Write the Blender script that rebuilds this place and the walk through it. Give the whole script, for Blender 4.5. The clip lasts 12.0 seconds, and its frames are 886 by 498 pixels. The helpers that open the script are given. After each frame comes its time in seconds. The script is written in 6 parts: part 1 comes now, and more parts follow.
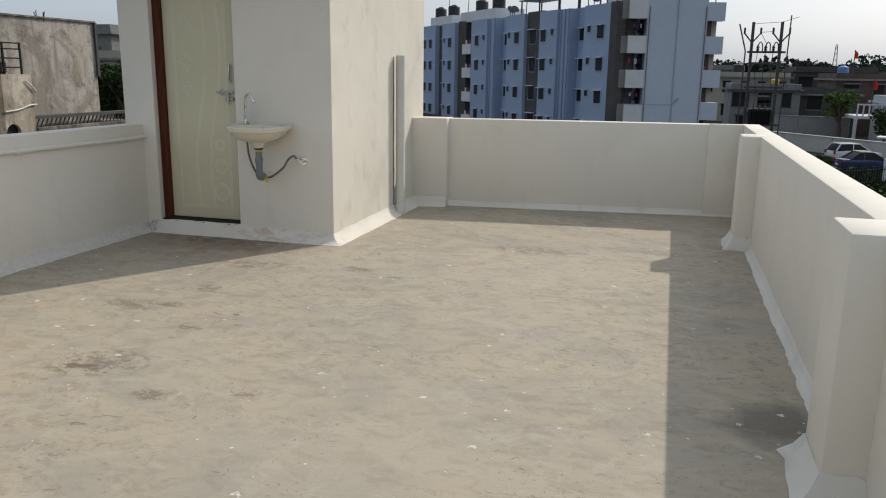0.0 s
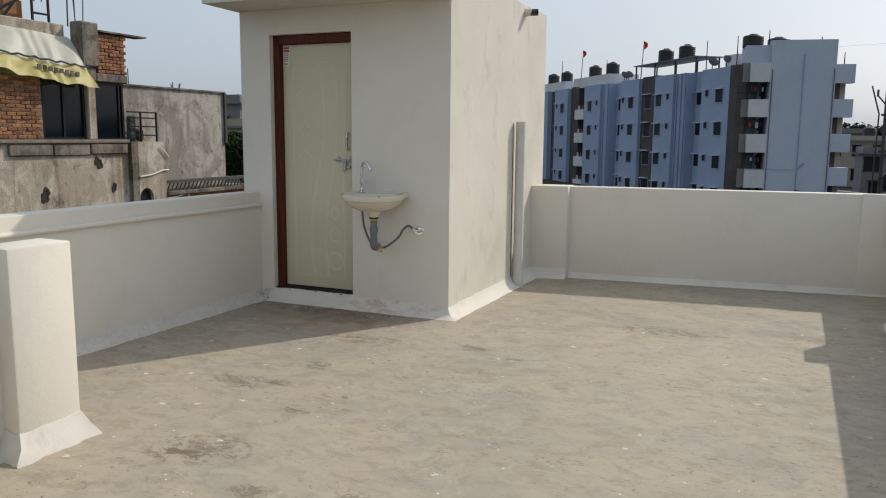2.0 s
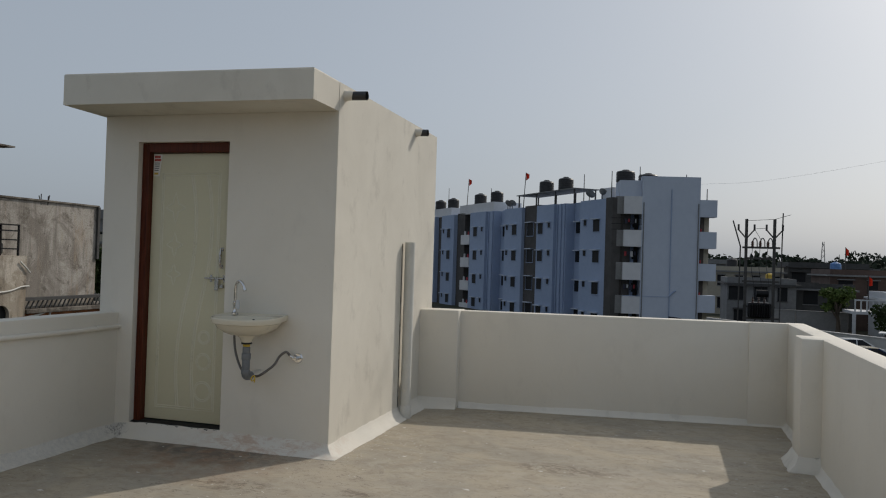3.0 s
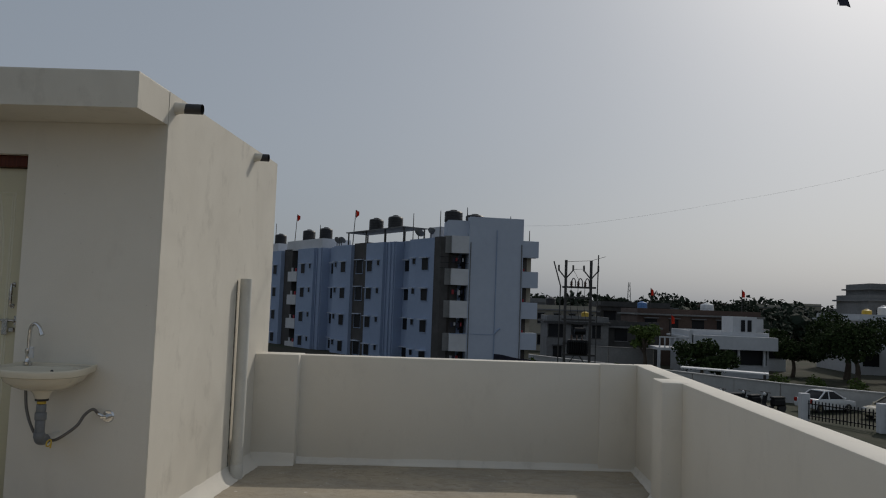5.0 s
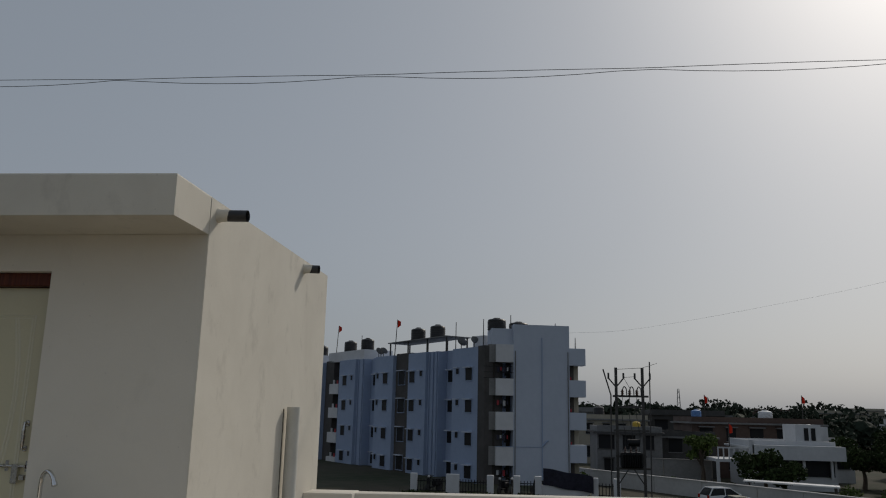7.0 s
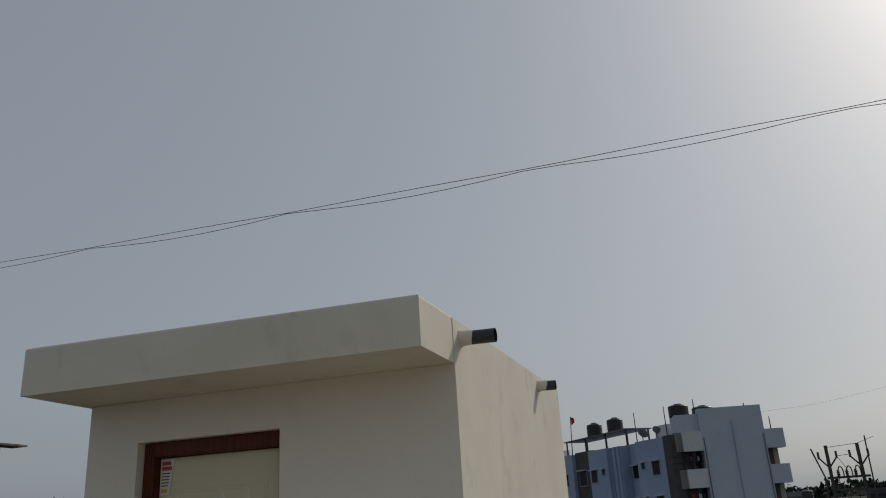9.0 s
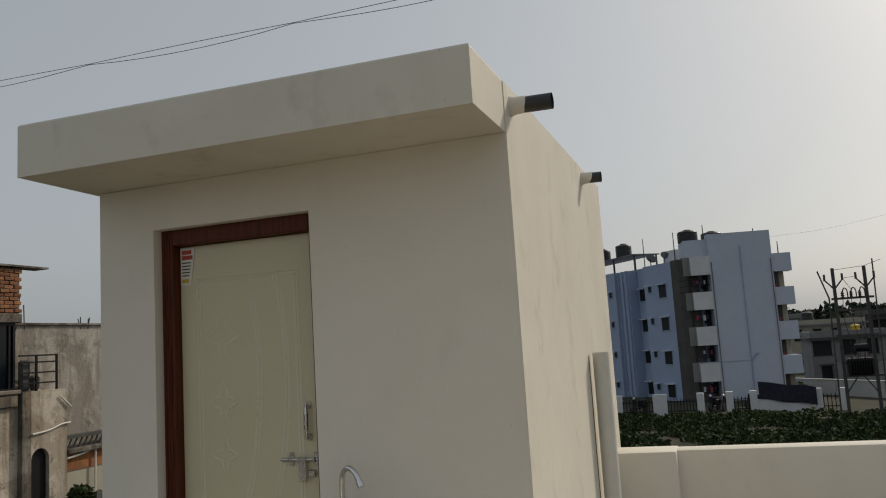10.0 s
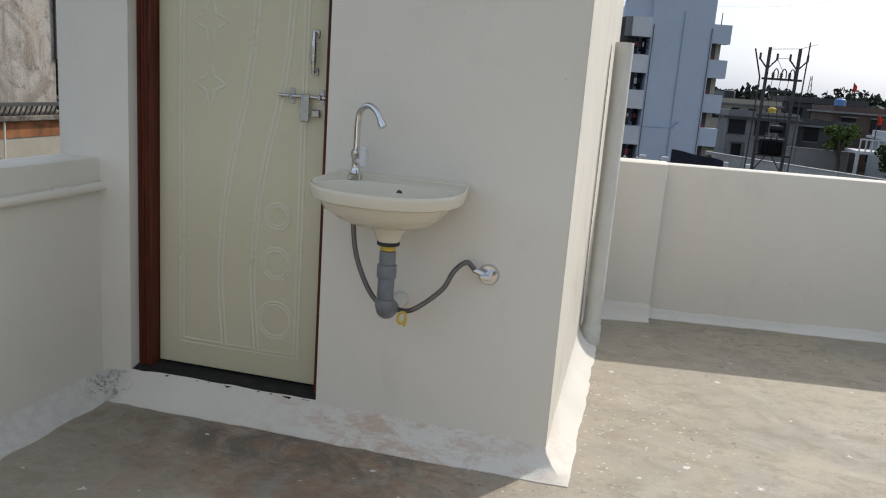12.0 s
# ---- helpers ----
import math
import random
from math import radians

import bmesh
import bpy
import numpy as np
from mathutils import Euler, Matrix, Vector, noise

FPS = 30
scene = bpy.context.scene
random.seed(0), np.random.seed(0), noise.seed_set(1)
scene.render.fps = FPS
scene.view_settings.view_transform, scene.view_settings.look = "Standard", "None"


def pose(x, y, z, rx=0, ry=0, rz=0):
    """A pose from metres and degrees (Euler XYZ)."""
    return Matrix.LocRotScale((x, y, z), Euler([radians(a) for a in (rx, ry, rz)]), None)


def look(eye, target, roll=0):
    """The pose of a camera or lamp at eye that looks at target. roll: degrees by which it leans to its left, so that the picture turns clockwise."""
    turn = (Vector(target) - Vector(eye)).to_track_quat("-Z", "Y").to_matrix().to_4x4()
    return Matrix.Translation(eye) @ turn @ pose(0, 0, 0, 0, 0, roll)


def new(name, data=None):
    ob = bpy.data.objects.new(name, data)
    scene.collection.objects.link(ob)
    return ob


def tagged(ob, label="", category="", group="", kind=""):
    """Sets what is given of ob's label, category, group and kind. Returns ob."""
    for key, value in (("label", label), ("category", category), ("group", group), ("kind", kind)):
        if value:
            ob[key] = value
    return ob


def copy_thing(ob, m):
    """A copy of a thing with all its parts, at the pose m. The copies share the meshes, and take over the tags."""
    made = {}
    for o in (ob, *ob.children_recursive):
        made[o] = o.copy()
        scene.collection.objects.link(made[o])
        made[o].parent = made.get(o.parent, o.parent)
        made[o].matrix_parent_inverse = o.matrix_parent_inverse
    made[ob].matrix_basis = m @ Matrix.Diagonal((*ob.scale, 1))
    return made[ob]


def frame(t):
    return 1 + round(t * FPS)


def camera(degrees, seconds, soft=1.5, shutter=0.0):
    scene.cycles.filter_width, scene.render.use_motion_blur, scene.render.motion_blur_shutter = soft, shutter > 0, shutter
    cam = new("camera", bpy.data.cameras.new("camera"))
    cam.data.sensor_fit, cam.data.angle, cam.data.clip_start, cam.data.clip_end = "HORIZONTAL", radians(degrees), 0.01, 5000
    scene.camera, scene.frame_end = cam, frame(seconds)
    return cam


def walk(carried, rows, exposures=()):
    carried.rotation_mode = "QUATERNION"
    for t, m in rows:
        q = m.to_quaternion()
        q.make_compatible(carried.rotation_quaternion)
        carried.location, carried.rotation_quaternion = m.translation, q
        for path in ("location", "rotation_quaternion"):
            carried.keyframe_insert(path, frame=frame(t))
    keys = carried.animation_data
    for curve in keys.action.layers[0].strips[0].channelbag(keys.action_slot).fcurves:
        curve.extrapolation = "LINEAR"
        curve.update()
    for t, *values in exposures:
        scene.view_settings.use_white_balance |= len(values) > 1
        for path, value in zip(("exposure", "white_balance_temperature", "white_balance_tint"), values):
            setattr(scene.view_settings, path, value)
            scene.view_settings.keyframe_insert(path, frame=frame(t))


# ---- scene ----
cam = camera(59.2, 12.0, 1.1)
PATH = [
    (0, (2.535, -5.656, 1.361), (1.999, -3.781, 0.918), 0.8),
    (0.5, (2.531, -5.544, 1.376), (1.707, -3.771, 0.953), -0.3),
    (1, (2.504, -5.48, 1.39), (1.584, -3.751, 0.985), -1.0),
    (1.5, (2.421, -5.393, 1.375), (1.483, -3.656, 1.056), -0.7),
    (2, (2.334, -5.319, 1.373), (1.526, -3.512, 1.086), 0.5),
    (2.5, (2.251, -5.222, 1.366), (1.53, -3.378, 1.085), 0.5),
    (2.7, (2.214, -5.112, 1.353), (1.566, -3.23, 1.16), 2.5),
    (3, (2.184, -4.92, 1.354), (1.633, -2.997, 1.385), 1.8),
    (3.2, (2.206, -4.816, 1.381), (1.754, -2.871, 1.503), 1.5),
    (4.8, (1.909, -4.523, 1.374), (1.778, -2.529, 1.464), 2.2),
    (5, (1.918, -4.429, 1.364), (1.798, -2.438, 1.506), 2.1),
    (5.5, (1.964, -4.197, 1.387), (1.79, -2.251, 1.813), 5.0),
    (6, (1.895, -4.044, 1.388), (1.721, -2.102, 1.833), 4.7),
    (6.5, (1.769, -3.876, 1.428), (1.584, -1.92, 1.805), 3.8),
    (7, (1.654, -3.753, 1.484), (1.428, -1.809, 1.897), 1.3),
    (7.5, (1.551, -3.593, 1.495), (1.137, -1.693, 1.965), -1.6),
    (7.7, (1.503, -3.542, 1.527), (1.039, -1.69, 2.122), -5.8),
    (9.3, (0.897, -3.042, 1.737), (0.303, -1.249, 2.396), -3.0),
    (9.5, (0.852, -2.984, 1.715), (0.254, -1.173, 2.319), -3.0),
    (10, (0.686, -2.737, 1.595), (0.03, -0.863, 1.839), -3.6),
    (10.2, (0.601, -2.659, 1.487), (-0.073, -0.783, 1.644), -2.6),
    (10.4, (0.512, -2.632, 1.417), (-0.148, -0.744, 1.404), -2.2),
    (10.5, (0.486, -2.645, 1.385), (-0.176, -0.759, 1.308), -2.2),
    (11, (0.33, -2.634, 1.333), (-0.351, -0.798, 0.928), -0.4),
    (11.5, (0.208, -2.633, 1.295), (-0.425, -0.782, 0.878), 1.2),
    (12, (0.181, -2.468, 1.262), (-0.27, -0.566, 0.843), 4.3),
]
# stops, white balance and tint of the handheld camera's own metering
METER = [(0.0, -0.37, 6600, 10), (2.0, -0.4, 6600, 10), (2.5, -0.5, 6700, 10), (3.0, -0.95, 6600, 10), (3.2, -1.1, 6550, 10), (4.8, -1.35, 6600, 10), (5.5, -1.61, 6250, 10), (6.0, -1.5, 6600, 10), (6.5, -1.43, 6700, 10), (7.0, -1.5, 6650, 10), (7.5, -1.32, 6350, 10), (7.7, -1.32, 6400, 10), (9.5, -1.27, 7000, 10), (10.0, -0.9, 7250, 10), (10.5, -0.38, 7250, 10), (11.0, -0.05, 6550, 11), (12.0, -0.16, 6350, 11)]
walk(cam, [(t, look(eye, target, roll)) for t, eye, target, roll in PATH], METER)

# ---- light ----
SUN = Vector((0.685, 1.08, 1.0)).normalized()
world = bpy.data.worlds.new("sky")
world.use_nodes = True
scene.world = world
sky = world.node_tree.nodes.new("ShaderNodeTexSky")
sky.sky_type = "NISHITA"
sky.sun_disc = False
sky.sun_elevation = math.asin(SUN.z)
sky.sun_rotation = math.atan2(SUN.x, SUN.y)
sky.air_density, sky.dust_density, sky.ozone_density = 1.0, 3.5, 1.2
backg = world.node_tree.nodes["Background"]
backg.inputs["Strength"].default_value = 0.12
haze = world.node_tree.nodes.new("ShaderNodeMix")          # thin high haze over the blue
haze.data_type = "RGBA"
haze.inputs[0].default_value = 0.55
haze.inputs[7].default_value = (6.2, 7.4, 8.9, 1)
milky = world.node_tree.nodes.new("ShaderNodeHueSaturation")
milky.inputs["Saturation"].default_value = 0.5
milky.inputs["Value"].default_value = 1.4
world.node_tree.links.new(sky.outputs[0], milky.inputs["Color"])
world.node_tree.links.new(milky.outputs[0], haze.inputs[6])
world.node_tree.links.new(haze.outputs[2], backg.inputs[0])
sun_data = bpy.data.lights.new("sun", "SUN")
sun_data.energy, sun_data.angle, sun_data.color = 3.4, radians(0.6), (1.0, 0.94, 0.85)
sun_lamp = new("sun", sun_data)
sun_lamp.matrix_basis = look(SUN * 40, (0, 0, 0))


# ---- materials ----
class Nodes:
    """A small wrapper that builds a node material."""

    def __init__(self, name):
        self.mat = bpy.data.materials.new(name)
        self.mat.use_nodes = True
        self.tree = self.mat.node_tree
        self.bsdf = self.tree.nodes["Principled BSDF"]
        self.coord = self.add("ShaderNodeTexCoord").outputs["Object"]

    def add(self, kind, **sockets):
        n = self.tree.nodes.new(kind)
        for k, v in sockets.items():
            self.put(n.inputs[k.replace("_", " ")], v)
        return n

    def put(self, socket, v):
        if hasattr(v, "is_linked"):
            self.tree.links.new(v, socket)
        elif isinstance(v, (tuple, list)) and len(v) == 3 and socket.type == "RGBA":
            socket.default_value = (*v, 1)
        else:
            socket.default_value = v

    def stretch(self, sx, sy, sz):
        m = self.add("ShaderNodeMapping", Vector=self.coord)
        m.inputs["Scale"].default_value = (sx, sy, sz)
        return m.outputs[0]

    def noise(self, scale, detail=4.0, rough=0.55, vector=None, distort=0.0):
        return self.add("ShaderNodeTexNoise", Scale=scale, Detail=detail, Roughness=rough, Distortion=distort,
                        Vector=vector or self.coord).outputs["Fac"]

    def ramp(self, fac, *stops):
        r = self.add("ShaderNodeValToRGB", Fac=fac)
        e = r.color_ramp.elements
        while len(e) < len(stops):
            e.new(0.5)
        for el, (p, c) in zip(e, stops):
            el.position = p
            el.color = (c, c, c, 1) if isinstance(c, (int, float)) else (*c, 1)
        return r.outputs[0]

    def mix(self, fac, a, b, mode="MIX"):
        n = self.tree.nodes.new("ShaderNodeMix")
        n.data_type, n.blend_type = "RGBA", mode
        self.put(n.inputs[0], fac), self.put(n.inputs[6], a), self.put(n.inputs[7], b)
        return n.outputs[2]

    def bump(self, height, strength, distance=0.01):
        n = self.add("ShaderNodeBump", Strength=strength, Distance=distance, Height=height)
        self.tree.links.new(n.outputs[0], self.bsdf.inputs["Normal"])

    def random(self):
        return self.add("ShaderNodeObjectInfo").outputs["Random"]

    def done(self, colour, rough=0.7, metal=0.0, spec=0.5):
        self.put(self.bsdf.inputs["Base Color"], colour)
        self.put(self.bsdf.inputs["Roughness"], rough)
        self.put(self.bsdf.inputs["Metallic"], metal)
        self.put(self.bsdf.inputs["Specular IOR Level"], spec)
        return self.mat


def surface(name, a, b, scale=3.0, rough=0.7, metal=0.0, bump=0.15, fine=60.0, per_piece=0.0, spec=0.5, relief=0.004):
    """Two colours mixed by large and fine noise, with fine relief."""
    n = Nodes(name)
    big = n.noise(scale, 5.0, 0.6)
    small = n.noise(fine, 3.0)
    f = n.mix(0.35, big, small)
    c = n.mix(n.ramp(f, (0.35, 0.0), (0.65, 1.0)), a, b)
    if per_piece:
        c = n.mix(n.ramp(n.random(), (0.0, 0.0), (1.0, per_piece)), c, tuple(x * 0.45 for x in a))
    if bump:
        n.bump(n.mix(0.5, big, small), bump, relief)
    return n.done(c, n.ramp(f, (0.2, max(rough - 0.12, 0.03)), (0.8, min(rough + 0.1, 1.0))), metal, spec)


def plaster(name, clean, tint, dirt, amount=0.35, run=0.45):
    """Painted cement render: trowel unevenness, faint blotches, streaks and pinholes."""
    n = Nodes(name)
    blotch = n.noise(1.6, 5.0, 0.6, distort=0.6)
    streak = n.noise(3.0, 6.0, 0.65, n.stretch(1.6, 1.6, run))
    grain = n.noise(140.0, 3.0)
    c = n.mix(n.ramp(blotch, (0.35, 0.0), (0.7, 1.0)), clean, tint)
    c = n.mix(n.ramp(streak, (0.56, 0.0), (0.78, amount)), c, dirt)
    pit = n.add("ShaderNodeTexVoronoi", Scale=9.0, Vector=n.coord, Randomness=1.0).outputs["Distance"]
    c = n.mix(n.ramp(pit, (0.02, 0.45), (0.045, 0.0)), c, dirt)
    speck = n.noise(55.0, 5.0, 0.8, distort=0.5)
    specks = n.mix(1.0, n.ramp(speck, (0.66, 0.0), (0.70, 0.8)), n.ramp(n.noise(1.1, 4.0, 0.6), (0.44, 0.15), (0.62, 1.0)), "MULTIPLY")
    c = n.mix(specks, c, tuple(x * 0.7 for x in dirt))
    n.bump(n.mix(0.3, n.noise(7.0, 5.0, 0.65), grain), 0.32, 0.008)
    return n.done(c, 0.75, 0.0, 0.3)


SCUFFS = ((0.04, -2.74, 0.30, 0.20), (-0.02, -2.86, 0.22, 0.10), (-0.42, -1.92, 0.26, 0.15), (-0.21, -1.47, 0.14, 0.12), (-0.22, -1.85, 0.10, 0.07), (0.12, -2.18, 0.12, 0.07), (0.88, -2.88, 0.10, 0.06),
          (0.49, -3.01, 0.12, 0.08), (-0.25, -0.82, 0.35, 0.15), (0.84, -0.86, 0.10, 0.05), (0.50, -0.72, 0.14, 0.08), (1.6, 0.3, 0.5, 0.16))


def rusty_limewash(name):
    """White limewash with rusty blotches and smears gathered below the basin."""
    n = Nodes(name)
    c = n.mix(n.ramp(n.noise(3.0, 5.0), (0.35, 0.0), (0.7, 1.0)), (0.74, 0.70, 0.625), (0.69, 0.65, 0.575))
    near = n.add("ShaderNodeVectorMath", Vector=n.coord)
    near.operation = "DISTANCE"
    near.inputs[1].default_value = (-0.5, -0.05, 0.03)
    blot = n.noise(13.0, 7.0, 0.78, n.stretch(0.7, 1.0, 1.8), 0.4)
    where = n.ramp(near.outputs["Value"], (0.2, 1.0), (0.75, 0.0))
    c = n.mix(n.mix(1.0, n.ramp(blot, (0.46, 0.0), (0.62, 0.6)), where, "MULTIPLY"), c, (0.50, 0.31, 0.20))
    c = n.mix(n.ramp(n.noise(22.0, 6.0, 0.75), (0.64, 0.0), (0.72, 0.4)), c, (0.40, 0.36, 0.31))
    # dusty grey coat along the parapet and black grime in the corner by the door
    side = n.add("ShaderNodeSeparateXYZ", Vector=n.coord).outputs["X"]
    west = n.add("ShaderNodeMapRange", Value=side)
    west.inputs["From Min"].default_value, west.inputs["From Max"].default_value = -1.58, -1.64
    dusty = n.mix(1.0, n.ramp(n.noise(26.0, 8.0, 0.8), (0.42, 0.3), (0.6, 0.7)), west.outputs[0], "MULTIPLY")
    c = n.mix(dusty, c, (0.47, 0.455, 0.43))
    corner = n.add("ShaderNodeVectorMath", Vector=n.coord)
    corner.operation = "DISTANCE"
    corner.inputs[1].default_value = (-1.66, -0.05, 0.04)
    grime = n.mix(1.0, n.ramp(corner.outputs["Value"], (0.02, 0.9), (0.10, 0.0)), n.ramp(n.noise(30.0, 6.0, 0.8), (0.51, 0.0), (0.57, 0.9)), "MULTIPLY")
    c = n.mix(grime, c, (0.07, 0.055, 0.042))
    n.bump(n.mix(0.4, n.noise(16.0, 6.0, 0.7), n.noise(80.0, 3.0)), 0.5, 0.008)
    return n.done(c, 0.85, 0.0, 0.2)


def screed(name):
    """Trowelled cement floor: grey and sandy bands, dark scuffs, rusty stains and flecks of white paint."""
    n = Nodes(name)
    sweep = n.noise(1.5, 8.0, 0.72, n.stretch(0.85, 1.2, 1.0), 0.8)
    mid = n.noise(7.0, 8.0, 0.78, n.stretch(0.85, 1.25, 1.0), 0.6)
    grain = n.noise(120.0, 4.0, 0.7)
    c = n.mix(n.ramp(sweep, (0.42, 0.0), (0.58, 1.0)), (0.36, 0.318, 0.252), (0.432, 0.366, 0.270))
    c = n.mix(n.ramp(mid, (0.50, 0.0), (0.58, 0.42)), c, (0.275, 0.228, 0.165))
    c = n.mix(n.ramp(n.noise(0.8, 4.0), (0.50, 0.0), (0.62, 0.4)), c, (0.455, 0.395, 0.31))
    c = n.mix(n.ramp(n.noise(4.2, 8.0, 0.78, distort=0.9), (0.53, 0.0), (0.60, 0.5)), c, (0.462, 0.41, 0.328))
    scuff = n.noise(9.0, 8.0, 0.8, n.stretch(1.0, 1.7, 1.0), 1.4)
    where = n.noise(0.55, 2.0)
    c = n.mix(n.mix(1.0, n.ramp(scuff, (0.575, 0.0), (0.62, 0.9)), n.ramp(where, (0.42, 0.15), (0.58, 1.0)), "MULTIPLY"), c, (0.19, 0.16, 0.125))
    crumb = n.noise(28.0, 6.0, 0.8, n.stretch(1.0, 1.3, 1.0), 0.8)
    c = n.mix(n.mix(1.0, n.ramp(crumb, (0.60, 0.0), (0.625, 0.9)), n.ramp(n.noise(1.7, 4.0, 0.6), (0.48, 0.0), (0.56, 1.0)), "MULTIPLY"), c, (0.13, 0.105, 0.08))
    c = n.mix(n.ramp(grain, (0.3, 0.12), (0.7, 0.0)), c, (0.15, 0.14, 0.12))
    # worn dark scuffs (place and reach)
    rough_edge = n.noise(11.0, 9.0, 0.82, n.stretch(0.8, 1.4, 1.0), 1.0)
    for cx, cy, rx, ry in SCUFFS:
        m = n.add("ShaderNodeMapping", Vector=n.coord)
        m.inputs["Scale"].default_value = (1 / rx, 1 / ry, 0)
        m.inputs["Location"].default_value = (-cx / rx, -cy / ry, 0)
        far = n.add("ShaderNodeVectorMath", Vector=m.outputs[0])
        far.operation = "LENGTH"
        core = n.ramp(far.outputs["Value"], (0.0, 1.0), (1.0, 0.0))
        spot = n.mix(1.0, core, n.ramp(rough_edge, (0.485, 0.0), (0.55, 1.0)), "MULTIPLY")
        c = n.mix(n.ramp(spot, (0.08, 0.0), (0.35, 0.65)), c, (0.155, 0.115, 0.08))
    # rust washed out below the basin
    near = n.add("ShaderNodeVectorMath", Vector=n.coord)
    near.operation = "DISTANCE"
    near.inputs[1].default_value = (-0.75, -0.22, 0.0)
    rust = n.mix(1.0, n.ramp(near.outputs["Value"], (0.15, 1.0), (0.8, 0.0)), n.ramp(n.noise(6.0, 8.0, 0.78), (0.4, 0.0), (0.6, 0.85)), "MULTIPLY")
    c = n.mix(rust, c, (0.30, 0.15, 0.075))
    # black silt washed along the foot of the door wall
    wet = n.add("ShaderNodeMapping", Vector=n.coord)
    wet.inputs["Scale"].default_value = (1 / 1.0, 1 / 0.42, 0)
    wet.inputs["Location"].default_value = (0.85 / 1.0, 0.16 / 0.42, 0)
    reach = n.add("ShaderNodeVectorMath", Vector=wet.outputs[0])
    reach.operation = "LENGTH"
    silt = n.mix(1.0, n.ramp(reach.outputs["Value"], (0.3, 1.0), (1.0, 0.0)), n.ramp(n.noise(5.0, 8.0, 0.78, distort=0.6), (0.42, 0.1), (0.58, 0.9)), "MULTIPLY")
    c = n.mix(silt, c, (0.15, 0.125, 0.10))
    damp = n.add("ShaderNodeVectorMath", Vector=n.coord)
    damp.operation = "DISTANCE"
    damp.inputs[1].default_value = (3.06, -2.5, 0.0)
    c = n.mix(n.ramp(n.mix(0.25, damp.outputs["Value"], n.noise(6.0, 5.0)), (0.22, 0.75), (0.33, 0.0)), c, (0.13, 0.115, 0.095))
    # pits, crumbs and thin trowel scratches
    pits = n.noise(38.0, 5.0, 0.75, n.stretch(1.0, 1.6, 1.0))
    c = n.mix(n.ramp(pits, (0.62, 0.0), (0.70, 0.7)), c, (0.20, 0.16, 0.115))
    scratch = n.noise(16.0, 4.0, 0.6, n.stretch(0.35, 3.2, 1.0), 1.0)
    c = n.mix(n.ramp(scratch, (0.62, 0.0), (0.70, 0.25)), c, (0.53, 0.475, 0.39))
    # spilt paint
    for size, lo, hi in ((4.0, 0.172, 0.182), (9.0, 0.168, 0.178)):
        fleck = n.add("ShaderNodeTexVoronoi", Scale=size, Vector=n.stretch(1.0, 1.35, 0.0), Randomness=1.0).outputs["Distance"]
        ragged = n.mix(0.28, fleck, n.noise(26.0 + 3 * size, 4.0, 0.7))
        c = n.mix(n.ramp(ragged, (lo, 0.9), (hi, 0.0)), c, (0.68, 0.66, 0.62))
    drip = n.add("ShaderNodeVectorMath", Vector=n.coord)
    drip.operation = "DISTANCE"
    drip.inputs[1].default_value = (0.20, 0.45, 0.0)
    spray = n.add("ShaderNodeTexVoronoi", Scale=24.0, Vector=n.stretch(1.0, 1.3, 0.0), Randomness=1.0).outputs["Distance"]
    spray = n.mix(0.42, spray, n.noise(48.0, 5.0, 0.75))
    c = n.mix(n.mix(1.0, n.ramp(spray, (0.27, 0.8), (0.295, 0.0)), n.ramp(drip.outputs["Value"], (0.25, 1.0), (0.65, 0.0)), "MULTIPLY"), c, (0.68, 0.66, 0.62))
    n.bump(n.mix(0.35, mid, grain), 0.45, 0.006)
    return n.done(c, n.ramp(mid, (0.3, 0.55), (0.7, 0.85)), 0.0, 0.4)


def wood_brown(name):
    n = Nodes(name)
    g = n.noise(6.0, 6.0, 0.6, n.stretch(14.0, 14.0, 0.7), 0.5)
    c = n.mix(n.ramp(g, (0.3, 0.0), (0.7, 1.0)), (0.045, 0.009, 0.004), (0.13, 0.030, 0.011))
    n.bump(g, 0.2, 0.002)
    return n.done(c, 0.5, 0.0, 0.25)


def brickwork(name):
    n = Nodes(name)
    c = n.mix(n.random(), (0.17, 0.06, 0.03), (0.44, 0.20, 0.09))
    c = n.mix(n.ramp(n.noise(11.0, 6.0, 0.7), (0.45, 0.0), (0.62, 0.75)), c, (0.25, 0.19, 0.145))
    c = n.mix(n.ramp(n.noise(30.0, 4.0), (0.55, 0.0), (0.7, 0.6)), c, (0.07, 0.045, 0.035))
    n.bump(n.noise(30.0, 5.0, 0.7), 0.8, 0.012)
    return n.done(c, 0.95, 0.0, 0.1)


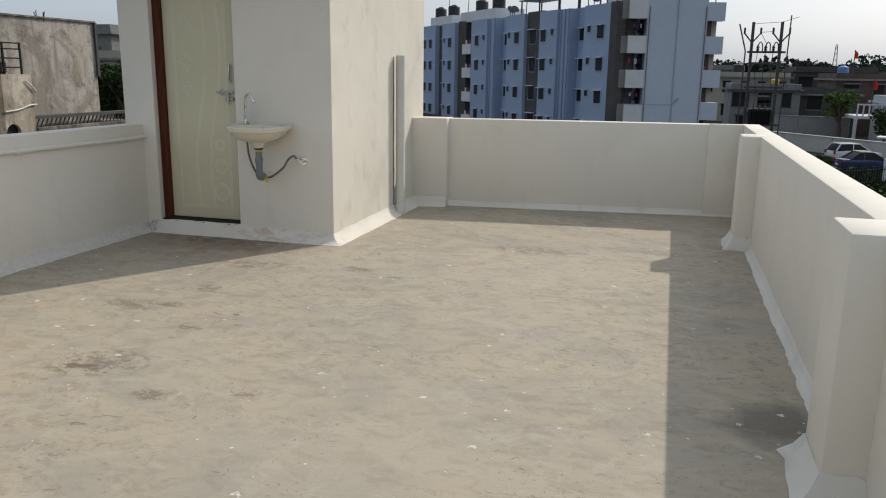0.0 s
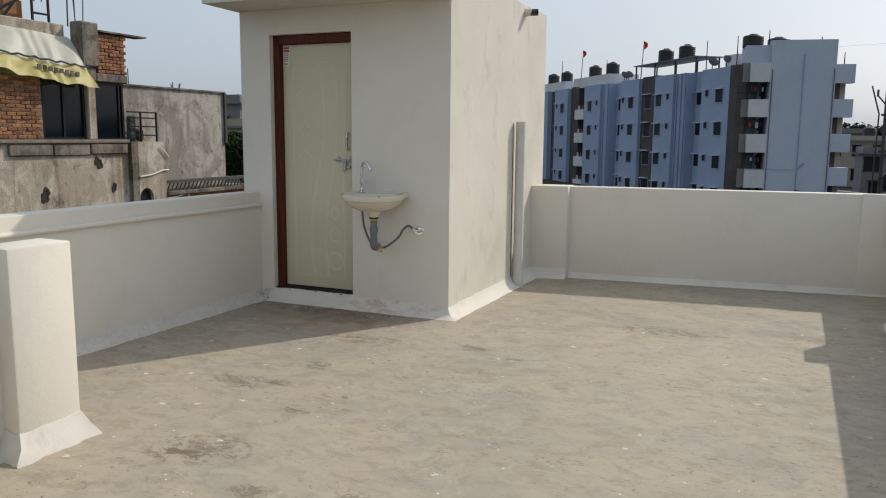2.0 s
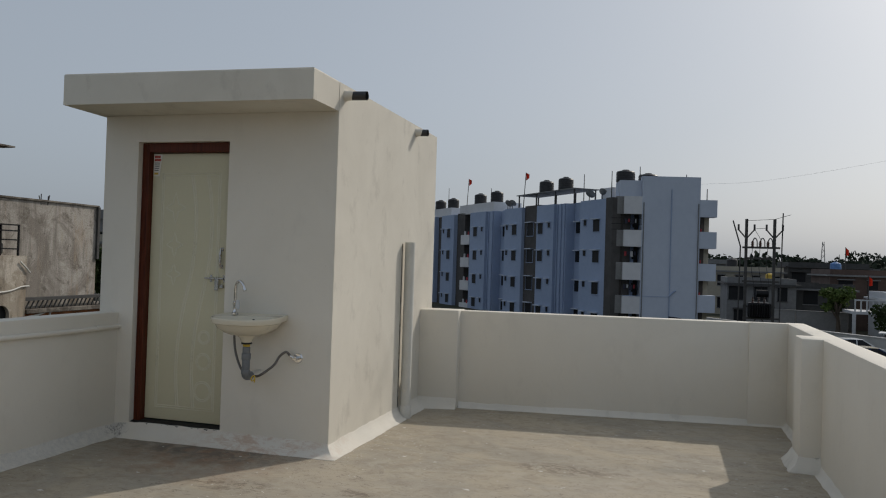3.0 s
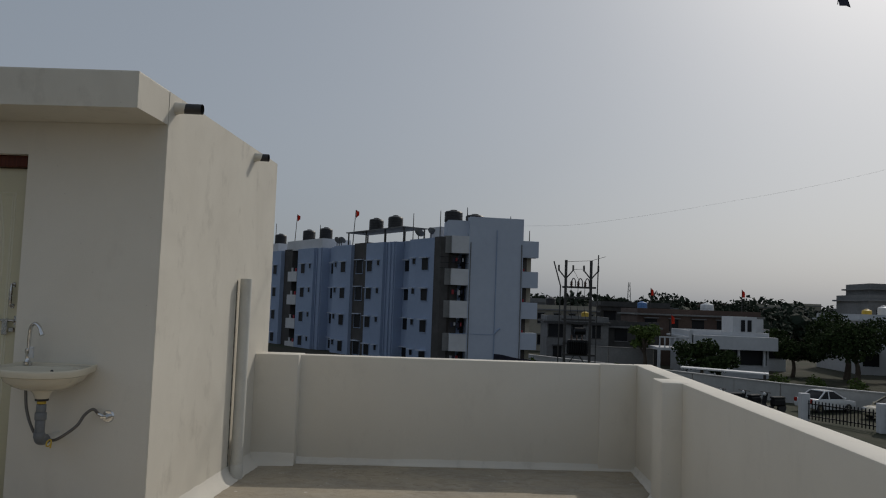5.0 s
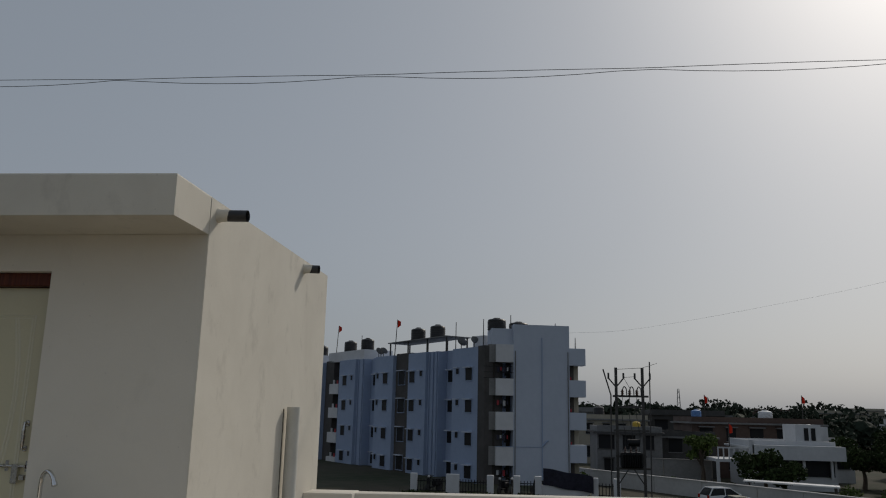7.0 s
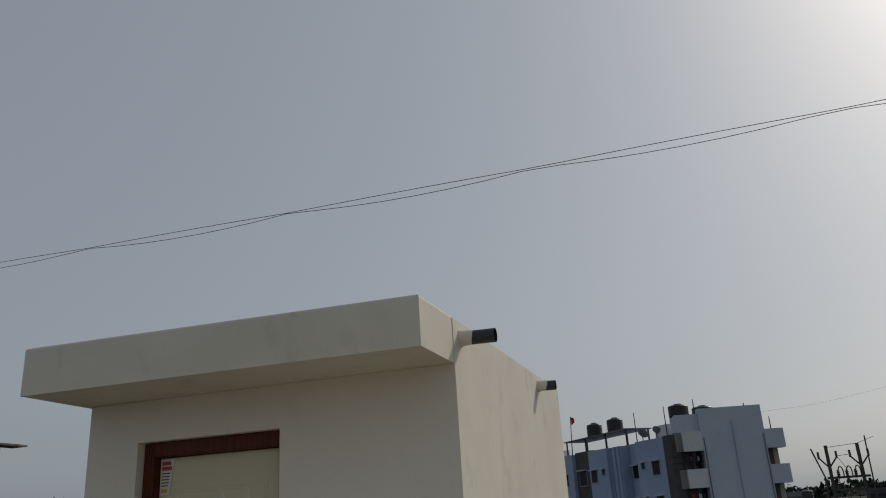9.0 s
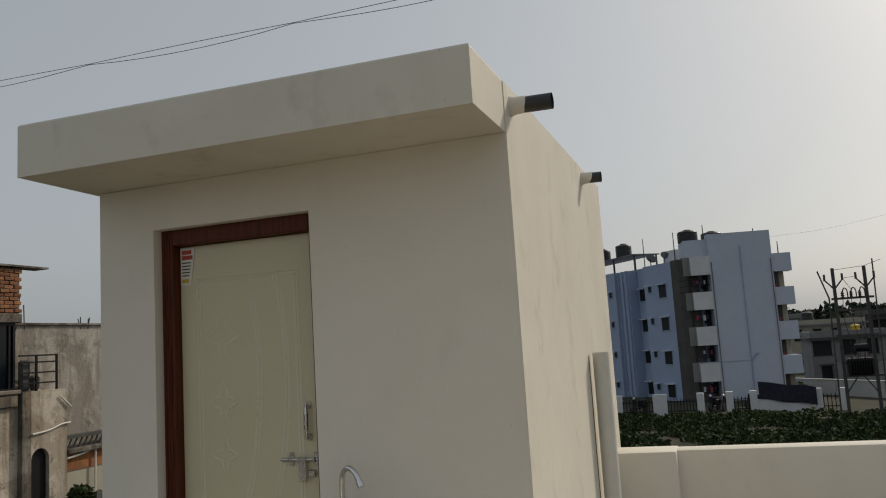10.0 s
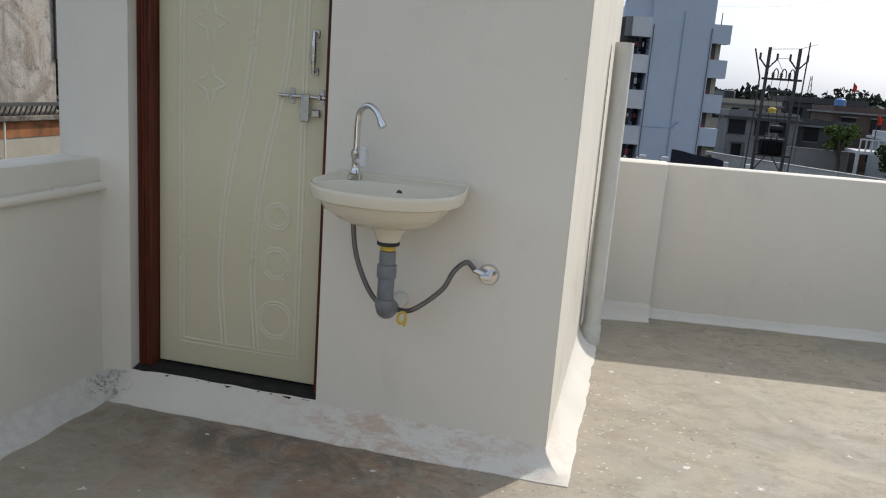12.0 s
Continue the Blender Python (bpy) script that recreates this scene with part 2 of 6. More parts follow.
def raw_concrete(name, a, b, dirt, run=0.6):
    """Bare cement render with water runs, pale patches and dark blotches."""
    n = Nodes(name)
    patch = n.noise(1.1, 7.0, 0.7, distort=0.9)
    blot = n.noise(2.6, 7.0, 0.75, distort=0.5)
    runs = n.noise(1.5, 7.0, 0.72, n.stretch(1.8, 1.8, 0.22), 0.4)
    c = n.mix(n.ramp(patch, (0.44, 0.0), (0.56, 1.0)), a, b)
    c = n.mix(n.ramp(runs, (0.48, 0.0), (0.66, run)), c, dirt)
    c = n.mix(n.ramp(blot, (0.56, 0.0), (0.62, 0.65)), c, dirt)
    ochre = n.noise(0.9, 7.0, 0.72, n.stretch(2.2, 2.2, 0.35), 0.3)
    c = n.mix(n.ramp(ochre, (0.55, 0.0), (0.66, 0.45)), c, (0.36, 0.24, 0.13))
    c = n.mix(n.ramp(n.noise(4.0, 6.0, 0.7), (0.58, 0.0), (0.7, 0.5)), c, tuple(min(1.0, x * 1.25) for x in b))
    c = n.mix(n.ramp(n.noise(34.0, 4.0, 0.7), (0.36, 0.3), (0.5, 0.0)), c, dirt)
    n.bump(n.mix(0.5, n.noise(6.0, 7.0, 0.75), n.noise(45.0, 4.0)), 0.7, 0.03)
    return n.done(c, 0.92, 0.0, 0.2)


def foliage(name, a, b):
    n = Nodes(name)
    geo = n.add("ShaderNodeNewGeometry")
    c = n.mix(geo.outputs["Random Per Island"], a, b)
    c = n.mix(n.ramp(n.noise(0.6, 3.0), (0.4, 0.0), (0.7, 0.6)), c, tuple(x * 0.5 for x in a))
    return n.done(c, 0.75, 0.0, 0.08)


def earth(name):
    n = Nodes(name)
    c = n.mix(n.ramp(n.noise(0.06, 6.0, 0.6), (0.4, 0.0), (0.62, 1.0)), (0.06, 0.053, 0.037), (0.03, 0.038, 0.019))
    c = n.mix(n.ramp(n.noise(0.9, 6.0), (0.45, 0.0), (0.7, 0.5)), c, (0.08, 0.07, 0.052))
    n.bump(n.noise(3.0, 6.0), 0.4, 0.05)
    return n.done(c, 0.95, 0.0, 0.2)


def pane(name, tint, rough=0.06):
    n = Nodes(name)
    n.bump(n.noise(1.3, 2.0), 0.05, 0.01)
    return n.done(tint, rough, 0.0, 0.22)


M = {
    "plaster": plaster("cream wall paint", (0.74, 0.695, 0.61), (0.705, 0.66, 0.575), (0.50, 0.46, 0.40), 0.25, 0.9),
    "plaster_weathered": plaster("weathered cream paint", (0.70, 0.66, 0.575), (0.63, 0.59, 0.51), (0.40, 0.365, 0.31), 0.6, 1.0),
    "limewash": plaster("thick white limewash", (0.71, 0.68, 0.615), (0.64, 0.61, 0.55), (0.37, 0.34, 0.295), 0.5, 1.2),
    "limewash_rusty": rusty_limewash("limewash stained with rust"),
    "screed": screed("trowelled cement"),
    "frame_brown": wood_brown("dark red brown wood"),
    "door_cream": surface("ivory moulded sheet", (0.575, 0.53, 0.365), (0.61, 0.565, 0.395), 1.5, 0.38, bump=0.05),
    "groove": surface("ivory moulded ridge", (0.615, 0.58, 0.435), (0.65, 0.61, 0.465), 3.0, 0.32, bump=0.03),
    "ceramic": surface("ivory glazed ceramic", (0.66, 0.60, 0.47), (0.69, 0.63, 0.50), 2.0, 0.12, bump=0.0, spec=0.6),
    "chrome": surface("chrome", (0.72, 0.72, 0.72), (0.6, 0.6, 0.6), 20.0, 0.06, 1.0, bump=0.0),
    "steel": surface("brushed steel", (0.62, 0.60, 0.57), (0.46, 0.45, 0.43), 30.0, 0.27, 1.0, bump=0.05),
    "hose": surface("braided steel hose", (0.11, 0.10, 0.09), (0.20, 0.185, 0.17), 220.0, 0.4, 0.7, bump=0.4, fine=600.0, relief=0.001),
    "pvc_grey": surface("grey plastic pipe", (0.13, 0.14, 0.15), (0.18, 0.19, 0.20), 6.0, 0.4, bump=0.03),
    "pvc_dark": surface("black plastic pipe", (0.018, 0.018, 0.020), (0.032, 0.032, 0.034), 12.0, 0.45, bump=0.05),
    "pvc_cream": surface("painted plastic pipe", (0.66, 0.645, 0.59), (0.58, 0.565, 0.51), 5.0, 0.5, bump=0.06),
    "yellow": surface("yellow plastic", (0.62, 0.42, 0.05), (0.5, 0.33, 0.04), 20.0, 0.5, bump=0.0),
    "paper": surface("printed paper", (0.72, 0.70, 0.64), (0.66, 0.63, 0.55), 20.0, 0.5, bump=0.0),
    "ink_red": surface("red print", (0.42, 0.06, 0.04), (0.36, 0.05, 0.03), 20.0, 0.6, bump=0.0),
    "ink_dark": surface("dark print", (0.05, 0.05, 0.05), (0.07, 0.07, 0.06), 20.0, 0.6, bump=0.0),
    "smear_shade_black": surface("black smear and joint shade", (0.012, 0.012, 0.012), (0.035, 0.033, 0.03), 22.0, 0.7, bump=0.8, fine=90.0, relief=0.01, spec=0.25),
    "metal_black": surface("black enamelled steel and recess shade", (0.008, 0.008, 0.009), (0.014, 0.014, 0.015), 8.0, 0.5, 0.0, bump=0.03, spec=0.2),
    "rubber": surface("black rubber", (0.02, 0.02, 0.02), (0.035, 0.035, 0.034), 10.0, 0.8, bump=0.1),
    "brick": brickwork("burnt clay brick"),
    "mortar": surface("rough mortar", (0.24, 0.20, 0.165), (0.14, 0.115, 0.095), 8.0, 0.95, bump=0.5, fine=40.0, relief=0.01),
    "concrete": raw_concrete("bare cement render", (0.39, 0.335, 0.265), (0.56, 0.50, 0.42), (0.13, 0.10, 0.073), 0.8),
    "concrete_dark": raw_concrete("old grey concrete", (0.13, 0.113, 0.095), (0.25, 0.225, 0.19), (0.045, 0.038, 0.031), 0.8),
    "concrete_far": raw_concrete("stained cement wall", (0.26, 0.232, 0.20), (0.43, 0.395, 0.35), (0.13, 0.113, 0.092), 0.65),
    # near black for wall holes and balcony recesses: their shade is in the colour
    "hole_dark": surface("dark broken hole and recess shade", (0.016, 0.014, 0.012), (0.05, 0.042, 0.035), 14.0, 0.95, bump=0.6, relief=0.02),
    "ochre": raw_concrete("rusty painted board", (0.27, 0.105, 0.045), (0.36, 0.15, 0.065), (0.10, 0.06, 0.035), 0.7),
    "tarp_white": surface("white tarpaulin", (0.84, 0.83, 0.74), (0.70, 0.69, 0.60), 2.5, 0.5, bump=0.25, relief=0.02),
    "tarp_yellow": surface("faded yellow tarpaulin", (0.82, 0.77, 0.42), (0.74, 0.65, 0.20), 2.5, 0.5, bump=0.25, relief=0.02),
    "glass_dark": pane("tinted window glass", (0.004, 0.008, 0.011)),
    "glass_small": pane("dim window glass", (0.010, 0.011, 0.013), 0.5),
    "apt_blue": surface("pale blue wall paint", (0.33, 0.405, 0.55), (0.285, 0.355, 0.495), 0.35, 0.8, bump=0.1, fine=3.0),
    # lighter copy of the side's blue: the gable's brighter light in the colour
    "apt_pale": surface("pale blue wall paint, lit gable copy", (0.50, 0.545, 0.63), (0.45, 0.495, 0.58), 0.35, 0.8, bump=0.1, fine=3.0),
    "apt_white": surface("white wall paint", (0.66, 0.66, 0.67), (0.57, 0.57, 0.58), 0.5, 0.8, bump=0.1, fine=3.0),
    "apt_grey": surface("brown grey wall paint", (0.085, 0.078, 0.074), (0.06, 0.056, 0.053), 0.6, 0.85, bump=0.1, fine=3.0),
    # balcony back walls darkened in colour to stand in for shade
    "apt_room": surface("balcony wall with painted shade", (0.07, 0.058, 0.048), (0.04, 0.035, 0.03), 0.8, 0.85, bump=0.1),
    "tank_black": surface("black plastic tank", (0.014, 0.014, 0.016), (0.028, 0.028, 0.03), 1.5, 0.45, bump=0.05),
    "tank_blue": surface("blue plastic tank", (0.12, 0.25, 0.5), (0.09, 0.2, 0.42), 2.0, 0.5, bump=0.05),
    "tank_white": surface("white plastic tank", (0.68, 0.69, 0.7), (0.58, 0.59, 0.6), 2.0, 0.45, bump=0.05),
    "flag": surface("orange red cloth", (0.60, 0.07, 0.03), (0.48, 0.05, 0.025), 3.0, 0.8, bump=0.1),
    "pole_metal": surface("weathered pole steel", (0.08, 0.075, 0.07), (0.05, 0.045, 0.042), 4.0, 0.6, 0.3, bump=0.1),
    "insulator": surface("brown glazed insulator", (0.09, 0.045, 0.03), (0.06, 0.03, 0.02), 5.0, 0.25, bump=0.0),
    "house_white": surface("white house paint", (0.55, 0.56, 0.575), (0.47, 0.48, 0.495), 0.5, 0.8, bump=0.1, fine=4.0),
    "house_grey": surface("weathered grey house wall", (0.20, 0.20, 0.197), (0.14, 0.14, 0.137), 0.5, 0.85, bump=0.2, fine=4.0),
    "house_brown": surface("brown house wall", (0.11, 0.072, 0.057), (0.075, 0.05, 0.04), 0.6, 0.85, bump=0.2, fine=4.0),
    "house_dark": surface("dark house wall and porch shade", (0.075, 0.073, 0.07), (0.05, 0.049, 0.047), 0.6, 0.9, bump=0.2, fine=4.0),
    "house_cream": surface("cream house wall", (0.38, 0.345, 0.27), (0.31, 0.28, 0.22), 0.6, 0.85, bump=0.1, fine=4.0),
    "boundary": surface("weathered pale boundary wall", (0.48, 0.475, 0.46), (0.38, 0.375, 0.36), 0.4, 0.9, bump=0.2, fine=5.0),
    "boundary_grey": surface("grey block wall", (0.27, 0.265, 0.255), (0.2, 0.197, 0.19), 0.4, 0.9, bump=0.3, fine=6.0),
    "paint_white": surface("white car paint", (0.70, 0.71, 0.72), (0.66, 0.67, 0.68), 1.0, 0.22, bump=0.0, spec=0.6),
    "paint_cream": surface("champagne car paint", (0.48, 0.43, 0.32), (0.44, 0.39, 0.29), 1.0, 0.22, bump=0.0, spec=0.6),
    "paint_blue": surface("dark blue car paint", (0.03, 0.045, 0.11), (0.025, 0.038, 0.095), 1.0, 0.2, bump=0.0, spec=0.6),
    "lamp_red": surface("red lamp lens", (0.35, 0.02, 0.015), (0.3, 0.015, 0.01), 5.0, 0.2, bump=0.0),
    "lamp_clear": surface("clear lamp lens", (0.6, 0.6, 0.6), (0.5, 0.5, 0.5), 5.0, 0.15, bump=0.0),
    "leaf": foliage("dark green leaves", (0.025, 0.040, 0.015), (0.06, 0.085, 0.030)),
    "leaf_light": foliage("fresh green leaves", (0.07, 0.11, 0.03), (0.13, 0.17, 0.05)),
    # greyer green for far trees: slight haze put into the colour
    "leaf_far": foliage("far leaves, haze in the green", (0.026, 0.037, 0.026), (0.05, 0.062, 0.042)),
    "bark": surface("grey bark", (0.12, 0.095, 0.07), (0.08, 0.062, 0.048), 4.0, 0.95, bump=0.5, fine=30.0, relief=0.02),
    "earth": earth("dusty earth"),
    "road": surface("worn asphalt", (0.075, 0.073, 0.07), (0.055, 0.054, 0.052), 0.4, 0.9, bump=0.3, fine=20.0),
    "cloth_red": surface("red laundry", (0.4, 0.05, 0.06), (0.3, 0.04, 0.05), 6.0, 0.9, bump=0.2),
    "cloth_pale": surface("pale laundry", (0.55, 0.55, 0.55), (0.42, 0.42, 0.44), 6.0, 0.9, bump=0.2),
    "cloth_dark": surface("dark laundry", (0.05, 0.05, 0.08), (0.03, 0.03, 0.045), 6.0, 0.9, bump=0.2),
}


# ---- building helpers ----
def box(bm, x0, x1, y0, y1, z0, z1, bevel=0.0, seg=1):
    made = bmesh.ops.create_cube(bm, size=1.0)["verts"]
    for v in made:
        v.co = Vector((x0 + (v.co.x + 0.5) * (x1 - x0), y0 + (v.co.y + 0.5) * (y1 - y0), z0 + (v.co.z + 0.5) * (z1 - z0)))
    if bevel:
        edges = list({e for v in made for e in v.link_edges})
        bmesh.ops.bevel(bm, geom=edges, offset=bevel, segments=seg, profile=0.5, affect="EDGES")
    return made


def cyl(bm, p0, p1, r0, r1=None, n=12, caps=True):
    """A tapered rod from p0 to p1."""
    p0, p1 = Vector(p0), Vector(p1)
    turn = (p1 - p0).to_track_quat("Z", "Y").to_matrix().to_4x4()
    bmesh.ops.create_cone(bm, cap_ends=caps, segments=n, radius1=r0, radius2=r0 if r1 is None else r1, depth=(p1 - p0).length,
                          matrix=Matrix.Translation((p0 + p1) / 2) @ turn)


def bar(bm, p0, p1, w, h, up=(0, 0, 1), bevel=0.0):
    """A rectangular bar from p0 to p1, w across and h along up."""
    p0, p1 = Vector(p0), Vector(p1)
    d = (p1 - p0).normalized()
    s = d.cross(Vector(up)).normalized()
    u = s.cross(d)
    m = Matrix((s, d, u)).transposed().to_4x4()
    m.translation = (p0 + p1) / 2
    made = bmesh.ops.create_cube(bm, size=1.0, matrix=m @ Matrix.Diagonal((w, (p1 - p0).length, h, 1)))["verts"]
    if bevel:
        bmesh.ops.bevel(bm, geom=list({e for v in made for e in v.link_edges}), offset=bevel, segments=2, profile=0.5, affect="EDGES")


def tube(bm, pts, r, n=10, caps=True):
    """A round tube along pts; r is a radius or one for each point."""
    pts = [Vector(p) for p in pts]
    rs = r if isinstance(r, (list, tuple)) else [r] * len(pts)
    rings, side = [], None
    for i, p in enumerate(pts):
        d = (pts[min(i + 1, len(pts) - 1)] - pts[max(i - 1, 0)]).normalized()
        if side is None:
            side = d.orthogonal().normalized()
        side = (side - d * side.dot(d)).normalized()
        up = d.cross(side)
        rings.append([bm.verts.new(p + rs[i] * (math.cos(a) * side + math.sin(a) * up)) for a in [2 * math.pi * k / n for k in range(n)]])
    for a, b in zip(rings, rings[1:]):
        for k in range(n):
            bm.faces.new((a[k], a[(k + 1) % n], b[(k + 1) % n], b[k]))
    if caps:
        bm.faces.new(rings[0][::-1])
        bm.faces.new(rings[-1])


def smooth_path(pts, steps=6):
    """Points along a smooth curve through pts."""
    p = [Vector(q) for q in pts]
    p = [2 * p[0] - p[1]] + p + [2 * p[-1] - p[-2]]
    out = []
    for a, b, c, d in zip(p, p[1:], p[2:], p[3:]):
        for k in range(steps):
            t = k / steps
            out.append(0.5 * (2 * b + (c - a) * t + (2 * a - 5 * b + 4 * c - d) * t * t + (3 * b - a - 3 * c + d) * t ** 3))
    return out + [p[-2]]


def lathe(bm, profile, centre=(0, 0, 0), n=20, squash=(1, 1)):
    """Turns (radius, height) pairs about the upright through centre."""
    c = Vector(centre)
    rings = [[bm.verts.new(c + Vector((r * math.cos(a) * squash[0], r * math.sin(a) * squash[1], z))) for a in [2 * math.pi * k / n for k in range(n)]]
             for r, z in profile]
    for a, b in zip(rings, rings[1:]):
        for k in range(n):
            bm.faces.new((a[k], a[(k + 1) % n], b[(k + 1) % n], b[k]))
    bm.faces.new(rings[0][::-1])
    bm.faces.new(rings[-1])


def prism(bm, outline, z0, z1):
    """An upright prism over a plan outline."""
    lo = [bm.verts.new((x, y, z0)) for x, y in outline]
    hi = [bm.verts.new((x, y, z1)) for x, y in outline]
    n = len(outline)
    bm.faces.new(lo[::-1])
    bm.faces.new(hi)
    for k in range(n):
        bm.faces.new((lo[k], lo[(k + 1) % n], hi[(k + 1) % n], hi[k]))


def soften(bm, offset, seg=2):
    bmesh.ops.recalc_face_normals(bm, faces=bm.faces)
    bmesh.ops.bevel(bm, geom=list(bm.edges), offset=offset, segments=seg, profile=0.5, affect="EDGES")


def finish(name, bm, material, smooth=False, angle=40):
    bmesh.ops.recalc_face_normals(bm, faces=bm.faces)
    me = bpy.data.meshes.new(name)
    bm.to_mesh(me)
    bm.free()
    me.materials.append(M[material] if isinstance(material, str) else material)
    if smooth:
        for p in me.polygons:
            p.use_smooth = True
        me.set_sharp_from_angle(angle=radians(angle))
    return me


def thing(name, at=(0, 0, 0), label="", category="", group="", kind=""):
    """An empty at the base of a thing, which holds its parts."""
    ob = new(name)
    ob.empty_display_size = 0.1
    ob.matrix_basis = Matrix.Translation(at)
    return tagged(ob, label, category, group, kind)


def part(name, bm, material, parent, label="", smooth=False):
    """Links a bmesh, drawn in the world's metres, as one mesh under a thing or under a part."""
    ob = new(name, finish(name, bm, material, smooth))
    ob.parent = parent
    if parent.type == "EMPTY":
        ob.matrix_parent_inverse = parent.matrix_basis.inverted()
    return tagged(ob, label)


def piece(mesh, parent, m, name):
    """One more object on a mesh that pieces share."""
    ob = new(name, mesh)
    ob.parent = parent
    if parent.type == "EMPTY":
        ob.matrix_parent_inverse = parent.matrix_basis.inverted()
    ob.matrix_basis = m
    return ob


def setting(name, bm, material, label="", category="", smooth=False):
    return tagged(new(name, finish(name, bm, material, smooth)), label, category, "", "structure")


def solo(name, bm, material, label, category, group="", smooth=False):
    """A thing that is one mesh."""
    return tagged(new(name, finish(name, bm, material, smooth)), label, category, group)


# ---- terrace: floor, parapets, piers ----
EAST, WEST, WEST_NEAR, SOUTH = 3.22, -1.72, -0.65, -8.5
STEP = -3.05          # where the terrace widens to the west
TOP = 0.9
FAR = 1.15                                   # the town beyond is laid out on a plan drawn at 1 : 1.15 about this eye point
EYE = Vector((1.4, -4.2, 1.42))
GROUND = -3.6                                # ground of that plan
LIFT = 0.25                                  # and raised by this much
BASE = EYE.z + (GROUND - EYE.z) * FAR + LIFT  # the ground itself


def north(x):
    """The inner face of the slightly skewed north parapet."""
    return 2.13 + 0.119 * (x - 0.36)


bm = bmesh.new()
prism(bm, [(WEST - 0.1, 0.3), (WEST - 0.1, STEP - 0.1), (WEST_NEAR - 0.1, STEP - 0.1), (WEST_NEAR - 0.1, SOUTH - 0.1), (EAST + 0.1, SOUTH - 0.1),
           (EAST + 0.1, north(EAST) + 0.1), (-0.1, north(0) + 0.1), (-0.1, 0.3)], -0.15, 0)
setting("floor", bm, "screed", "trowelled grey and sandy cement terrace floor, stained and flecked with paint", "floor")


def parapet(name, outline, height=TOP):
    bm = bmesh.new()
    prism(bm, outline, -0.3, height)
    soften(bm, 0.009)
    setting(name, bm, "plaster", "low cream-painted plaster parapet wall with a flat top", "parapet", True)


T = 0.16
parapet("wall_east", [(EAST, SOUTH), (EAST + T, SOUTH), (EAST + T, north(EAST) + T), (EAST, north(EAST) + T)])
parapet("wall_north", [(-0.1, north(-0.1)), (EAST - 0.002, north(EAST)), (EAST - 0.002, north(EAST) + T), (-0.1, north(-0.1) + T)], TOP - 0.003)
parapet("wall_west", [(WEST, 0.05), (WEST, STEP), (WEST - T, STEP), (WEST - T, 0.05)])
parapet("wall_step", [(WEST - T, STEP - 0.002), (WEST_NEAR, STEP - 0.002), (WEST_NEAR, STEP - T), (WEST - T, STEP - T)], TOP - 0.004)
parapet("wall_west_near", [(WEST_NEAR, STEP - T - 0.002), (WEST_NEAR, SOUTH), (WEST_NEAR - T, SOUTH), (WEST_NEAR - T, STEP - T - 0.002)], TOP - 0.002)
parapet("wall_south", [(WEST_NEAR - T, SOUTH - 0.002), (EAST + T, SOUTH - 0.002), (EAST + T, SOUTH - T), (WEST_NEAR - T, SOUTH - T)])


def pier(outline, height=TOP + 0.003):
    bm = bmesh.new()
    prism(bm, outline, -0.05, height)
    soften(bm, 0.01)
    setting("pier", bm, "plaster", "square cream-painted pier engaged in the terrace parapet", "pier", True)


pier([(0.0, north(0) - 0.095), (0.357, north(0.357) - 0.085), (0.357, north(0.357) + T), (0.0, north(0) + T)])
pier([(3.085, 0.87), (EAST + 0.05, 0.87), (EAST + 0.05, 1.17), (3.085, 1.17)])
pier([(3.085, -3.10), (EAST + 0.05, -3.10), (EAST + 0.05, -2.80), (3.085, -2.80)])
pier([(3.085, -7.10), (EAST + 0.05, -7.10), (EAST + 0.05, -6.80), (3.085, -6.80)])
pier([(2.9, north(2.9) - 0.02), (EAST + 0.02, north(EAST) - 0.02), (EAST + 0.02, north(EAST) + 0.05), (2.9, north(2.9) + 0.05)])
pier([(-0.555, -3.19), (-0.555, -2.88), (WEST_NEAR - 0.1, -2.88), (WEST_NEAR - 0.1, -3.19)])


def haunch(line, seed=1, mat="limewash"):
    """A sloping cement skirting with an uneven toe. line: plan points, each with the reach and rise there; the terrace lies to the right of the walk along it."""
    rng = random.Random(seed)
    bm = bmesh.new()
    pts = [Vector(p[:2]) for p in line]
    ways = [(q - p).normalized() for p, q in zip(pts, pts[1:])]
    sides = [Vector((d.y, -d.x)) for d in ways]
    mitre = [sides[0]] + [(m + n) / (1 + m.dot(n)) for m, n in zip(sides, sides[1:])] + [sides[-1]]
    rows, toe, top = [], 0.0, 0.0
    for k, (p, q) in enumerate(zip(pts, pts[1:])):
        n = max(2, int((q - p).length / 0.045))
        for j in range(n + (k == len(pts) - 2)):
            t = j / n
            toe = 0.4 * toe + rng.uniform(-0.006, 0.006)
            top = 0.6 * top + rng.uniform(-0.005, 0.005)
            c = p + (q - p) * t
            reach = line[k][2] + (line[k + 1][2] - line[k][2]) * t + toe
            rise = line[k][3] + (line[k + 1][3] - line[k][3]) * t + top
            near = min(t, 1 - t) * (q - p).length
            side = mitre[k] if t < 0.5 else mitre[k + 1]
            side = sides[k] + (side - sides[k]) * max(0.0, 1 - near / 0.12)
            at_ = lambda r, z: bm.verts.new((c.x + side.x * r, c.y + side.y * r, z))
            rows.append([at_(-0.004, rise * 1.12), at_(0.0015, rise), at_(0.010, rise * 0.74), at_(reach * 0.34, rise * 0.42), at_(reach * 0.66, rise * 0.15), at_(reach, 0.003), at_(reach, -0.02)])
    for a, b in zip(rows, rows[1:]):
        for k in range(6):
            bm.faces.new((a[k], a[k + 1], b[k + 1], b[k]))
    setting("baseboard", bm, mat, "sloping limewashed cement skirting with a ragged edge", "skirting", True)


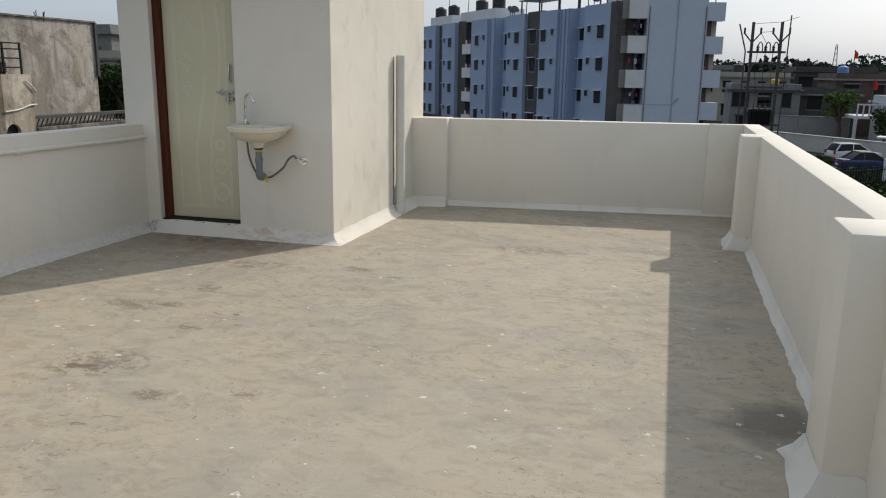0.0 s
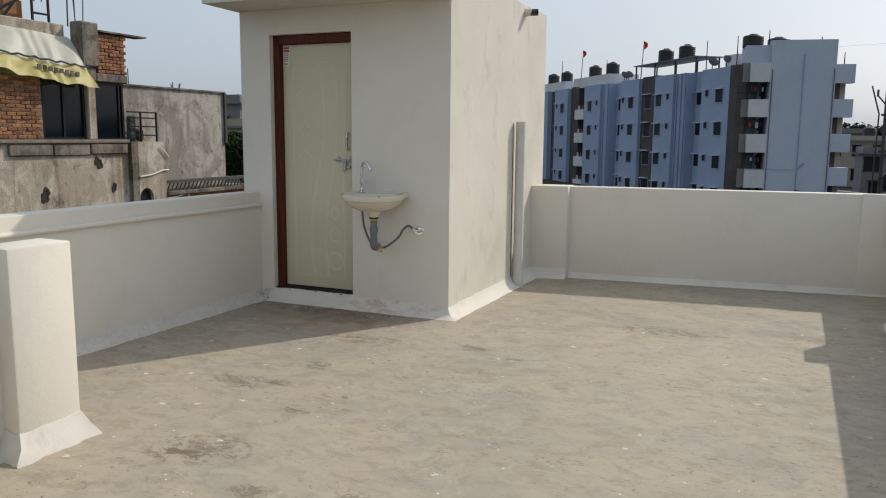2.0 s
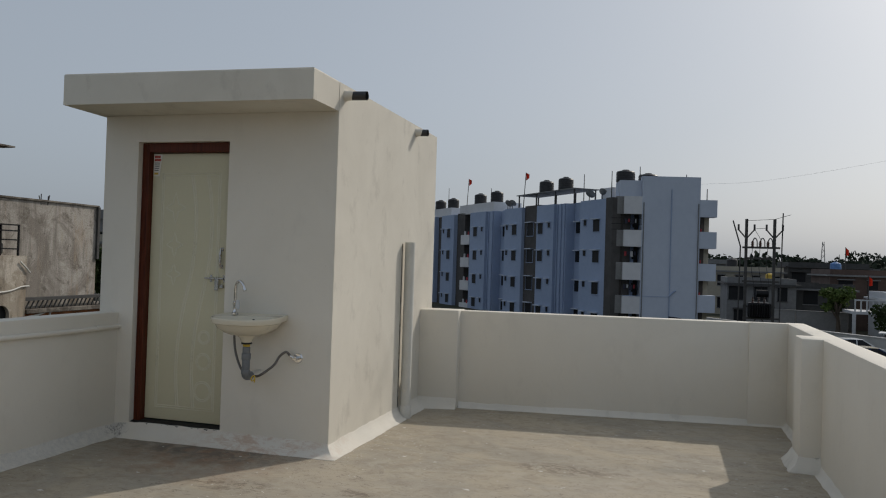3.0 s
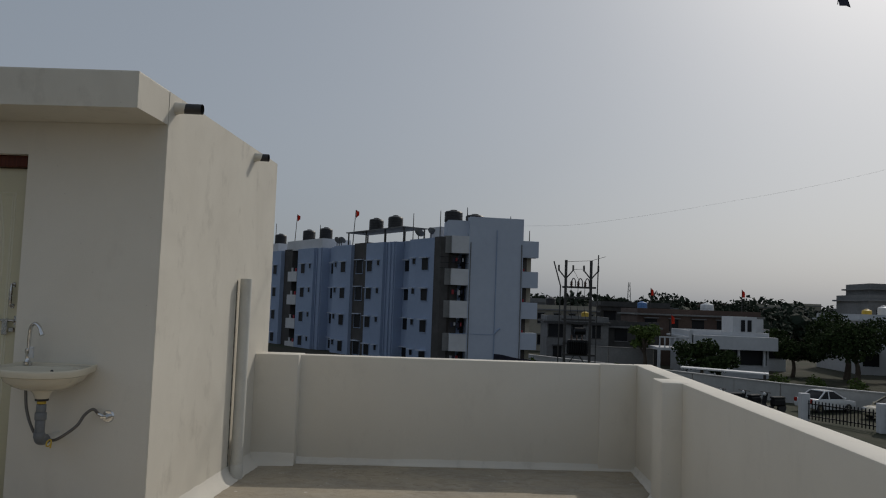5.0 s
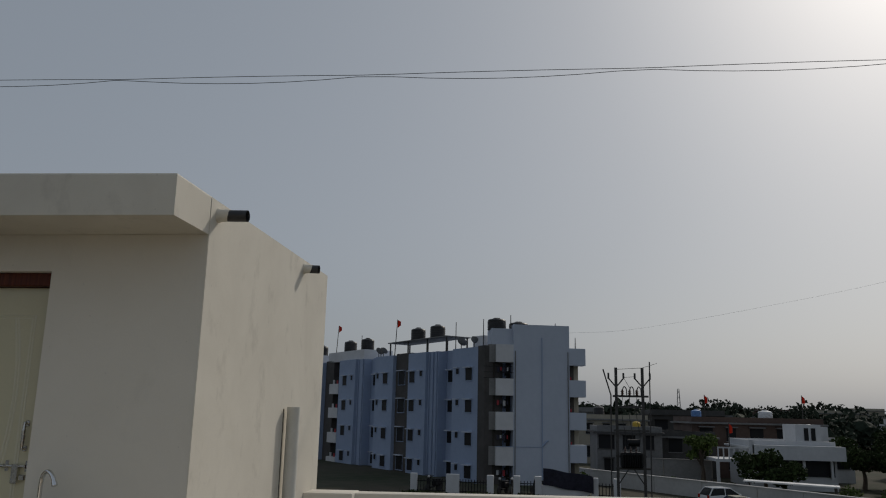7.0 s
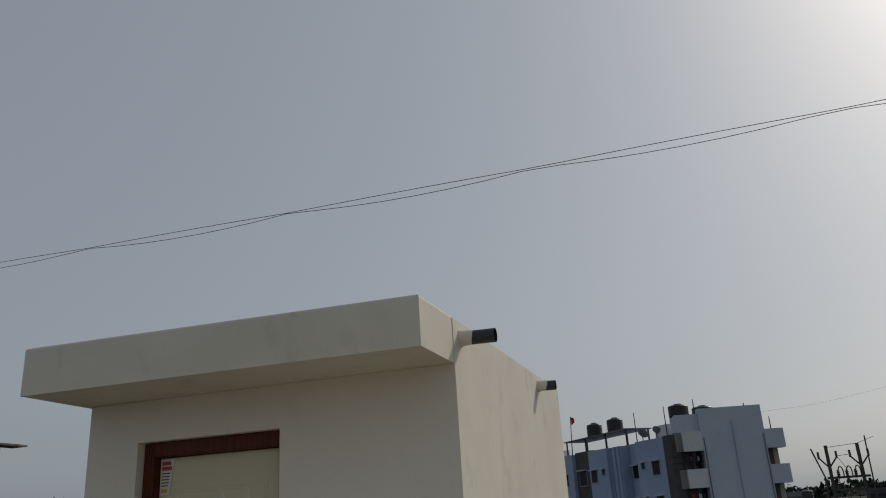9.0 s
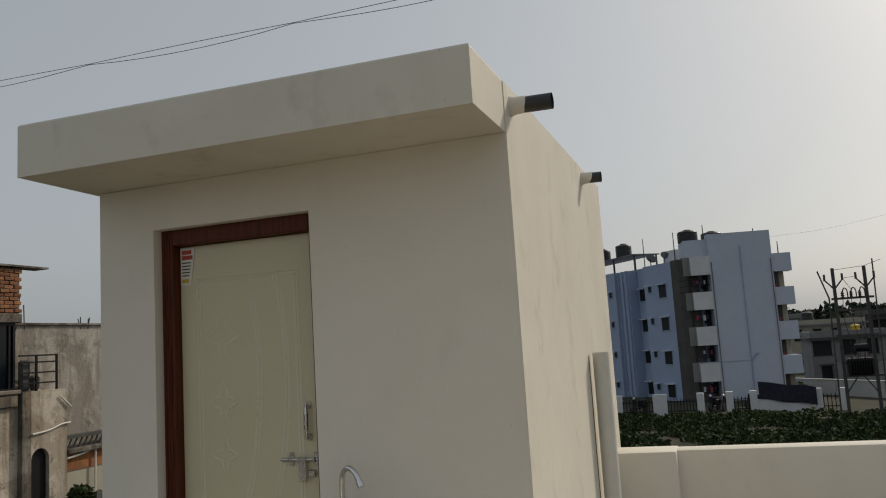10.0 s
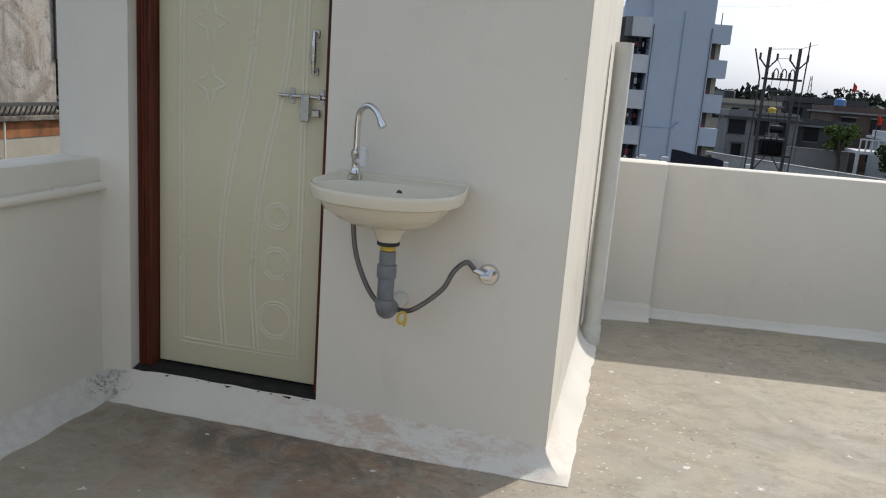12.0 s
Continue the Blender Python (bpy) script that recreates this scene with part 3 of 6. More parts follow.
S_ = (0.045, 0.05)
haunch([(0.357, north(0.357), *S_), (EAST, north(EAST), *S_), (EAST, 1.17, *S_)], 1)
haunch([(EAST, 0.87, *S_), (EAST, -2.8, *S_)], 2)
haunch([(EAST, -3.1, *S_), (EAST, SOUTH, *S_)], 3)
haunch([(WEST_NEAR, SOUTH, *S_), (WEST_NEAR, STEP - T, *S_)], 4)
haunch([(WEST, STEP, 0.085, 0.068), (WEST, 0.0, 0.09, 0.075), (-1.595, 0.0, 0.10, 0.088), (-0.834, 0.0, 0.10, 0.086), (0.0, 0.0, 0.10, 0.088), (0.0, 1.9, 0.095, 0.10), (0.0, north(0) - 0.095, 0.08, 0.10),
        (0.357, north(0.357) - 0.09, 0.05, 0.08)], 5, "limewash_rusty")


def collar(outline, grow, h=0.10, seed=1):
    """A sloping cement foot round a pier; grow gives the toe's reach in -x, +x, -y and +y."""
    rng = random.Random(seed)
    x0, x1, y0, y1 = outline
    a, b, c, d = grow
    bm = bmesh.new()

    def ring(k, z):
        pts = []
        for (px, py), (qx, qy) in (((x0 - a * k, y0 - c * k), (x1 + b * k, y0 - c * k)), ((x1 + b * k, y0 - c * k), (x1 + b * k, y1 + d * k)),
                                   ((x1 + b * k, y1 + d * k), (x0 - a * k, y1 + d * k)), ((x0 - a * k, y1 + d * k), (x0 - a * k, y0 - c * k))):
            for s in range(6):
                t = s / 6
                j = 0.012 * k
                pts.append(bm.verts.new((px + (qx - px) * t + rng.uniform(-j, j), py + (qy - py) * t + rng.uniform(-j, j), z + rng.uniform(-0.007, 0.007) * (z > 0.03))))
        return pts

    rings = [ring(1.0, -0.02), ring(1.0, 0.006), ring(0.42, h * 0.5), ring(0.05, h)]
    for p, q in zip(rings, rings[1:]):
        for k in range(24):
            bm.faces.new((p[k], p[(k + 1) % 24], q[(k + 1) % 24], q[k]))
    bm.faces.new(rings[-1])
    setting("baseboard", bm, "limewash", "sloping limewashed cement foot round a pier", "skirting", True)


collar((3.085, EAST + 0.03, 0.87, 1.17), (0.07, 0.0, 0.06, 0.05), 0.10, 2)
collar((3.085, EAST + 0.03, -3.10, -2.80), (0.07, 0.0, 0.07, 0.07), 0.11, 3)
collar((WEST_NEAR - 0.02, -0.555, -3.19, -2.88), (0.0, 0.05, 0.05, 0.07), 0.12, 4)

# ---- stair room ----
ROOM_W, ROOM_N, ROOM_H = -1.885, 2.36, 2.36
DOOR_L, DOOR_R, DOOR_B, DOOR_T = -1.595, -0.834, 0.095, 2.165
WALL = 0.16


def room_wall(name, x0, x1, y0, y1, z0=-0.3, z1=ROOM_H, mat="plaster", bevel=0.0):
    bm = bmesh.new()
    box(bm, x0, x1, y0, y1, z0, z1, bevel)
    return setting(name, bm, mat, "plain cream-painted plaster wall of the stair room", "wall")


bm = bmesh.new()
box(bm, DOOR_R, 0.0, 0.0, WALL, -0.3, ROOM_H)
box(bm, ROOM_W, DOOR_L, 0.0, WALL, -0.3, ROOM_H)
box(bm, DOOR_L, DOOR_R, 0.0, WALL, DOOR_T, ROOM_H)
box(bm, DOOR_L, DOOR_R, 0.0, WALL, -0.3, DOOR_B - 0.01)
bmesh.ops.remove_doubles(bm, verts=bm.verts, dist=1e-5)
setting("wall_room_south", bm, "plaster", "shaded cream-painted wall with a door opening", "wall")
room_wall("wall_room_east", -WALL, 0.0, WALL + 0.001, ROOM_N, z1=2.562, mat="plaster_weathered")
room_wall("wall_room_east_coat", 0.0, 0.003, 0.003, ROOM_N, z1=2.559, mat="plaster_weathered")
room_wall("wall_room_north", ROOM_W, -WALL - 0.001, ROOM_N - WALL, ROOM_N)
room_wall("wall_room_west", ROOM_W, ROOM_W + WALL, WALL + 0.001, ROOM_N - WALL - 0.001)
bm = bmesh.new()
box(bm, ROOM_W + WALL, -WALL, WALL, ROOM_N - WALL, -0.05, 0.02)
setting("floor_room", bm, "screed", "bare cement floor inside the stair room", "floor")
bm = bmesh.new()
box(bm, ROOM_W - 0.04, 0.0, -0.40, WALL, ROOM_H + 0.001, 2.567)
box(bm, ROOM_W - 0.04, -WALL - 0.001, WALL + 0.001, ROOM_N, ROOM_H + 0.001, 2.56)
bmesh.ops.bevel(bm, geom=[e for e in bm.edges if min(v.co.z for v in e.verts) > 2.5], offset=0.012, segments=2, profile=0.5, affect="EDGES")
for v in bm.verts:
    if v.co.x < -1 and v.co.y < 0:
        v.co.z += 0.022 if v.co.z > 2.5 else 0.008
setting("ceiling", bm, "plaster_weathered", "flat concrete roof slab with a deep front overhang, paint weathered", "roof slab")

# ---- door of the stair room ----
door = thing("door_1", ((DOOR_L + DOOR_R) / 2, 0.08, DOOR_B), "closed ivory moulded door in a dark red-brown wooden frame", "door", kind="structure")
FRONT = 0.048          # face of the frame behind the wall face
LEAF = 0.098          # face of the leaf
for nm, x0, x1, z0, z1 in (("jamb", DOOR_L, DOOR_L + 0.058, DOOR_B, DOOR_T), ("jamb", DOOR_R - 0.032, DOOR_R, DOOR_B, DOOR_T),
                           ("head", DOOR_L + 0.059, DOOR_R - 0.033, DOOR_T - 0.07, DOOR_T)):
    bm = bmesh.new()
    box(bm, x0, x1, FRONT, WALL - 0.002, z0, z1, 0.004)
    if nm == "jamb":
        for k in range(3 if x1 - x0 > 0.05 else 1):
            box(bm, x0 + 0.012 + k * 0.014, x0 + 0.017 + k * 0.014, FRONT - 0.003, FRONT + 0.004, z0 + 0.01, z1 - 0.01)
    part(nm, bm, "frame_brown", door)
LX0, LX1, LZ0, LZ1 = DOOR_L + 0.060, DOOR_R - 0.034, DOOR_B + 0.022, DOOR_T - 0.073
bm = bmesh.new()
box(bm, LX0, LX1, LEAF, LEAF + 0.032, LZ0, LZ1, 0.002)
leaf = part("leaf", bm, "door_cream", door, "ivory moulded door leaf")
LW, LH = LX1 - LX0, LZ1 - LZ0


def on_leaf(u, v):
    """A point on the leaf's face: u across and v up, both 0 to 1."""
    return Vector((LX0 + u * LW, LEAF - 0.0005, LZ0 + v * LH))


def ridge(pts, r=0.0042):
    bm = bmesh.new()
    tube(bm, pts, r * 1.5, 8)
    bmesh.ops.scale(bm, vec=(1, 0.4, 1), verts=bm.verts, space=Matrix.Translation((0, -LEAF, 0)))
    part("moulding", bm, "groove", leaf, "raised ivory moulding line", True)


for inset in (0.0, 0.022):
    a, b, c, d = 0.13 + inset, 0.87 - inset, 0.045 + inset * 0.35, 0.925 - inset * 0.35
    ridge([on_leaf(a, c), on_leaf(b, c), on_leaf(b, d), on_leaf(a, d), on_leaf(a, c)], 0.0040)
for off in (0.0, 0.20):
    for thin in (0.0, 0.025):
        ridge(smooth_path([on_leaf(u + off + thin, v) for u, v in ((0.50, 0.92), (0.555, 0.80), (0.565, 0.68), (0.525, 0.55), (0.44, 0.42),
                                                                 (0.385, 0.30), (0.37, 0.18), (0.40, 0.05))]), 0.0045)
for u, v, s in ((0.31, 0.795, 0.115), (0.31, 0.655, 0.095), (0.31, 0.545, 0.085)):
    star = []
    for k in range(4):
        a0, a1 = math.pi / 2 * k, math.pi / 2 * (k + 1)
        for t in (0.0, 0.25, 0.5, 0.75):
            rr = s * (1 - 0.62 * math.sin(math.pi * t))
            aa = a0 + (a1 - a0) * t
            star.append(on_leaf(u + rr * math.cos(aa) * 0.9 / LW * 0.8, v + rr * math.sin(aa) / LH))
    ridge(star + [star[0]], 0.0040)
for u, v, r in ((0.725, 0.315, 0.048), (0.725, 0.225, 0.06), (0.725, 0.115, 0.072)):
    for rr in (r, r - 0.012):
        ridge([on_leaf(u + rr * math.cos(a) / LW, v + rr * math.sin(a) / LH) for a in [2 * math.pi * k / 28 for k in range(29)]], 0.0038)
# pull handle
bm = bmesh.new()
HX = LX1 - 0.055
for z in (1.262, 1.388):
    box(bm, HX - 0.011, HX + 0.011, LEAF - 0.004, LEAF, z - 0.014, z + 0.014, 0.002)
    cyl(bm, (HX, LEAF, z), (HX, LEAF - 0.026, z), 0.007, n=10)
tube(bm, smooth_path([(HX, LEAF - 0.024, 1.255), (HX, LEAF - 0.026, 1.29), (HX, LEAF - 0.026, 1.325), (HX, LEAF - 0.026, 1.36), (HX, LEAF - 0.024, 1.395)], 3),
     [0.007] * 3 + [0.0095] * 7 + [0.007] * 3, 10)
part("handle", bm, "steel", leaf, "bright steel pull handle", True)
# sliding bolt with its hasp
bm = bmesh.new()
BZ = 1.175
cyl(bm, (LX1 - 0.185, LEAF - 0.014, BZ), (LX1 + 0.015, LEAF - 0.014, BZ), 0.0065, n=10)
part("bolt", bm, "steel", leaf, "steel sliding bolt rod", True)
for x in (LX1 - 0.140, LX1 - 0.030):
    bm = bmesh.new()
    box(bm, x - 0.010, x + 0.010, LEAF - 0.003, LEAF, BZ - 0.027, BZ + 0.027, 0.001)
    box(bm, x - 0.007, x + 0.007, LEAF - 0.024, LEAF - 0.002, BZ - 0.010, BZ + 0.010, 0.003)
    part("bolt_bracket", bm, "steel", leaf)
bm = bmesh.new()
box(bm, LX1 - 0.100, LX1 - 0.066, LEAF - 0.024, LEAF - 0.019, BZ - 0.085, BZ + 0.010, 0.002)
box(bm, LX1 - 0.062, LX1 - 0.030, LEAF - 0.016, LEAF, BZ - 0.068, BZ - 0.042, 0.003)
part("hasp", bm, "steel", leaf, "flat steel hasp hanging from the bolt")
# printed maker's card in the top corner
bm = bmesh.new()
for q in bmesh.ops.create_cube(bm, size=1.0)["verts"]:
    top = q.co.z > 0
    q.co = Vector((LX0 + 0.006 + (q.co.x + 0.5) * (0.075 if top else 0.052), LEAF - 0.003 + q.co.y * 0.001, LZ1 - 0.17 + (q.co.z + 0.5) * 0.165))
card = part("sticker", bm, "paper", leaf, "printed paper card with red heading and small lines")
for k, (w, h, ink, z) in enumerate(((0.05, 0.018, "ink_red", 0.020), (0.055, 0.018, "ink_red", 0.043), (0.046, 0.005, "ink_dark", 0.066), (0.044, 0.005, "ink_dark", 0.080),
                                    (0.042, 0.005, "ink_dark", 0.094), (0.04, 0.005, "ink_dark", 0.108), (0.036, 0.005, "ink_dark", 0.122), (0.034, 0.016, "yellow", 0.145))):
    bm = bmesh.new()
    box(bm, LX0 + 0.013, LX0 + 0.013 + w, LEAF - 0.0048, LEAF - 0.0036, LZ1 - z - h / 2 - 0.005, LZ1 - z + h / 2 - 0.005)
    part("print_bar", bm, ink, card)
# threshold: dark smeared sill
bm = bmesh.new()
rng = random.Random(5)
n = 30
rows = []
for k in range(n + 1):
    x = DOOR_L + (DOOR_R - DOOR_L) * k / n
    lip = 0.004 + rng.uniform(-0.006, 0.008)
    rows.append([bm.verts.new((x, lip, DOOR_B - 0.004)), bm.verts.new((x, lip, DOOR_B + 0.003)), bm.verts.new((x, FRONT, DOOR_B + 0.012)),
                 bm.verts.new((x, WALL, DOOR_B + 0.016)), bm.verts.new((x, WALL, DOOR_B - 0.004))])
for a, b in zip(rows, rows[1:]):
    for k in range(4):
        bm.faces.new((a[k], a[k + 1], b[k + 1], b[k]))
part("threshold", bm, "smear_shade_black", door, "dark smeared cement threshold")

# ---- wash basin ----
basin = thing("wash_basin", (-0.55, 0.0, 0.78), "ivory ceramic wall-hung wash basin beside the door", "wash basin")
BX, BTOP = -0.555, 0.945


def basin_outline(s):
    """The basin's plan, scaled about its middle: a straight back, splayed sides and a gently bowed front."""
    half = [(0.226, 0.0), (0.234, -0.06), (0.243, -0.12), (0.246, -0.165), (0.240, -0.210), (0.224, -0.252), (0.196, -0.290), (0.156, -0.320), (0.108, -0.340), (0.055, -0.350)]
    pts = half + [(0.0, -0.353)] + [(-x, y) for x, y in half[::-1]]
    return [(x * s, (y + 0.18) * s - 0.18) for x, y in pts]


bm = bmesh.new()


def basin_ring(s, z, dy=0.0, keep_back=True, tilt=0.0):
    out = []
    for x, y in basin_outline(s):
        yy = min(y + dy, -0.001)
        if keep_back and y > -0.03:
            yy = -0.001
        out.append(bm.verts.new((BX + x, yy, z + tilt * (-yy))))
    return out


T_ = -0.06
rings = [basin_ring(0.22, BTOP - 0.140, 0.0, False), basin_ring(0.44, BTOP - 0.134, 0.0, False), basin_ring(0.63, BTOP - 0.117, 0.0, False), basin_ring(0.75, BTOP - 0.092, 0.0, False),
         basin_ring(0.82, BTOP - 0.066, 0.0, False), basin_ring(0.85, BTOP - 0.052, 0.0, False), basin_ring(0.94, BTOP - 0.042, 0, True, T_), basin_ring(0.975, BTOP - 0.038, 0, True, T_),
         basin_ring(0.985, BTOP - 0.031, 0, True, T_), basin_ring(1.0, BTOP - 0.010, 0, True, T_), basin_ring(0.994, BTOP - 0.002, 0, True, T_), basin_ring(0.98, BTOP + 0.001, 0, True, T_), basin_ring(0.955, BTOP - 0.002, 0, False, T_), basin_ring(0.93, BTOP - 0.007, 0, False, T_)]
# the bowl: an oval let down behind the rim
N_ = len(rings[0])
for s, z in ((0.89, BTOP - 0.008), (0.87, BTOP - 0.013), (0.83, BTOP - 0.035), (0.74, BTOP - 0.075), (0.46, BTOP - 0.108), (0.1, BTOP - 0.118)):
    ring = []
    for k in range(N_):
        x, y = basin_outline(1.0)[k]
        a = math.atan2((y + 0.205) / 0.135, x / 0.225)
        ring.append(bm.verts.new((BX + 0.252 * s * math.cos(a), -0.212 + 0.15 * s * math.sin(a), z - T_ * (-0.212 + 0.15 * s * math.sin(a)))))
    rings.append(ring)
for a, b in zip(rings, rings[1:]):
    for k in range(N_):
        bm.faces.new((a[k], a[(k + 1) % N_], b[(k + 1) % N_], b[k]))
bm.faces.new(rings[0][::-1])
bm.faces.new(rings[-1])
bowl = part("bowl", bm, "ceramic", basin, "ivory glazed basin bowl", True)
bm = bmesh.new()
lathe(bm, [(0.034, 0.762), (0.040, 0.772), (0.046, 0.79), (0.07, 0.815)], (BX + 0.018, -0.185, 0.0), 20)
part("outlet_boss", bm, "ceramic", basin, "", True)
bm = bmesh.new()
cyl(bm, (BX + 0.02, -0.078, BTOP - 0.040), (BX + 0.02, -0.108, BTOP - 0.040), 0.010, n=12)
part("overflow_hole", bm, "ink_dark", bowl)
bm = bmesh.new()
box(bm, BX + 0.004, BX + 0.036, -0.098, -0.075, BTOP - 0.025, BTOP - 0.018)
part("maker_mark", bm, "ink_dark", bowl)
# drain
DX, DY = BX + 0.018, -0.185
drain = thing("drain_trap", (DX, DY, 0.5), "grey plastic bottle trap under the wash basin", "drain pipe")
for nm, mat, z0, z1, r, lab in (("gasket", "rubber", 0.750, 0.763, 0.036, "black rubber gasket"), ("nut", "yellow", 0.733, 0.749, 0.024, "brass yellow nut"),
                                ("sleeve", "pvc_grey", 0.685, 0.732, 0.026, "grey sleeve"), ("collar", "pvc_grey", 0.645, 0.688, 0.031, ""),
                                ("pipe", "pvc_grey", 0.565, 0.647, 0.0265, ""), ("elbow_collar", "pvc_grey", 0.545, 0.575, 0.031, "")):
    bm = bmesh.new()
    cyl(bm, (DX, DY, z0), (DX, DY, z1), r, n=20)
    bmesh.ops.bevel(bm, geom=[e for e in bm.edges if e.calc_face_angle(0) > 1.2], offset=0.003, segments=2, profile=0.5, affect="EDGES")
    part(nm, bm, mat, drain, lab, True)
bm = bmesh.new()
tube(bm, smooth_path([(DX, DY, 0.56), (DX, DY + 0.005, 0.54), (DX, DY + 0.03, 0.53), (DX, DY + 0.065, 0.53)], 4), 0.029, 16)
part("elbow", bm, "pvc_grey", drain, "", True)
bm = bmesh.new()
cyl(bm, (DX, DY + 0.06, 0.53), (DX, 0.01, 0.53), 0.026, n=16)
part("outlet", bm, "pvc_cream", drain, "cream plastic outlet into the wall", True)
# tap
TX, TY = -0.695, -0.085
tap = thing("swan_neck_tap", (TX, TY, BTOP), "chrome swan-neck tap with a clear side knob", "tap")
bm = bmesh.new()
lathe(bm, [(0.025, BTOP - 0.012), (0.025, BTOP + 0.003), (0.016, BTOP + 0.010), (0.013, BTOP + 0.02), (0.013, BTOP + 0.055), (0.017, BTOP + 0.06), (0.017, BTOP + 0.078), (0.011, BTOP + 0.085)], (TX, TY, 0), 20)
part("body", bm, "chrome", tap, "", True)
bm = bmesh.new()
tube(bm, smooth_path([(TX, TY, BTOP + 0.08), (TX + 0.001, TY, BTOP + 0.17), (TX + 0.012, TY - 0.006, BTOP + 0.208), (TX + 0.042, TY - 0.02, BTOP + 0.226),
                      (TX + 0.075, TY - 0.034, BTOP + 0.208), (TX + 0.098, TY - 0.044, BTOP + 0.168)], 6), 0.0105, 14)
part("spout", bm, "chrome", tap, "", True)
bm = bmesh.new()
cyl(bm, (TX + 0.092, TY - 0.0415, BTOP + 0.18), (TX + 0.101, TY - 0.045, BTOP + 0.163), 0.0135, n=14)
part("nozzle", bm, "chrome", tap, "", True)
bm = bmesh.new()
cyl(bm, (TX, TY, BTOP + 0.045), (TX + 0.032, TY - 0.02, BTOP + 0.048), 0.009, n=12)
box(bm, TX + 0.022, TX + 0.046, TY - 0.034, TY - 0.014, BTOP + 0.03, BTOP + 0.095, 0.004)
part("knob", bm, "lamp_clear", tap, "clear acrylic lever knob")
# stop valve and braided hose
VX, VZ = -0.243, 0.652
valve = thing("angle_valve", (VX, 0.0, VZ), "chrome angle stop valve on a round wall plate", "valve")
bm = bmesh.new()
cyl(bm, (VX, 0.002, VZ), (VX, -0.010, VZ), 0.038, 0.030, 24)
part("wall_plate", bm, "chrome", valve, "", True)
bm = bmesh.new()
cyl(bm, (VX, -0.008, VZ), (VX, -0.045, VZ), 0.013, n=14)
cyl(bm, (VX - 0.004, -0.03, VZ + 0.0), (VX - 0.045, -0.036, VZ + 0.018), 0.011, 0.010, 12)
part("body", bm, "chrome", valve, "", True)
bm = bmesh.new()
box(bm, VX - 0.02, VX + 0.02, -0.062, -0.045, VZ - 0.008, VZ + 0.008, 0.004)
part("knob", bm, "chrome", valve)
bm = bmesh.new()
tube(bm, smooth_path([(TX, TY, 0.86), (TX + 0.002, TY, 0.79), (TX + 0.02, TY - 0.01, 0.69), (TX + 0.065, TY - 0.03, 0.60), (DX - 0.035, DY + 0.045, 0.545), (DX + 0.03, DY + 0.058, 0.527),
                      (DX + 0.085, DY + 0.05, 0.540), (-0.375, -0.10, 0.605), (-0.345, -0.075, 0.665), (-0.31, -0.05, 0.695), (VX - 0.04, -0.036, VZ + 0.017)], 6), 0.0085, 10)
solo("supply_hose", bm, "hose", "braided steel water hose looping under the basin", "hose", smooth=True)
bm = bmesh.new()
tube(bm, smooth_path([(DX + 0.06 + 0.013 * math.cos(a), DY - 0.005 + 0.01 * math.sin(a), 0.522 + 0.016 * math.sin(a * 1.0)) for a in [k * 0.7 for k in range(10)]] + [(DX + 0.07, DY - 0.005, 0.495)], 3), 0.0045, 6)
solo("cable_tie", bm, "yellow", "twisted yellow tie round the hose", "tie", smooth=True)

# ---- pipes on the stair room and the parapet ----
down = thing("downpipe", (0.062, 1.46, 0.0), "cream-painted plastic downpipe, open at the top", "downpipe")
bm = bmesh.new()
lathe(bm, [(0.044, 0.03), (0.044, 1.505), (0.039, 1.505), (0.039, 1.45), (0.0, 1.44)], (0.062, 1.46, 0), 24)
part("pipe", bm, "pvc_cream", down, "", True)
bm = bmesh.new()
lathe(bm, [(0.048, 0.0), (0.050, 0.02), (0.050, 0.10), (0.045, 0.108)], (0.062, 1.46, 0), 24)
part("coupling", bm, "pvc_cream", down, "", True)
# ragged black strip: the shaded gap between pipe and wall, painted on
rng = random.Random(8)
bm = bmesh.new()
rows = []
for k in range(73):
    z = 0.05 + 0.02 * k
    w = 0.0035 + 0.004 * rng.random() + (0.004 if rng.random() > 0.8 else 0.0)
    rows.append([bm.verts.new((0.001, 1.422 - w, z)), bm.verts.new((0.0045, 1.422 - w * 0.6, z)), bm.verts.new((0.0045, 1.422 + w, z)), bm.verts.new((0.001, 1.422 + w, z))])
for a, b in zip(rows, rows[1:]):
    for k in range(3):
        bm.faces.new((a[k], a[k + 1], b[k + 1], b[k]))
part("joint_grime", bm, "smear_shade_black", down, "black strip painted as shade along the wall joint")
for y, z, ln, r in ((0.10, 2.485, 0.165, 0.031), (1.70, 2.495, 0.115, 0.030)):
    spout = thing("roof_spout", (0.0, y, z), "short black plastic rainwater spout, root painted cream", "rainwater spout", "roof spouts")
    bm = bmesh.new()
    cyl(bm, (-0.02, y, z), (ln, y, z - 0.004), r, n=20, caps=False)
    cyl(bm, (ln - 0.1, y, z - 0.004), (ln, y, z - 0.004), r - 0.004, n=20, caps=False)
    cyl(bm, (ln - 0.102, y, z - 0.004), (ln - 0.1, y, z - 0.004), r - 0.004, n=20)
    part("pipe", bm, "pvc_dark", spout, "", True)
    bm = bmesh.new()
    lathe(bm, [(r + 0.012, -0.005), (r + 0.003, 0.02), (r + 0.0015, 0.06), (r, 0.068)], (0, 0, 0), 20)
    bmesh.ops.transform(bm, matrix=pose(0.0, y, z, 0, 90, 0), verts=bm.verts)
    part("painted_root", bm, "plaster_weathered", spout, "cream paint and mortar at the root", True)
bm = bmesh.new()
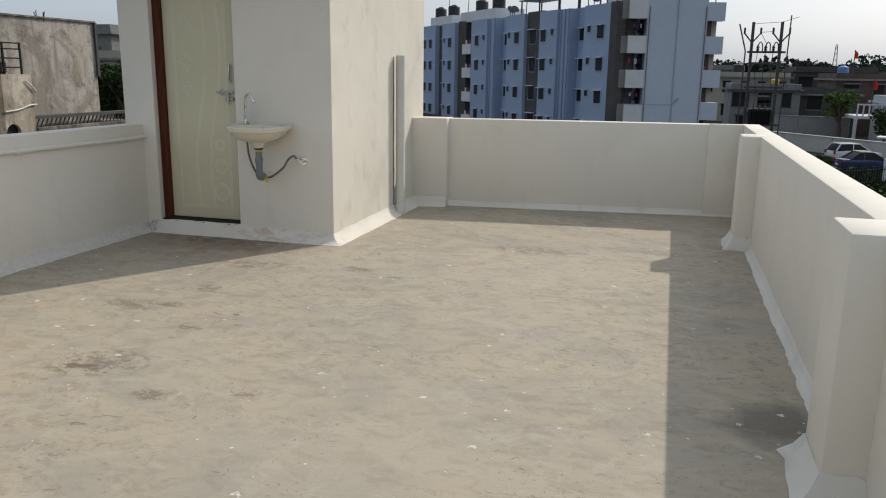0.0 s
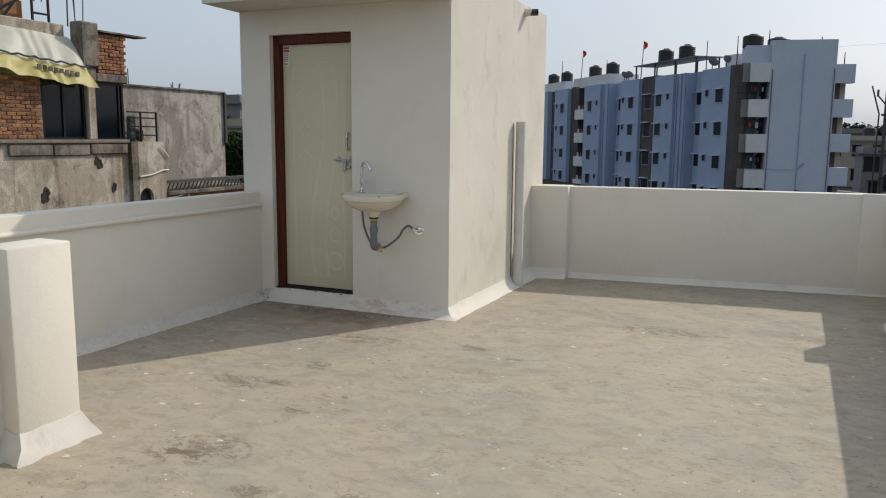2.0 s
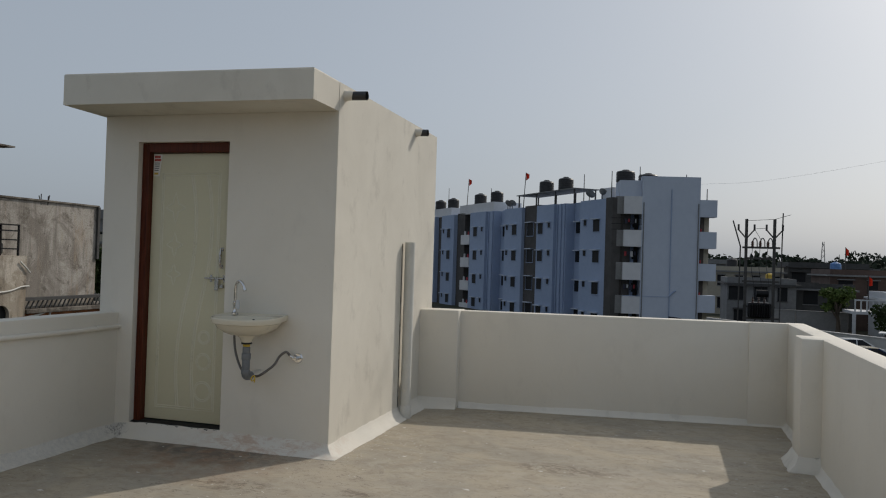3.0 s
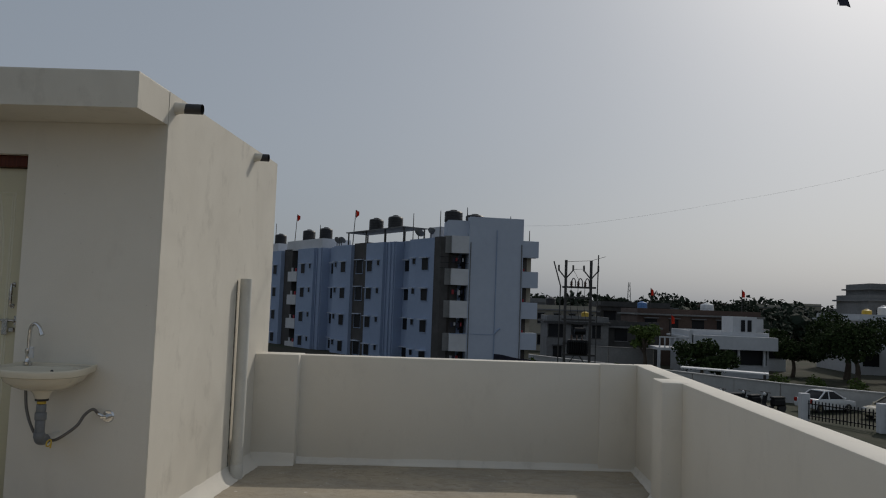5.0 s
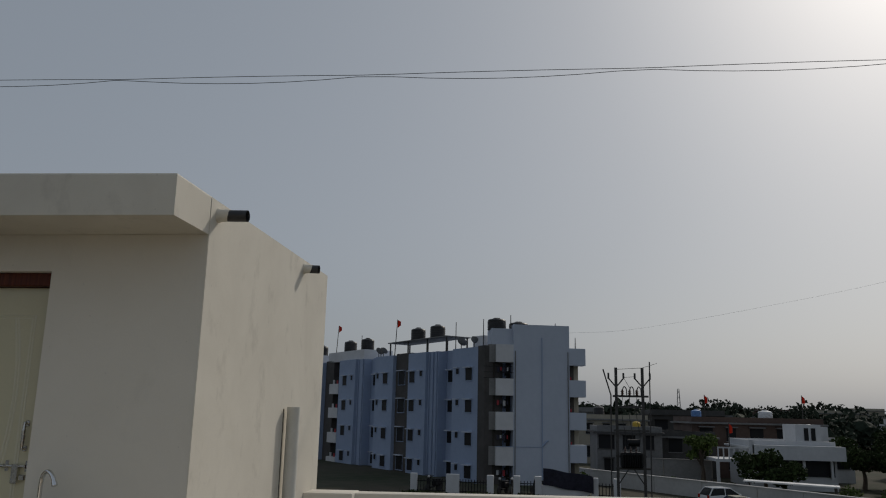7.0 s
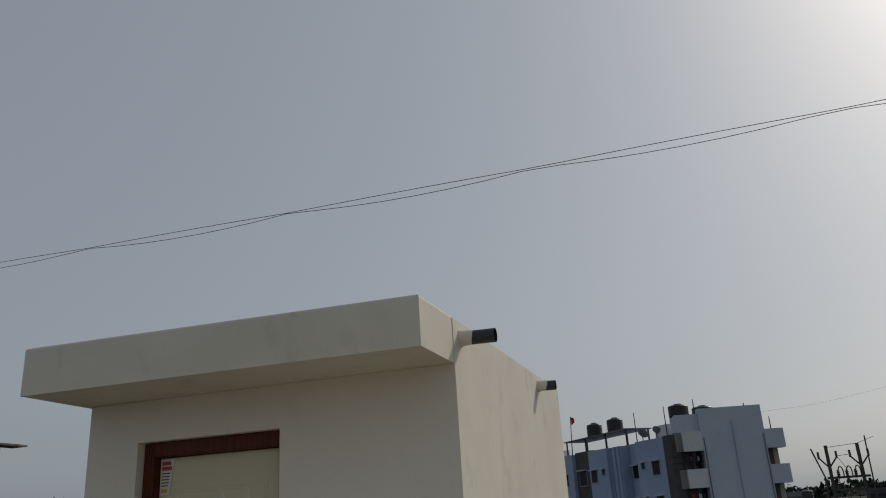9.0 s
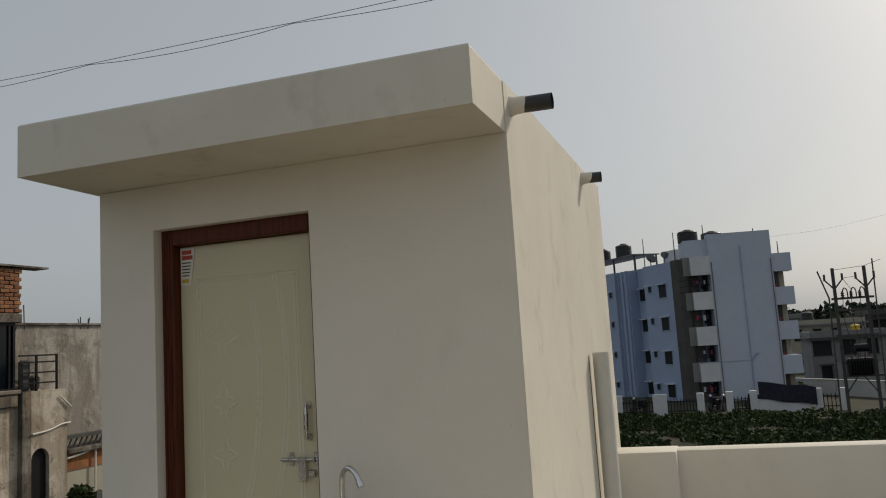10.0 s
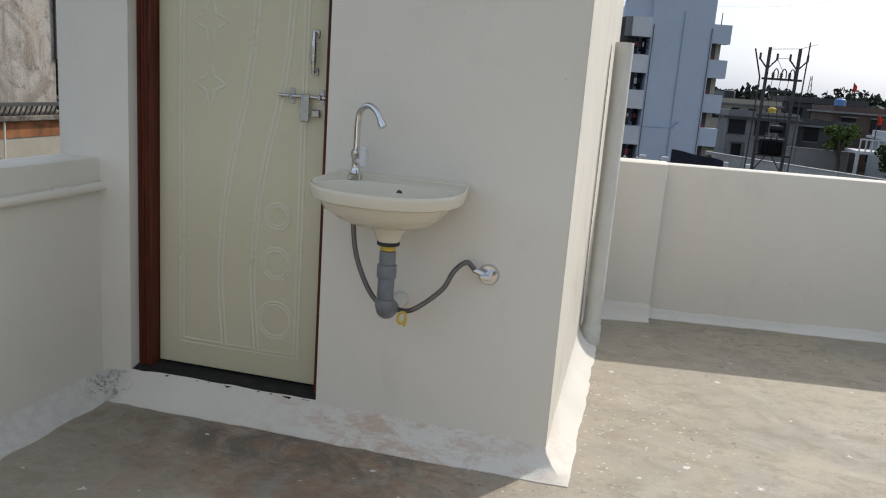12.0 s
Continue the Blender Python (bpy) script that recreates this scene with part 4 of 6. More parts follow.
tube(bm, [(WEST + 0.014, 0.0, 0.795), (WEST + 0.015, -0.6, 0.793), (WEST + 0.013, -1.5, 0.797), (WEST + 0.014, -2.4, 0.794), (WEST + 0.014, STEP + 0.02, 0.795)], 0.017, 12)
for y in (-0.22, -1.35, -2.5):
    cyl(bm, (WEST + 0.014, y - 0.03, 0.795), (WEST + 0.014, y + 0.03, 0.795), 0.0205, n=12)
solo("conduit", bm, "plaster", "cream-painted conduit pipe along the parapet", "conduit pipe", smooth=True)

# ---- overhead twisted wires with a torn kite ----
WY, WZ = 8.0, 6.9
for s in (1, -1):
    bm = bmesh.new()
    pts = []
    for k in range(0, 150):
        x = -45 + k * 0.6
        ph = (x + 0.98) / 4.35 * math.pi
        pts.append((x, WY, WZ + (0.02 if s > 0 else -0.105) * abs(math.sin(ph)) ** 0.8 + 0.0009 * (x - 2) ** 2))
    tube(bm, pts, 0.0055, 5)
    solo("overhead_wire", bm, "rubber", "thin dark overhead service wire, loosely twisted", "wire", "overhead wires", True)
kite = thing("torn_kite", (7.3, WY, WZ), "torn dark kite dangling from the overhead wire", "kite")
bm = bmesh.new()
tube(bm, smooth_path([(7.28, WY, WZ + 0.05), (7.30, WY, WZ - 0.12), (7.33, WY, WZ - 0.30), (7.31, WY, WZ - 0.55)], 4), 0.006, 5)
part("string", bm, "rubber", kite)
bm = bmesh.new()
grid = [[bm.verts.new((7.32 + (0.02 + 0.022 * j) * i + 0.008 * j, WY + 0.03 * math.sin(i * 1.7 + j), WZ - 0.31 - 0.085 * j + 0.014 * i * (2 - j))) for i in range(3)] for j in range(4)]
back = [[bm.verts.new(v.co + Vector((0, 0.006, 0))) for v in row] for row in grid]
for g in (grid, [r[::-1] for r in back]):
    for j in range(3):
        for i in range(2):
            bm.faces.new((g[j][i], g[j][i + 1], g[j + 1][i + 1], g[j + 1][i]))
part("sail", bm, "cloth_dark", kite, "torn dark paper sail")

# ---- black steel stand on the terrace ----
stand = thing("steel_stand", (0.013, -3.68, 0.0), "black square-tube steel stand with slanting legs", "metal stand")
for nm, a, b, w in (("leg", (0.013, -3.68, 0.0), (0.196, -4.29, 0.86), 0.072), ("leg", (-0.30, -3.80, 0.0), (-0.40, -4.20, 0.86), 0.06), ("crossbar", (0.085, -3.83, 0.235), (-0.50, -3.99, 0.30), 0.040),
                    ("arm", (0.195, -3.975, 0.855), (0.03, -4.13, 1.20), 0.046), ("arm", (0.190, -3.980, 0.850), (0.08, -4.29, 0.54), 0.046),
                    ("top_bar", (0.20, -4.29, 0.875), (-0.37, -4.20, 0.875), 0.05), ("top_bar", (0.03, -4.13, 1.21), (-0.45, -4.20, 1.21), 0.045), ("post", (-0.36, -4.20, 0.9), (-0.40, -4.20, 1.20), 0.045)):
    bm = bmesh.new()
    bar(bm, a, b, w, w * 0.8, (0.2, -0.6, 0.4), 0.004)
    part(nm, bm, "metal_black", stand)

# ---- ground, road and the house below the terrace ----
bm = bmesh.new()
R_ = 3000
vs = [bm.verts.new((x, y, BASE)) for x, y in ((-R_, -R_), (R_, -R_), (R_, R_), (-R_, R_))]
bm.faces.new(vs)
setting("ground", bm, "earth", "dusty brown earth with sparse dry grass", "ground")
bm = bmesh.new()
prism(bm, [(-30, 12), (40, 24), (40, 31), (-30, 19)], BASE - 0.2, BASE + 0.01)
setting("road", bm, "road", "worn grey asphalt lane", "road")
bm = bmesh.new()
prism(bm, [(WEST - T + 0.01, ROOM_N + 0.0), (WEST - T + 0.01, STEP - T + 0.01), (WEST_NEAR - T + 0.01, STEP - T), (WEST_NEAR - T + 0.01, SOUTH - T + 0.01), (EAST + T - 0.01, SOUTH - T + 0.01),
           (EAST + T - 0.01, north(EAST) + T - 0.01)], BASE, -0.16)
setting("wall_house_below", bm, "plaster", "cream-painted storey of the house below the terrace", "house wall")


# ---- plants ----
def crown_mesh(name, blobs, count, size, material, seed, cores=0.0):
    """Many small leaf clumps scattered over a few uneven lobes (x, y, z, rx, ry, rz)."""
    rng = np.random.default_rng(seed)
    verts, faces = [], []
    vol = np.array([b[3] * b[4] * b[5] for b in blobs]) ** 0.67
    pick = rng.choice(len(blobs), count, p=vol / vol.sum())
    for i in pick:
        x, y, z, rx, ry, rz = blobs[i]
        d = rng.normal(size=3)
        d /= np.linalg.norm(d)
        r = 1.0 - 0.6 * rng.random() ** 2 + 0.05 * rng.normal()
        c = np.array((x, y, z)) + d * np.array((rx, ry, rz)) * r
        s = size * (0.6 + 0.8 * rng.random())
        a, b = rng.normal(size=3), rng.normal(size=3)
        a /= np.linalg.norm(a)
        b -= a * (a @ b)
        b /= np.linalg.norm(b)
        n = np.cross(a, b) * 0.25
        k = len(verts)
        verts += [tuple(c + a * s), tuple(c + b * s * 0.6 + n * s), tuple(c - a * s * 0.9), tuple(c - b * s * 0.6 + n * s)]
        faces += [(k, k + 1, k + 2), (k, k + 2, k + 3)]
    if cores:
        for x, y, z, rx, ry, rz in blobs:
            k = len(verts)
            for j in range(5):
                el = -0.5 + 2.0 * j / 4
                for i in range(9):
                    a = 2 * math.pi * i / 9
                    r = cores * (0.85 + 0.3 * rng.random())
                    verts.append((x + rx * r * math.cos(el) * math.cos(a), y + ry * r * math.cos(el) * math.sin(a), z + rz * r * math.sin(el)))
            for j in range(4):
                for i in range(9):
                    q = (i + 1) % 9
                    faces.append((k + 9 * j + i, k + 9 * j + q, k + 9 * j + 9 + q, k + 9 * j + 9 + i))
            faces.append(tuple(k + 36 + i for i in range(9)))
    me = bpy.data.meshes.new(name)
    me.from_pydata(verts, [], faces)
    me.materials.append(M[material])
    return me


def tree(x, y, h, spread, material="leaf", count=1400, leaf=0.22, seed=1, base=GROUND, label="", lobes=7):
    rng = random.Random(seed)
    t = thing("tree", (x, y, base), label or "leafy broad-crowned green tree", "tree")
    bm = bmesh.new()
    fork = h * 0.42
    tube(bm, smooth_path([(x, y, base - 0.1), (x + 0.05 * spread, y, base + fork * 0.5), (x, y, base + fork)], 3), [0.055 * h * (1 - 0.08 * k) for k in range(7)], 8)
    blobs = []
    for k in range(lobes):
        a = 2 * math.pi * k / lobes + rng.uniform(-0.4, 0.4)
        rr = spread * rng.uniform(0.35, 0.72) if k else 0.0
        cx, cy, cz = x + rr * math.cos(a), y + rr * math.sin(a), base + h * rng.uniform(0.52, 0.86)
        s = spread * rng.uniform(0.28, 0.48)
        blobs.append((cx, cy, cz, s, s, s * rng.uniform(0.6, 0.9)))
        tube(bm, smooth_path([(x, y, base + fork * rng.uniform(0.8, 1.0)), ((x + cx) / 2, (y + cy) / 2, base + fork + (cz - base - fork) * 0.6), (cx, cy, cz)], 3),
             [0.025 * h * (1 - 0.12 * q) for q in range(7)], 6)
    part("trunk", bm, "bark", t, "grey trunk with spreading limbs", True)
    c = new("crown", crown_mesh("crown", blobs, count, leaf, material, seed))
    c.parent, c.matrix_parent_inverse = t, t.matrix_basis.inverted()
    return t


# ---- unfinished brick house to the west ----
NX = -11.5
nb = thing("brick_house", (NX, 5, BASE), "unfinished brick and bare cement neighbouring house with tinted windows", "house")


def nb_part(name, boxes, mat, label="", bevel=0.0, parent=None):
    bm = bmesh.new()
    for b in boxes:
        box(bm, *b, bevel)
    return part(name, bm, mat, parent or nb, label)


body = nb_part("wall", [(NX - 6, NX, -4, 8.0, BASE, 1.18)], "concrete", "stained bare cement wall")
nb_part("wall", [(NX - 6, NX - 0.12, -4, 8.0, 1.181, 2.62)], "mortar", "rough backing wall")
nb_part("bay_pier", [(NX - 3, NX + 0.12, 8.001, 8.2, BASE, 1.15)], "concrete_dark", "bare cement bay beside an arched doorway")
nb_part("bay_pier", [(NX - 3, NX + 0.12, 8.62, 9.06, BASE, 1.15)], "concrete")
nb_part("bay_lintel", [(NX - 3, NX + 0.12, 8.201, 8.619, 0.2, 1.15)], "concrete")
bm = bmesh.new()
arch = [(8.2, 0.201)] + [(8.41 + 0.21 * math.cos(a), -0.15 + 0.21 * math.sin(a)) for a in [math.pi * (1 - k / 12) for k in range(13)]] + [(8.62, 0.201)]
fr = [bm.verts.new((NX + 0.118, y, z)) for y, z in arch]
bk = [bm.verts.new((NX - 0.3, y, z)) for y, z in arch]
bm.faces.new(fr), bm.faces.new(bk[::-1])
for k in range(len(arch)):
    q = (k + 1) % len(arch)
    bm.faces.new((fr[k], fr[q], bk[q], bk[k]))
part("arch", bm, "concrete", nb)
# added board: its black stands in for the shade inside the arch
nb_part("arch_door", [(NX - 0.02, NX + 0.03, 8.202, 8.618, BASE, 0.2)], "metal_black", "black board added in the arch as its dark inside")
nb_part("far_wall", [(NX - 4, NX - 0.25, 8.64, 11.70, -1.0, 2.44), (NX - 4, NX - 0.25, 8.1, 8.639, 1.16, 2.44)], "concrete_far", "tall stained cement side wall")
nb_part("coping", [(NX - 4, NX - 0.2, 8.1, 11.72, 2.441, 2.48)], "concrete_dark")
nb_part("edge_strip", [(NX - 0.3, NX - 0.19, 11.67, 11.75, 1.1, 2.44)], "house_dark", "dark vertical edge strip")
nb_part("ledge", [(NX, NX + 0.07, 4.95, 5.95, 0.87, 1.10), (NX, NX + 0.06, 5.97, 6.9, 0.86, 1.105), (NX, NX + 0.08, 6.92, 7.95, 0.88, 1.10)], "concrete_dark", "broken concrete ledge band", 0.02)
nb_part("sill_course", [(NX - 0.05, NX + 0.1, 4.2, 8.0, 1.12, 1.20)], "mortar", "crumbling mortar sill", 0.015)
nb_part("column", [(NX - 0.15, NX + 0.05, 4.08, 4.32, 1.2, 2.62)], "concrete_dark", "bare concrete column", 0.02)
nb_part("column", [(NX - 0.15, NX + 0.06, 6.91, 7.12, 1.2, 2.46)], "concrete", "bare concrete column", 0.02)
nb_part("column", [(NX - 0.25, NX + 0.10, 6.78, 7.25, 2.76, 3.70)], "concrete_dark", "weathered concrete column stub", 0.03)
nb_part("lintel", [(NX - 0.15, NX + 0.03, 7.2, 8.08, 2.46, 2.64), (NX - 0.15, NX + 0.03, 4.3, 7.2, 2.46, 2.76)], "concrete_dark", "rough concrete lintel", 0.02)
nb_part("panel", [(NX - 0.15, NX - 0.02, 0.5, 4.08, 1.2, 2.08)], "concrete", "cement-rendered low wall")
# flush sheet, black in place of the shade inside the opening
nb_part("dark_opening", [(NX - 0.16, NX - 0.10, 0.5, 4.08, 2.08, 2.62)], "metal_black", "flush black sheet painted as a shaded opening")
nb_part("slab_edge", [(NX - 0.3, NX + 0.08, 7.3, 8.65, 3.53, 3.565)], "concrete_dark", "thin projecting slab edge")
nb_part("roof_beam", [(NX - 0.6, NX - 0.3, 3.9, 6.7, 3.35, 3.62)], "concrete", "concrete beam", 0.02)
nb_part("brick_pier", [(NX - 1.4, NX - 1.1, 5.9, 6.35, 3.2, 4.1)], "brick", "brick pier stub")
nb_part("wall_upper", [(NX - 0.3, NX - 0.06, 7.26, 8.08, 2.64, 3.52)], "mortar", "mortar backing of the brick pier")
for y0, y1, z0, z1 in ((5.80, 6.88, 1.2, 2.46), (7.13, 7.96, 1.18, 2.46)):
    win = nb_part("window", [(NX - 0.08, NX - 0.02, y0, y0 + 0.05, z0, z1), (NX - 0.08, NX - 0.02, y1 - 0.05, y1, z0, z1), (NX - 0.08, NX - 0.02, y0 + 0.05, y1 - 0.05, z0, z0 + 0.05),
                             (NX - 0.08, NX - 0.02, y0 + 0.05, y1 - 0.05, z1 - 0.05, z1)], "metal_black", "black-framed sliding window")
    half = (y0 + y1) / 2 if y1 - y0 > 0.9 else y1 - 0.12
    for a, b in ((y0 + 0.05, half - 0.02), (half + 0.02, y1 - 0.05)):
        nb_part("glass", [(NX - 0.07, NX - 0.06, a, b, z0 + 0.05, z1 - 0.05)], "glass_dark", "dark tinted glass pane", 0, win)
    nb_part("mullion", [(NX - 0.075, NX - 0.03, half - 0.02, half + 0.02, z0 + 0.05, z1 - 0.05)], "metal_black", "", 0, win)
# balcony rails
for z in (1.30, 1.50, 1.70, 1.83):
    bm = bmesh.new()
    bar(bm, (NX + 0.08, 7.95, z), (NX + 0.08, 8.85, z), 0.035, 0.03)
    part("rail", bm, "metal_black", nb)
for y in (8.35, 8.84):
    bm = bmesh.new()
    bar(bm, (NX + 0.08, y, 1.15), (NX + 0.08, y, 1.845), 0.035, 0.035, (0, 1, 0))
    part("rail_post", bm, "metal_black", nb)
nb_part("clutter", [(NX - 0.1, NX + 0.02, 8.05, 8.3, 1.16, 1.75), (NX - 0.12, NX, 8.32, 8.55, 1.16, 1.45)], "house_dark", "dark junk stored behind the rail", 0.05)
# drain holes in the wall
for y, z, r in ((5.75, 0.05, 0.15), (7.55, 0.12, 0.10), (4.15, -0.22, 0.09), (7.15, 0.68, 0.14)):
    bm = bmesh.new()
    lathe(bm, [(r, 0.0), (r * 0.94, 0.014), (r * 0.6, 0.016), (r * 0.55, 0.004), (0.0, 0.003)], (0, 0, 0), 14, (1, 0.75))
    for q in bm.verts:
        ang = math.atan2(q.co.y, q.co.x)
        k = 1 + 0.22 * math.sin(2 * ang + 7 * y) + 0.16 * math.sin(5 * ang + 3 * y) + 0.1 * math.sin(9 * ang)
        q.co.x, q.co.y = q.co.x * k, q.co.y * k
    bmesh.ops.transform(bm, matrix=pose(NX + 0.0, y, z, 0, 90, 0), verts=bm.verts)
    part("drain_hole", bm, "hole_dark", nb, "dark broken hole in the wall", True)
nb_part("grille_window", [(NX - 0.02, NX + 0.02, 3.0, 3.62, -0.45, -0.05)], "metal_black", "small black window")
# bent pipes on the bay
for pts in (((NX + 0.15, 8.85, 1.02), (NX + 0.16, 9.04, 0.86), (NX + 0.16, 9.12, 0.78)), ((NX + 0.15, 8.2, 0.34), (NX + 0.15, 8.6, 0.38), (NX + 0.15, 8.9, 0.46), (NX + 0.15, 9.12, 0.47)),
            ((NX + 0.2, 4.1, 1.19), (NX + 0.35, 3.9, 1.02), (NX + 0.4, 3.7, 0.85))):
    bm = bmesh.new()
    tube(bm, smooth_path(pts, 4), 0.017, 8)
    part("waste_pipe", bm, "pvc_cream", nb, "", True)
# reinforcement bars
rng = random.Random(11)
for y, z, n_, hh in ((7.0, 3.7, 5, 0.9), (8.32, 2.44, 3, 0.55), (10.0, 2.46, 4, 0.16), (6.1, 4.1, 3, 0.3)):
    for k in range(n_):
        bm = bmesh.new()
        yy = y + (k - n_ / 2) * 0.1
        cyl(bm, (NX - 0.1 * (k % 2) - 0.25, yy, z - 0.1), (NX - 0.1 * (k % 2) - 0.25 + rng.uniform(-0.05, 0.05), yy + rng.uniform(-0.1, 0.14), z + hh * rng.uniform(0.7, 1.1)), 0.012, n=5)
        part("rebar", bm, "pole_metal", nb)
# lower roof and painted hoarding beside the bay
nb_part("side_wall", [(NX - 2, NX + 0.0, 9.07, 12.5, BASE, -0.5)], "house_cream", "cream cement side wall")
nb_part("hoarding", [(NX - 0.06, NX + 0.02, 9.08, 12.5, -0.499, -0.16)], "ochre", "rusty orange painted band")
nb_part("eave", [(NX - 1.0, NX + 0.15, 9.08, 12.6, -0.158, -0.06)], "concrete_dark", "concrete eave", 0.01)
bm = bmesh.new()
for k in range(24):
    y = 9.15 + k * 0.14
    bar(bm, (NX + 0.05, y, -0.05), (NX + 0.05, y + 0.1, 0.13), 0.03, 0.02)
box(bm, NX - 0.1, NX + 0.1, 9.08, 12.5, 0.13, 0.2)
part("roof_truss", bm, "house_dark", nb, "dark corrugated eave truss")
bm = bmesh.new()
cyl(bm, (NX + 0.08, 9.85, -0.17), (NX + 0.08, 9.83, -1.0), 0.022, n=8)
tube(bm, smooth_path([(NX + 0.08, 9.1, -0.24), (NX + 0.08, 9.5, -0.2), (NX + 0.08, 9.8, -0.12)], 3), 0.022, 8)
part("waste_pipe", bm, "pvc_cream", nb, "", True)
shed = thing("shed_roof", (NX + 1, 10.4, -1.1), "grey corrugated sheet roof of a low shed", "shed")
bm = bmesh.new()
n = 60
rows = [[bm.verts.new((x, 9.0 + 3.5 * k / n, -1.02 - (x - NX) * 0.12 + 0.018 * math.sin(k * math.pi / 2))) for k in range(n + 1)] for x in (NX + 0.02, NX + 1.9)]
for k in range(n):
    bm.faces.new((rows[0][k], rows[0][k + 1], rows[1][k + 1], rows[1][k]))
bmesh.ops.solidify(bm, geom=list(bm.faces), thickness=0.02)
part("sheet", bm, "house_grey", shed)
bm = bmesh.new()
for y in (9.1, 12.4):
    box(bm, NX + 1.7, NX + 1.8, y - 0.05, y + 0.05, BASE, -1.26)
part("post", bm, "pole_metal", shed)
# tarpaulin thrown over the roof edge
tarp = thing("tarpaulin", (NX, 5.8, 2.9), "white and faded yellow tarpaulin sagging over the unfinished roof edge", "tarpaulin")


def tarp_sheet(name, mat, label, v0, v1, wave, left=0.0):
    bm = bmesh.new()
    nu, nv = 72, 16
    g = []
    for j in range(nv + 1):
        v = v0 + (v1 - v0) * j / nv
        row = []
        for i in range(nu + 1):
            u = i / nu
            ytop, ybot = 4.42 + 2.28 * u, 4.45 + 2.55 * u
            y = ytop + (ybot - ytop) * v
            ztop = 3.46 - 0.10 * u
            zbot = 2.58 - 0.27 * u - 0.05 * math.sin(u * 3.1) + 0.02 * math.sin(u * 17) + left * (1 - u)
            z = ztop + (zbot - ztop) * v + 0.018 * math.sin(u * 29 + v * 4) * wave * v
            x = NX - 0.25 + 0.55 * v ** 0.8 + 0.028 * math.sin(u * 41 + v * 5 + 2 * math.sin(u * 11)) * (0.5 + v) * wave + 0.025 * math.sin(u * 13 + v * 6 + math.sin(v * 9))
            row.append(bm.verts.new((x, y, z)))
        g.append(row)
    for j in range(nv):
        for i in range(nu):
            bm.faces.new((g[j][i], g[j][i + 1], g[j + 1][i + 1], g[j + 1][i]))
    bmesh.ops.solidify(bm, geom=list(bm.faces), thickness=0.012)
    part(name, bm, mat, tarp, label, True)


tarp_sheet("white_sheet", "tarp_white", "dirty white sheet", 0.0, 0.62, 1.0)
tarp_sheet("yellow_sheet", "tarp_yellow", "faded yellow lower sheet with grey lettering blurred away", 0.625, 1.0, 0.8)
bm = bmesh.new()
tube(bm, [(NX + 0.175 + 0.02 * math.sin(k), 4.47 + 2.42 * k / 20, 2.90 - 0.17 * (k / 20) + 0.02 * math.sin(k * 2.3)) for k in range(21)], 0.02, 6)
part("rope", bm, "house_dark", tarp, "dark rope across the sheet")
for k in range(8):
    bm = bmesh.new()
    y = 5.55 + k * 0.13
    box(bm, NX + 0.235, NX + 0.262, y, y + 0.085, 2.60 - 0.012 * k, 2.69 - 0.012 * k)
    part("print_bar", bm, "concrete_dark", tarp)
bm = bmesh.new()
rows = [[bm.verts.new((NX - 0.2 + 0.06 * math.sin(i * 1.3 + j), 2.6 + 0.16 * i, 3.35 - 0.22 * j + 0.04 * math.sin(i * 0.9))) for i in range(11)] for j in range(5)]
for j in range(4):
    for i in range(10):
        bm.faces.new((rows[j][i], rows[j][i + 1], rows[j + 1][i + 1], rows[j + 1][i]))
bmesh.ops.solidify(bm, geom=list(bm.faces), thickness=0.012)
part("side_sheet", bm, "tarp_yellow", tarp, "crumpled yellow side sheet", True)
# steel frame with a water tank above the opening
frame_ = thing("tank_stand", (NX, 3.2, 2.6), "black angle-iron frame carrying a water tank", "tank stand")
for a, b in (((NX - 0.1, 2.2, 2.62), (NX - 0.1, 2.2, 3.3)), ((NX - 0.1, 4.15, 2.62), (NX - 0.1, 4.15, 3.3)), ((NX - 0.1, 2.2, 3.3), (NX - 0.1, 4.3, 3.3)), ((NX - 1.2, 2.2, 3.3), (NX - 1.2, 4.3, 3.3)),
             ((NX - 0.1, 2.2, 2.95), (NX - 0.1, 4.15, 2.95)), ((NX - 0.1, 3.3, 2.7), (NX - 0.1, 5.5, 3.95)), ((NX - 1.2, 2.2, 2.62), (NX - 1.2, 2.2, 3.3)), ((NX - 1.2, 4.15, 2.62), (NX - 1.2, 4.15, 3.3))):
    bm = bmesh.new()
    bar(bm, a, b, 0.05, 0.05, (1, 0.1, 0))
    part("bar", bm, "metal_black", frame_)
rack = thing("roof_rack", (NX - 0.8, 6.5, 3.5), "black steel ladder rack on the unfinished roof", "rack")
for a, b in (((NX - 0.8, 6.35, 3.4), (NX - 0.8, 6.35, 4.6)), ((NX - 0.8, 6.75, 3.4), (NX - 0.8, 6.75, 4.6)), ((NX - 0.8, 6.35, 3.85), (NX - 0.8, 6.75, 3.85)), ((NX - 0.8, 6.35, 4.2), (NX - 0.8, 6.75, 4.2)), ((NX - 0.8, 5.6, 3.6), (NX - 0.8, 6.35, 4.5))):
    bm = bmesh.new()
    bar(bm, a, b, 0.04, 0.04, (1, 0.1, 0))
    part("bar", bm, "metal_black", rack)


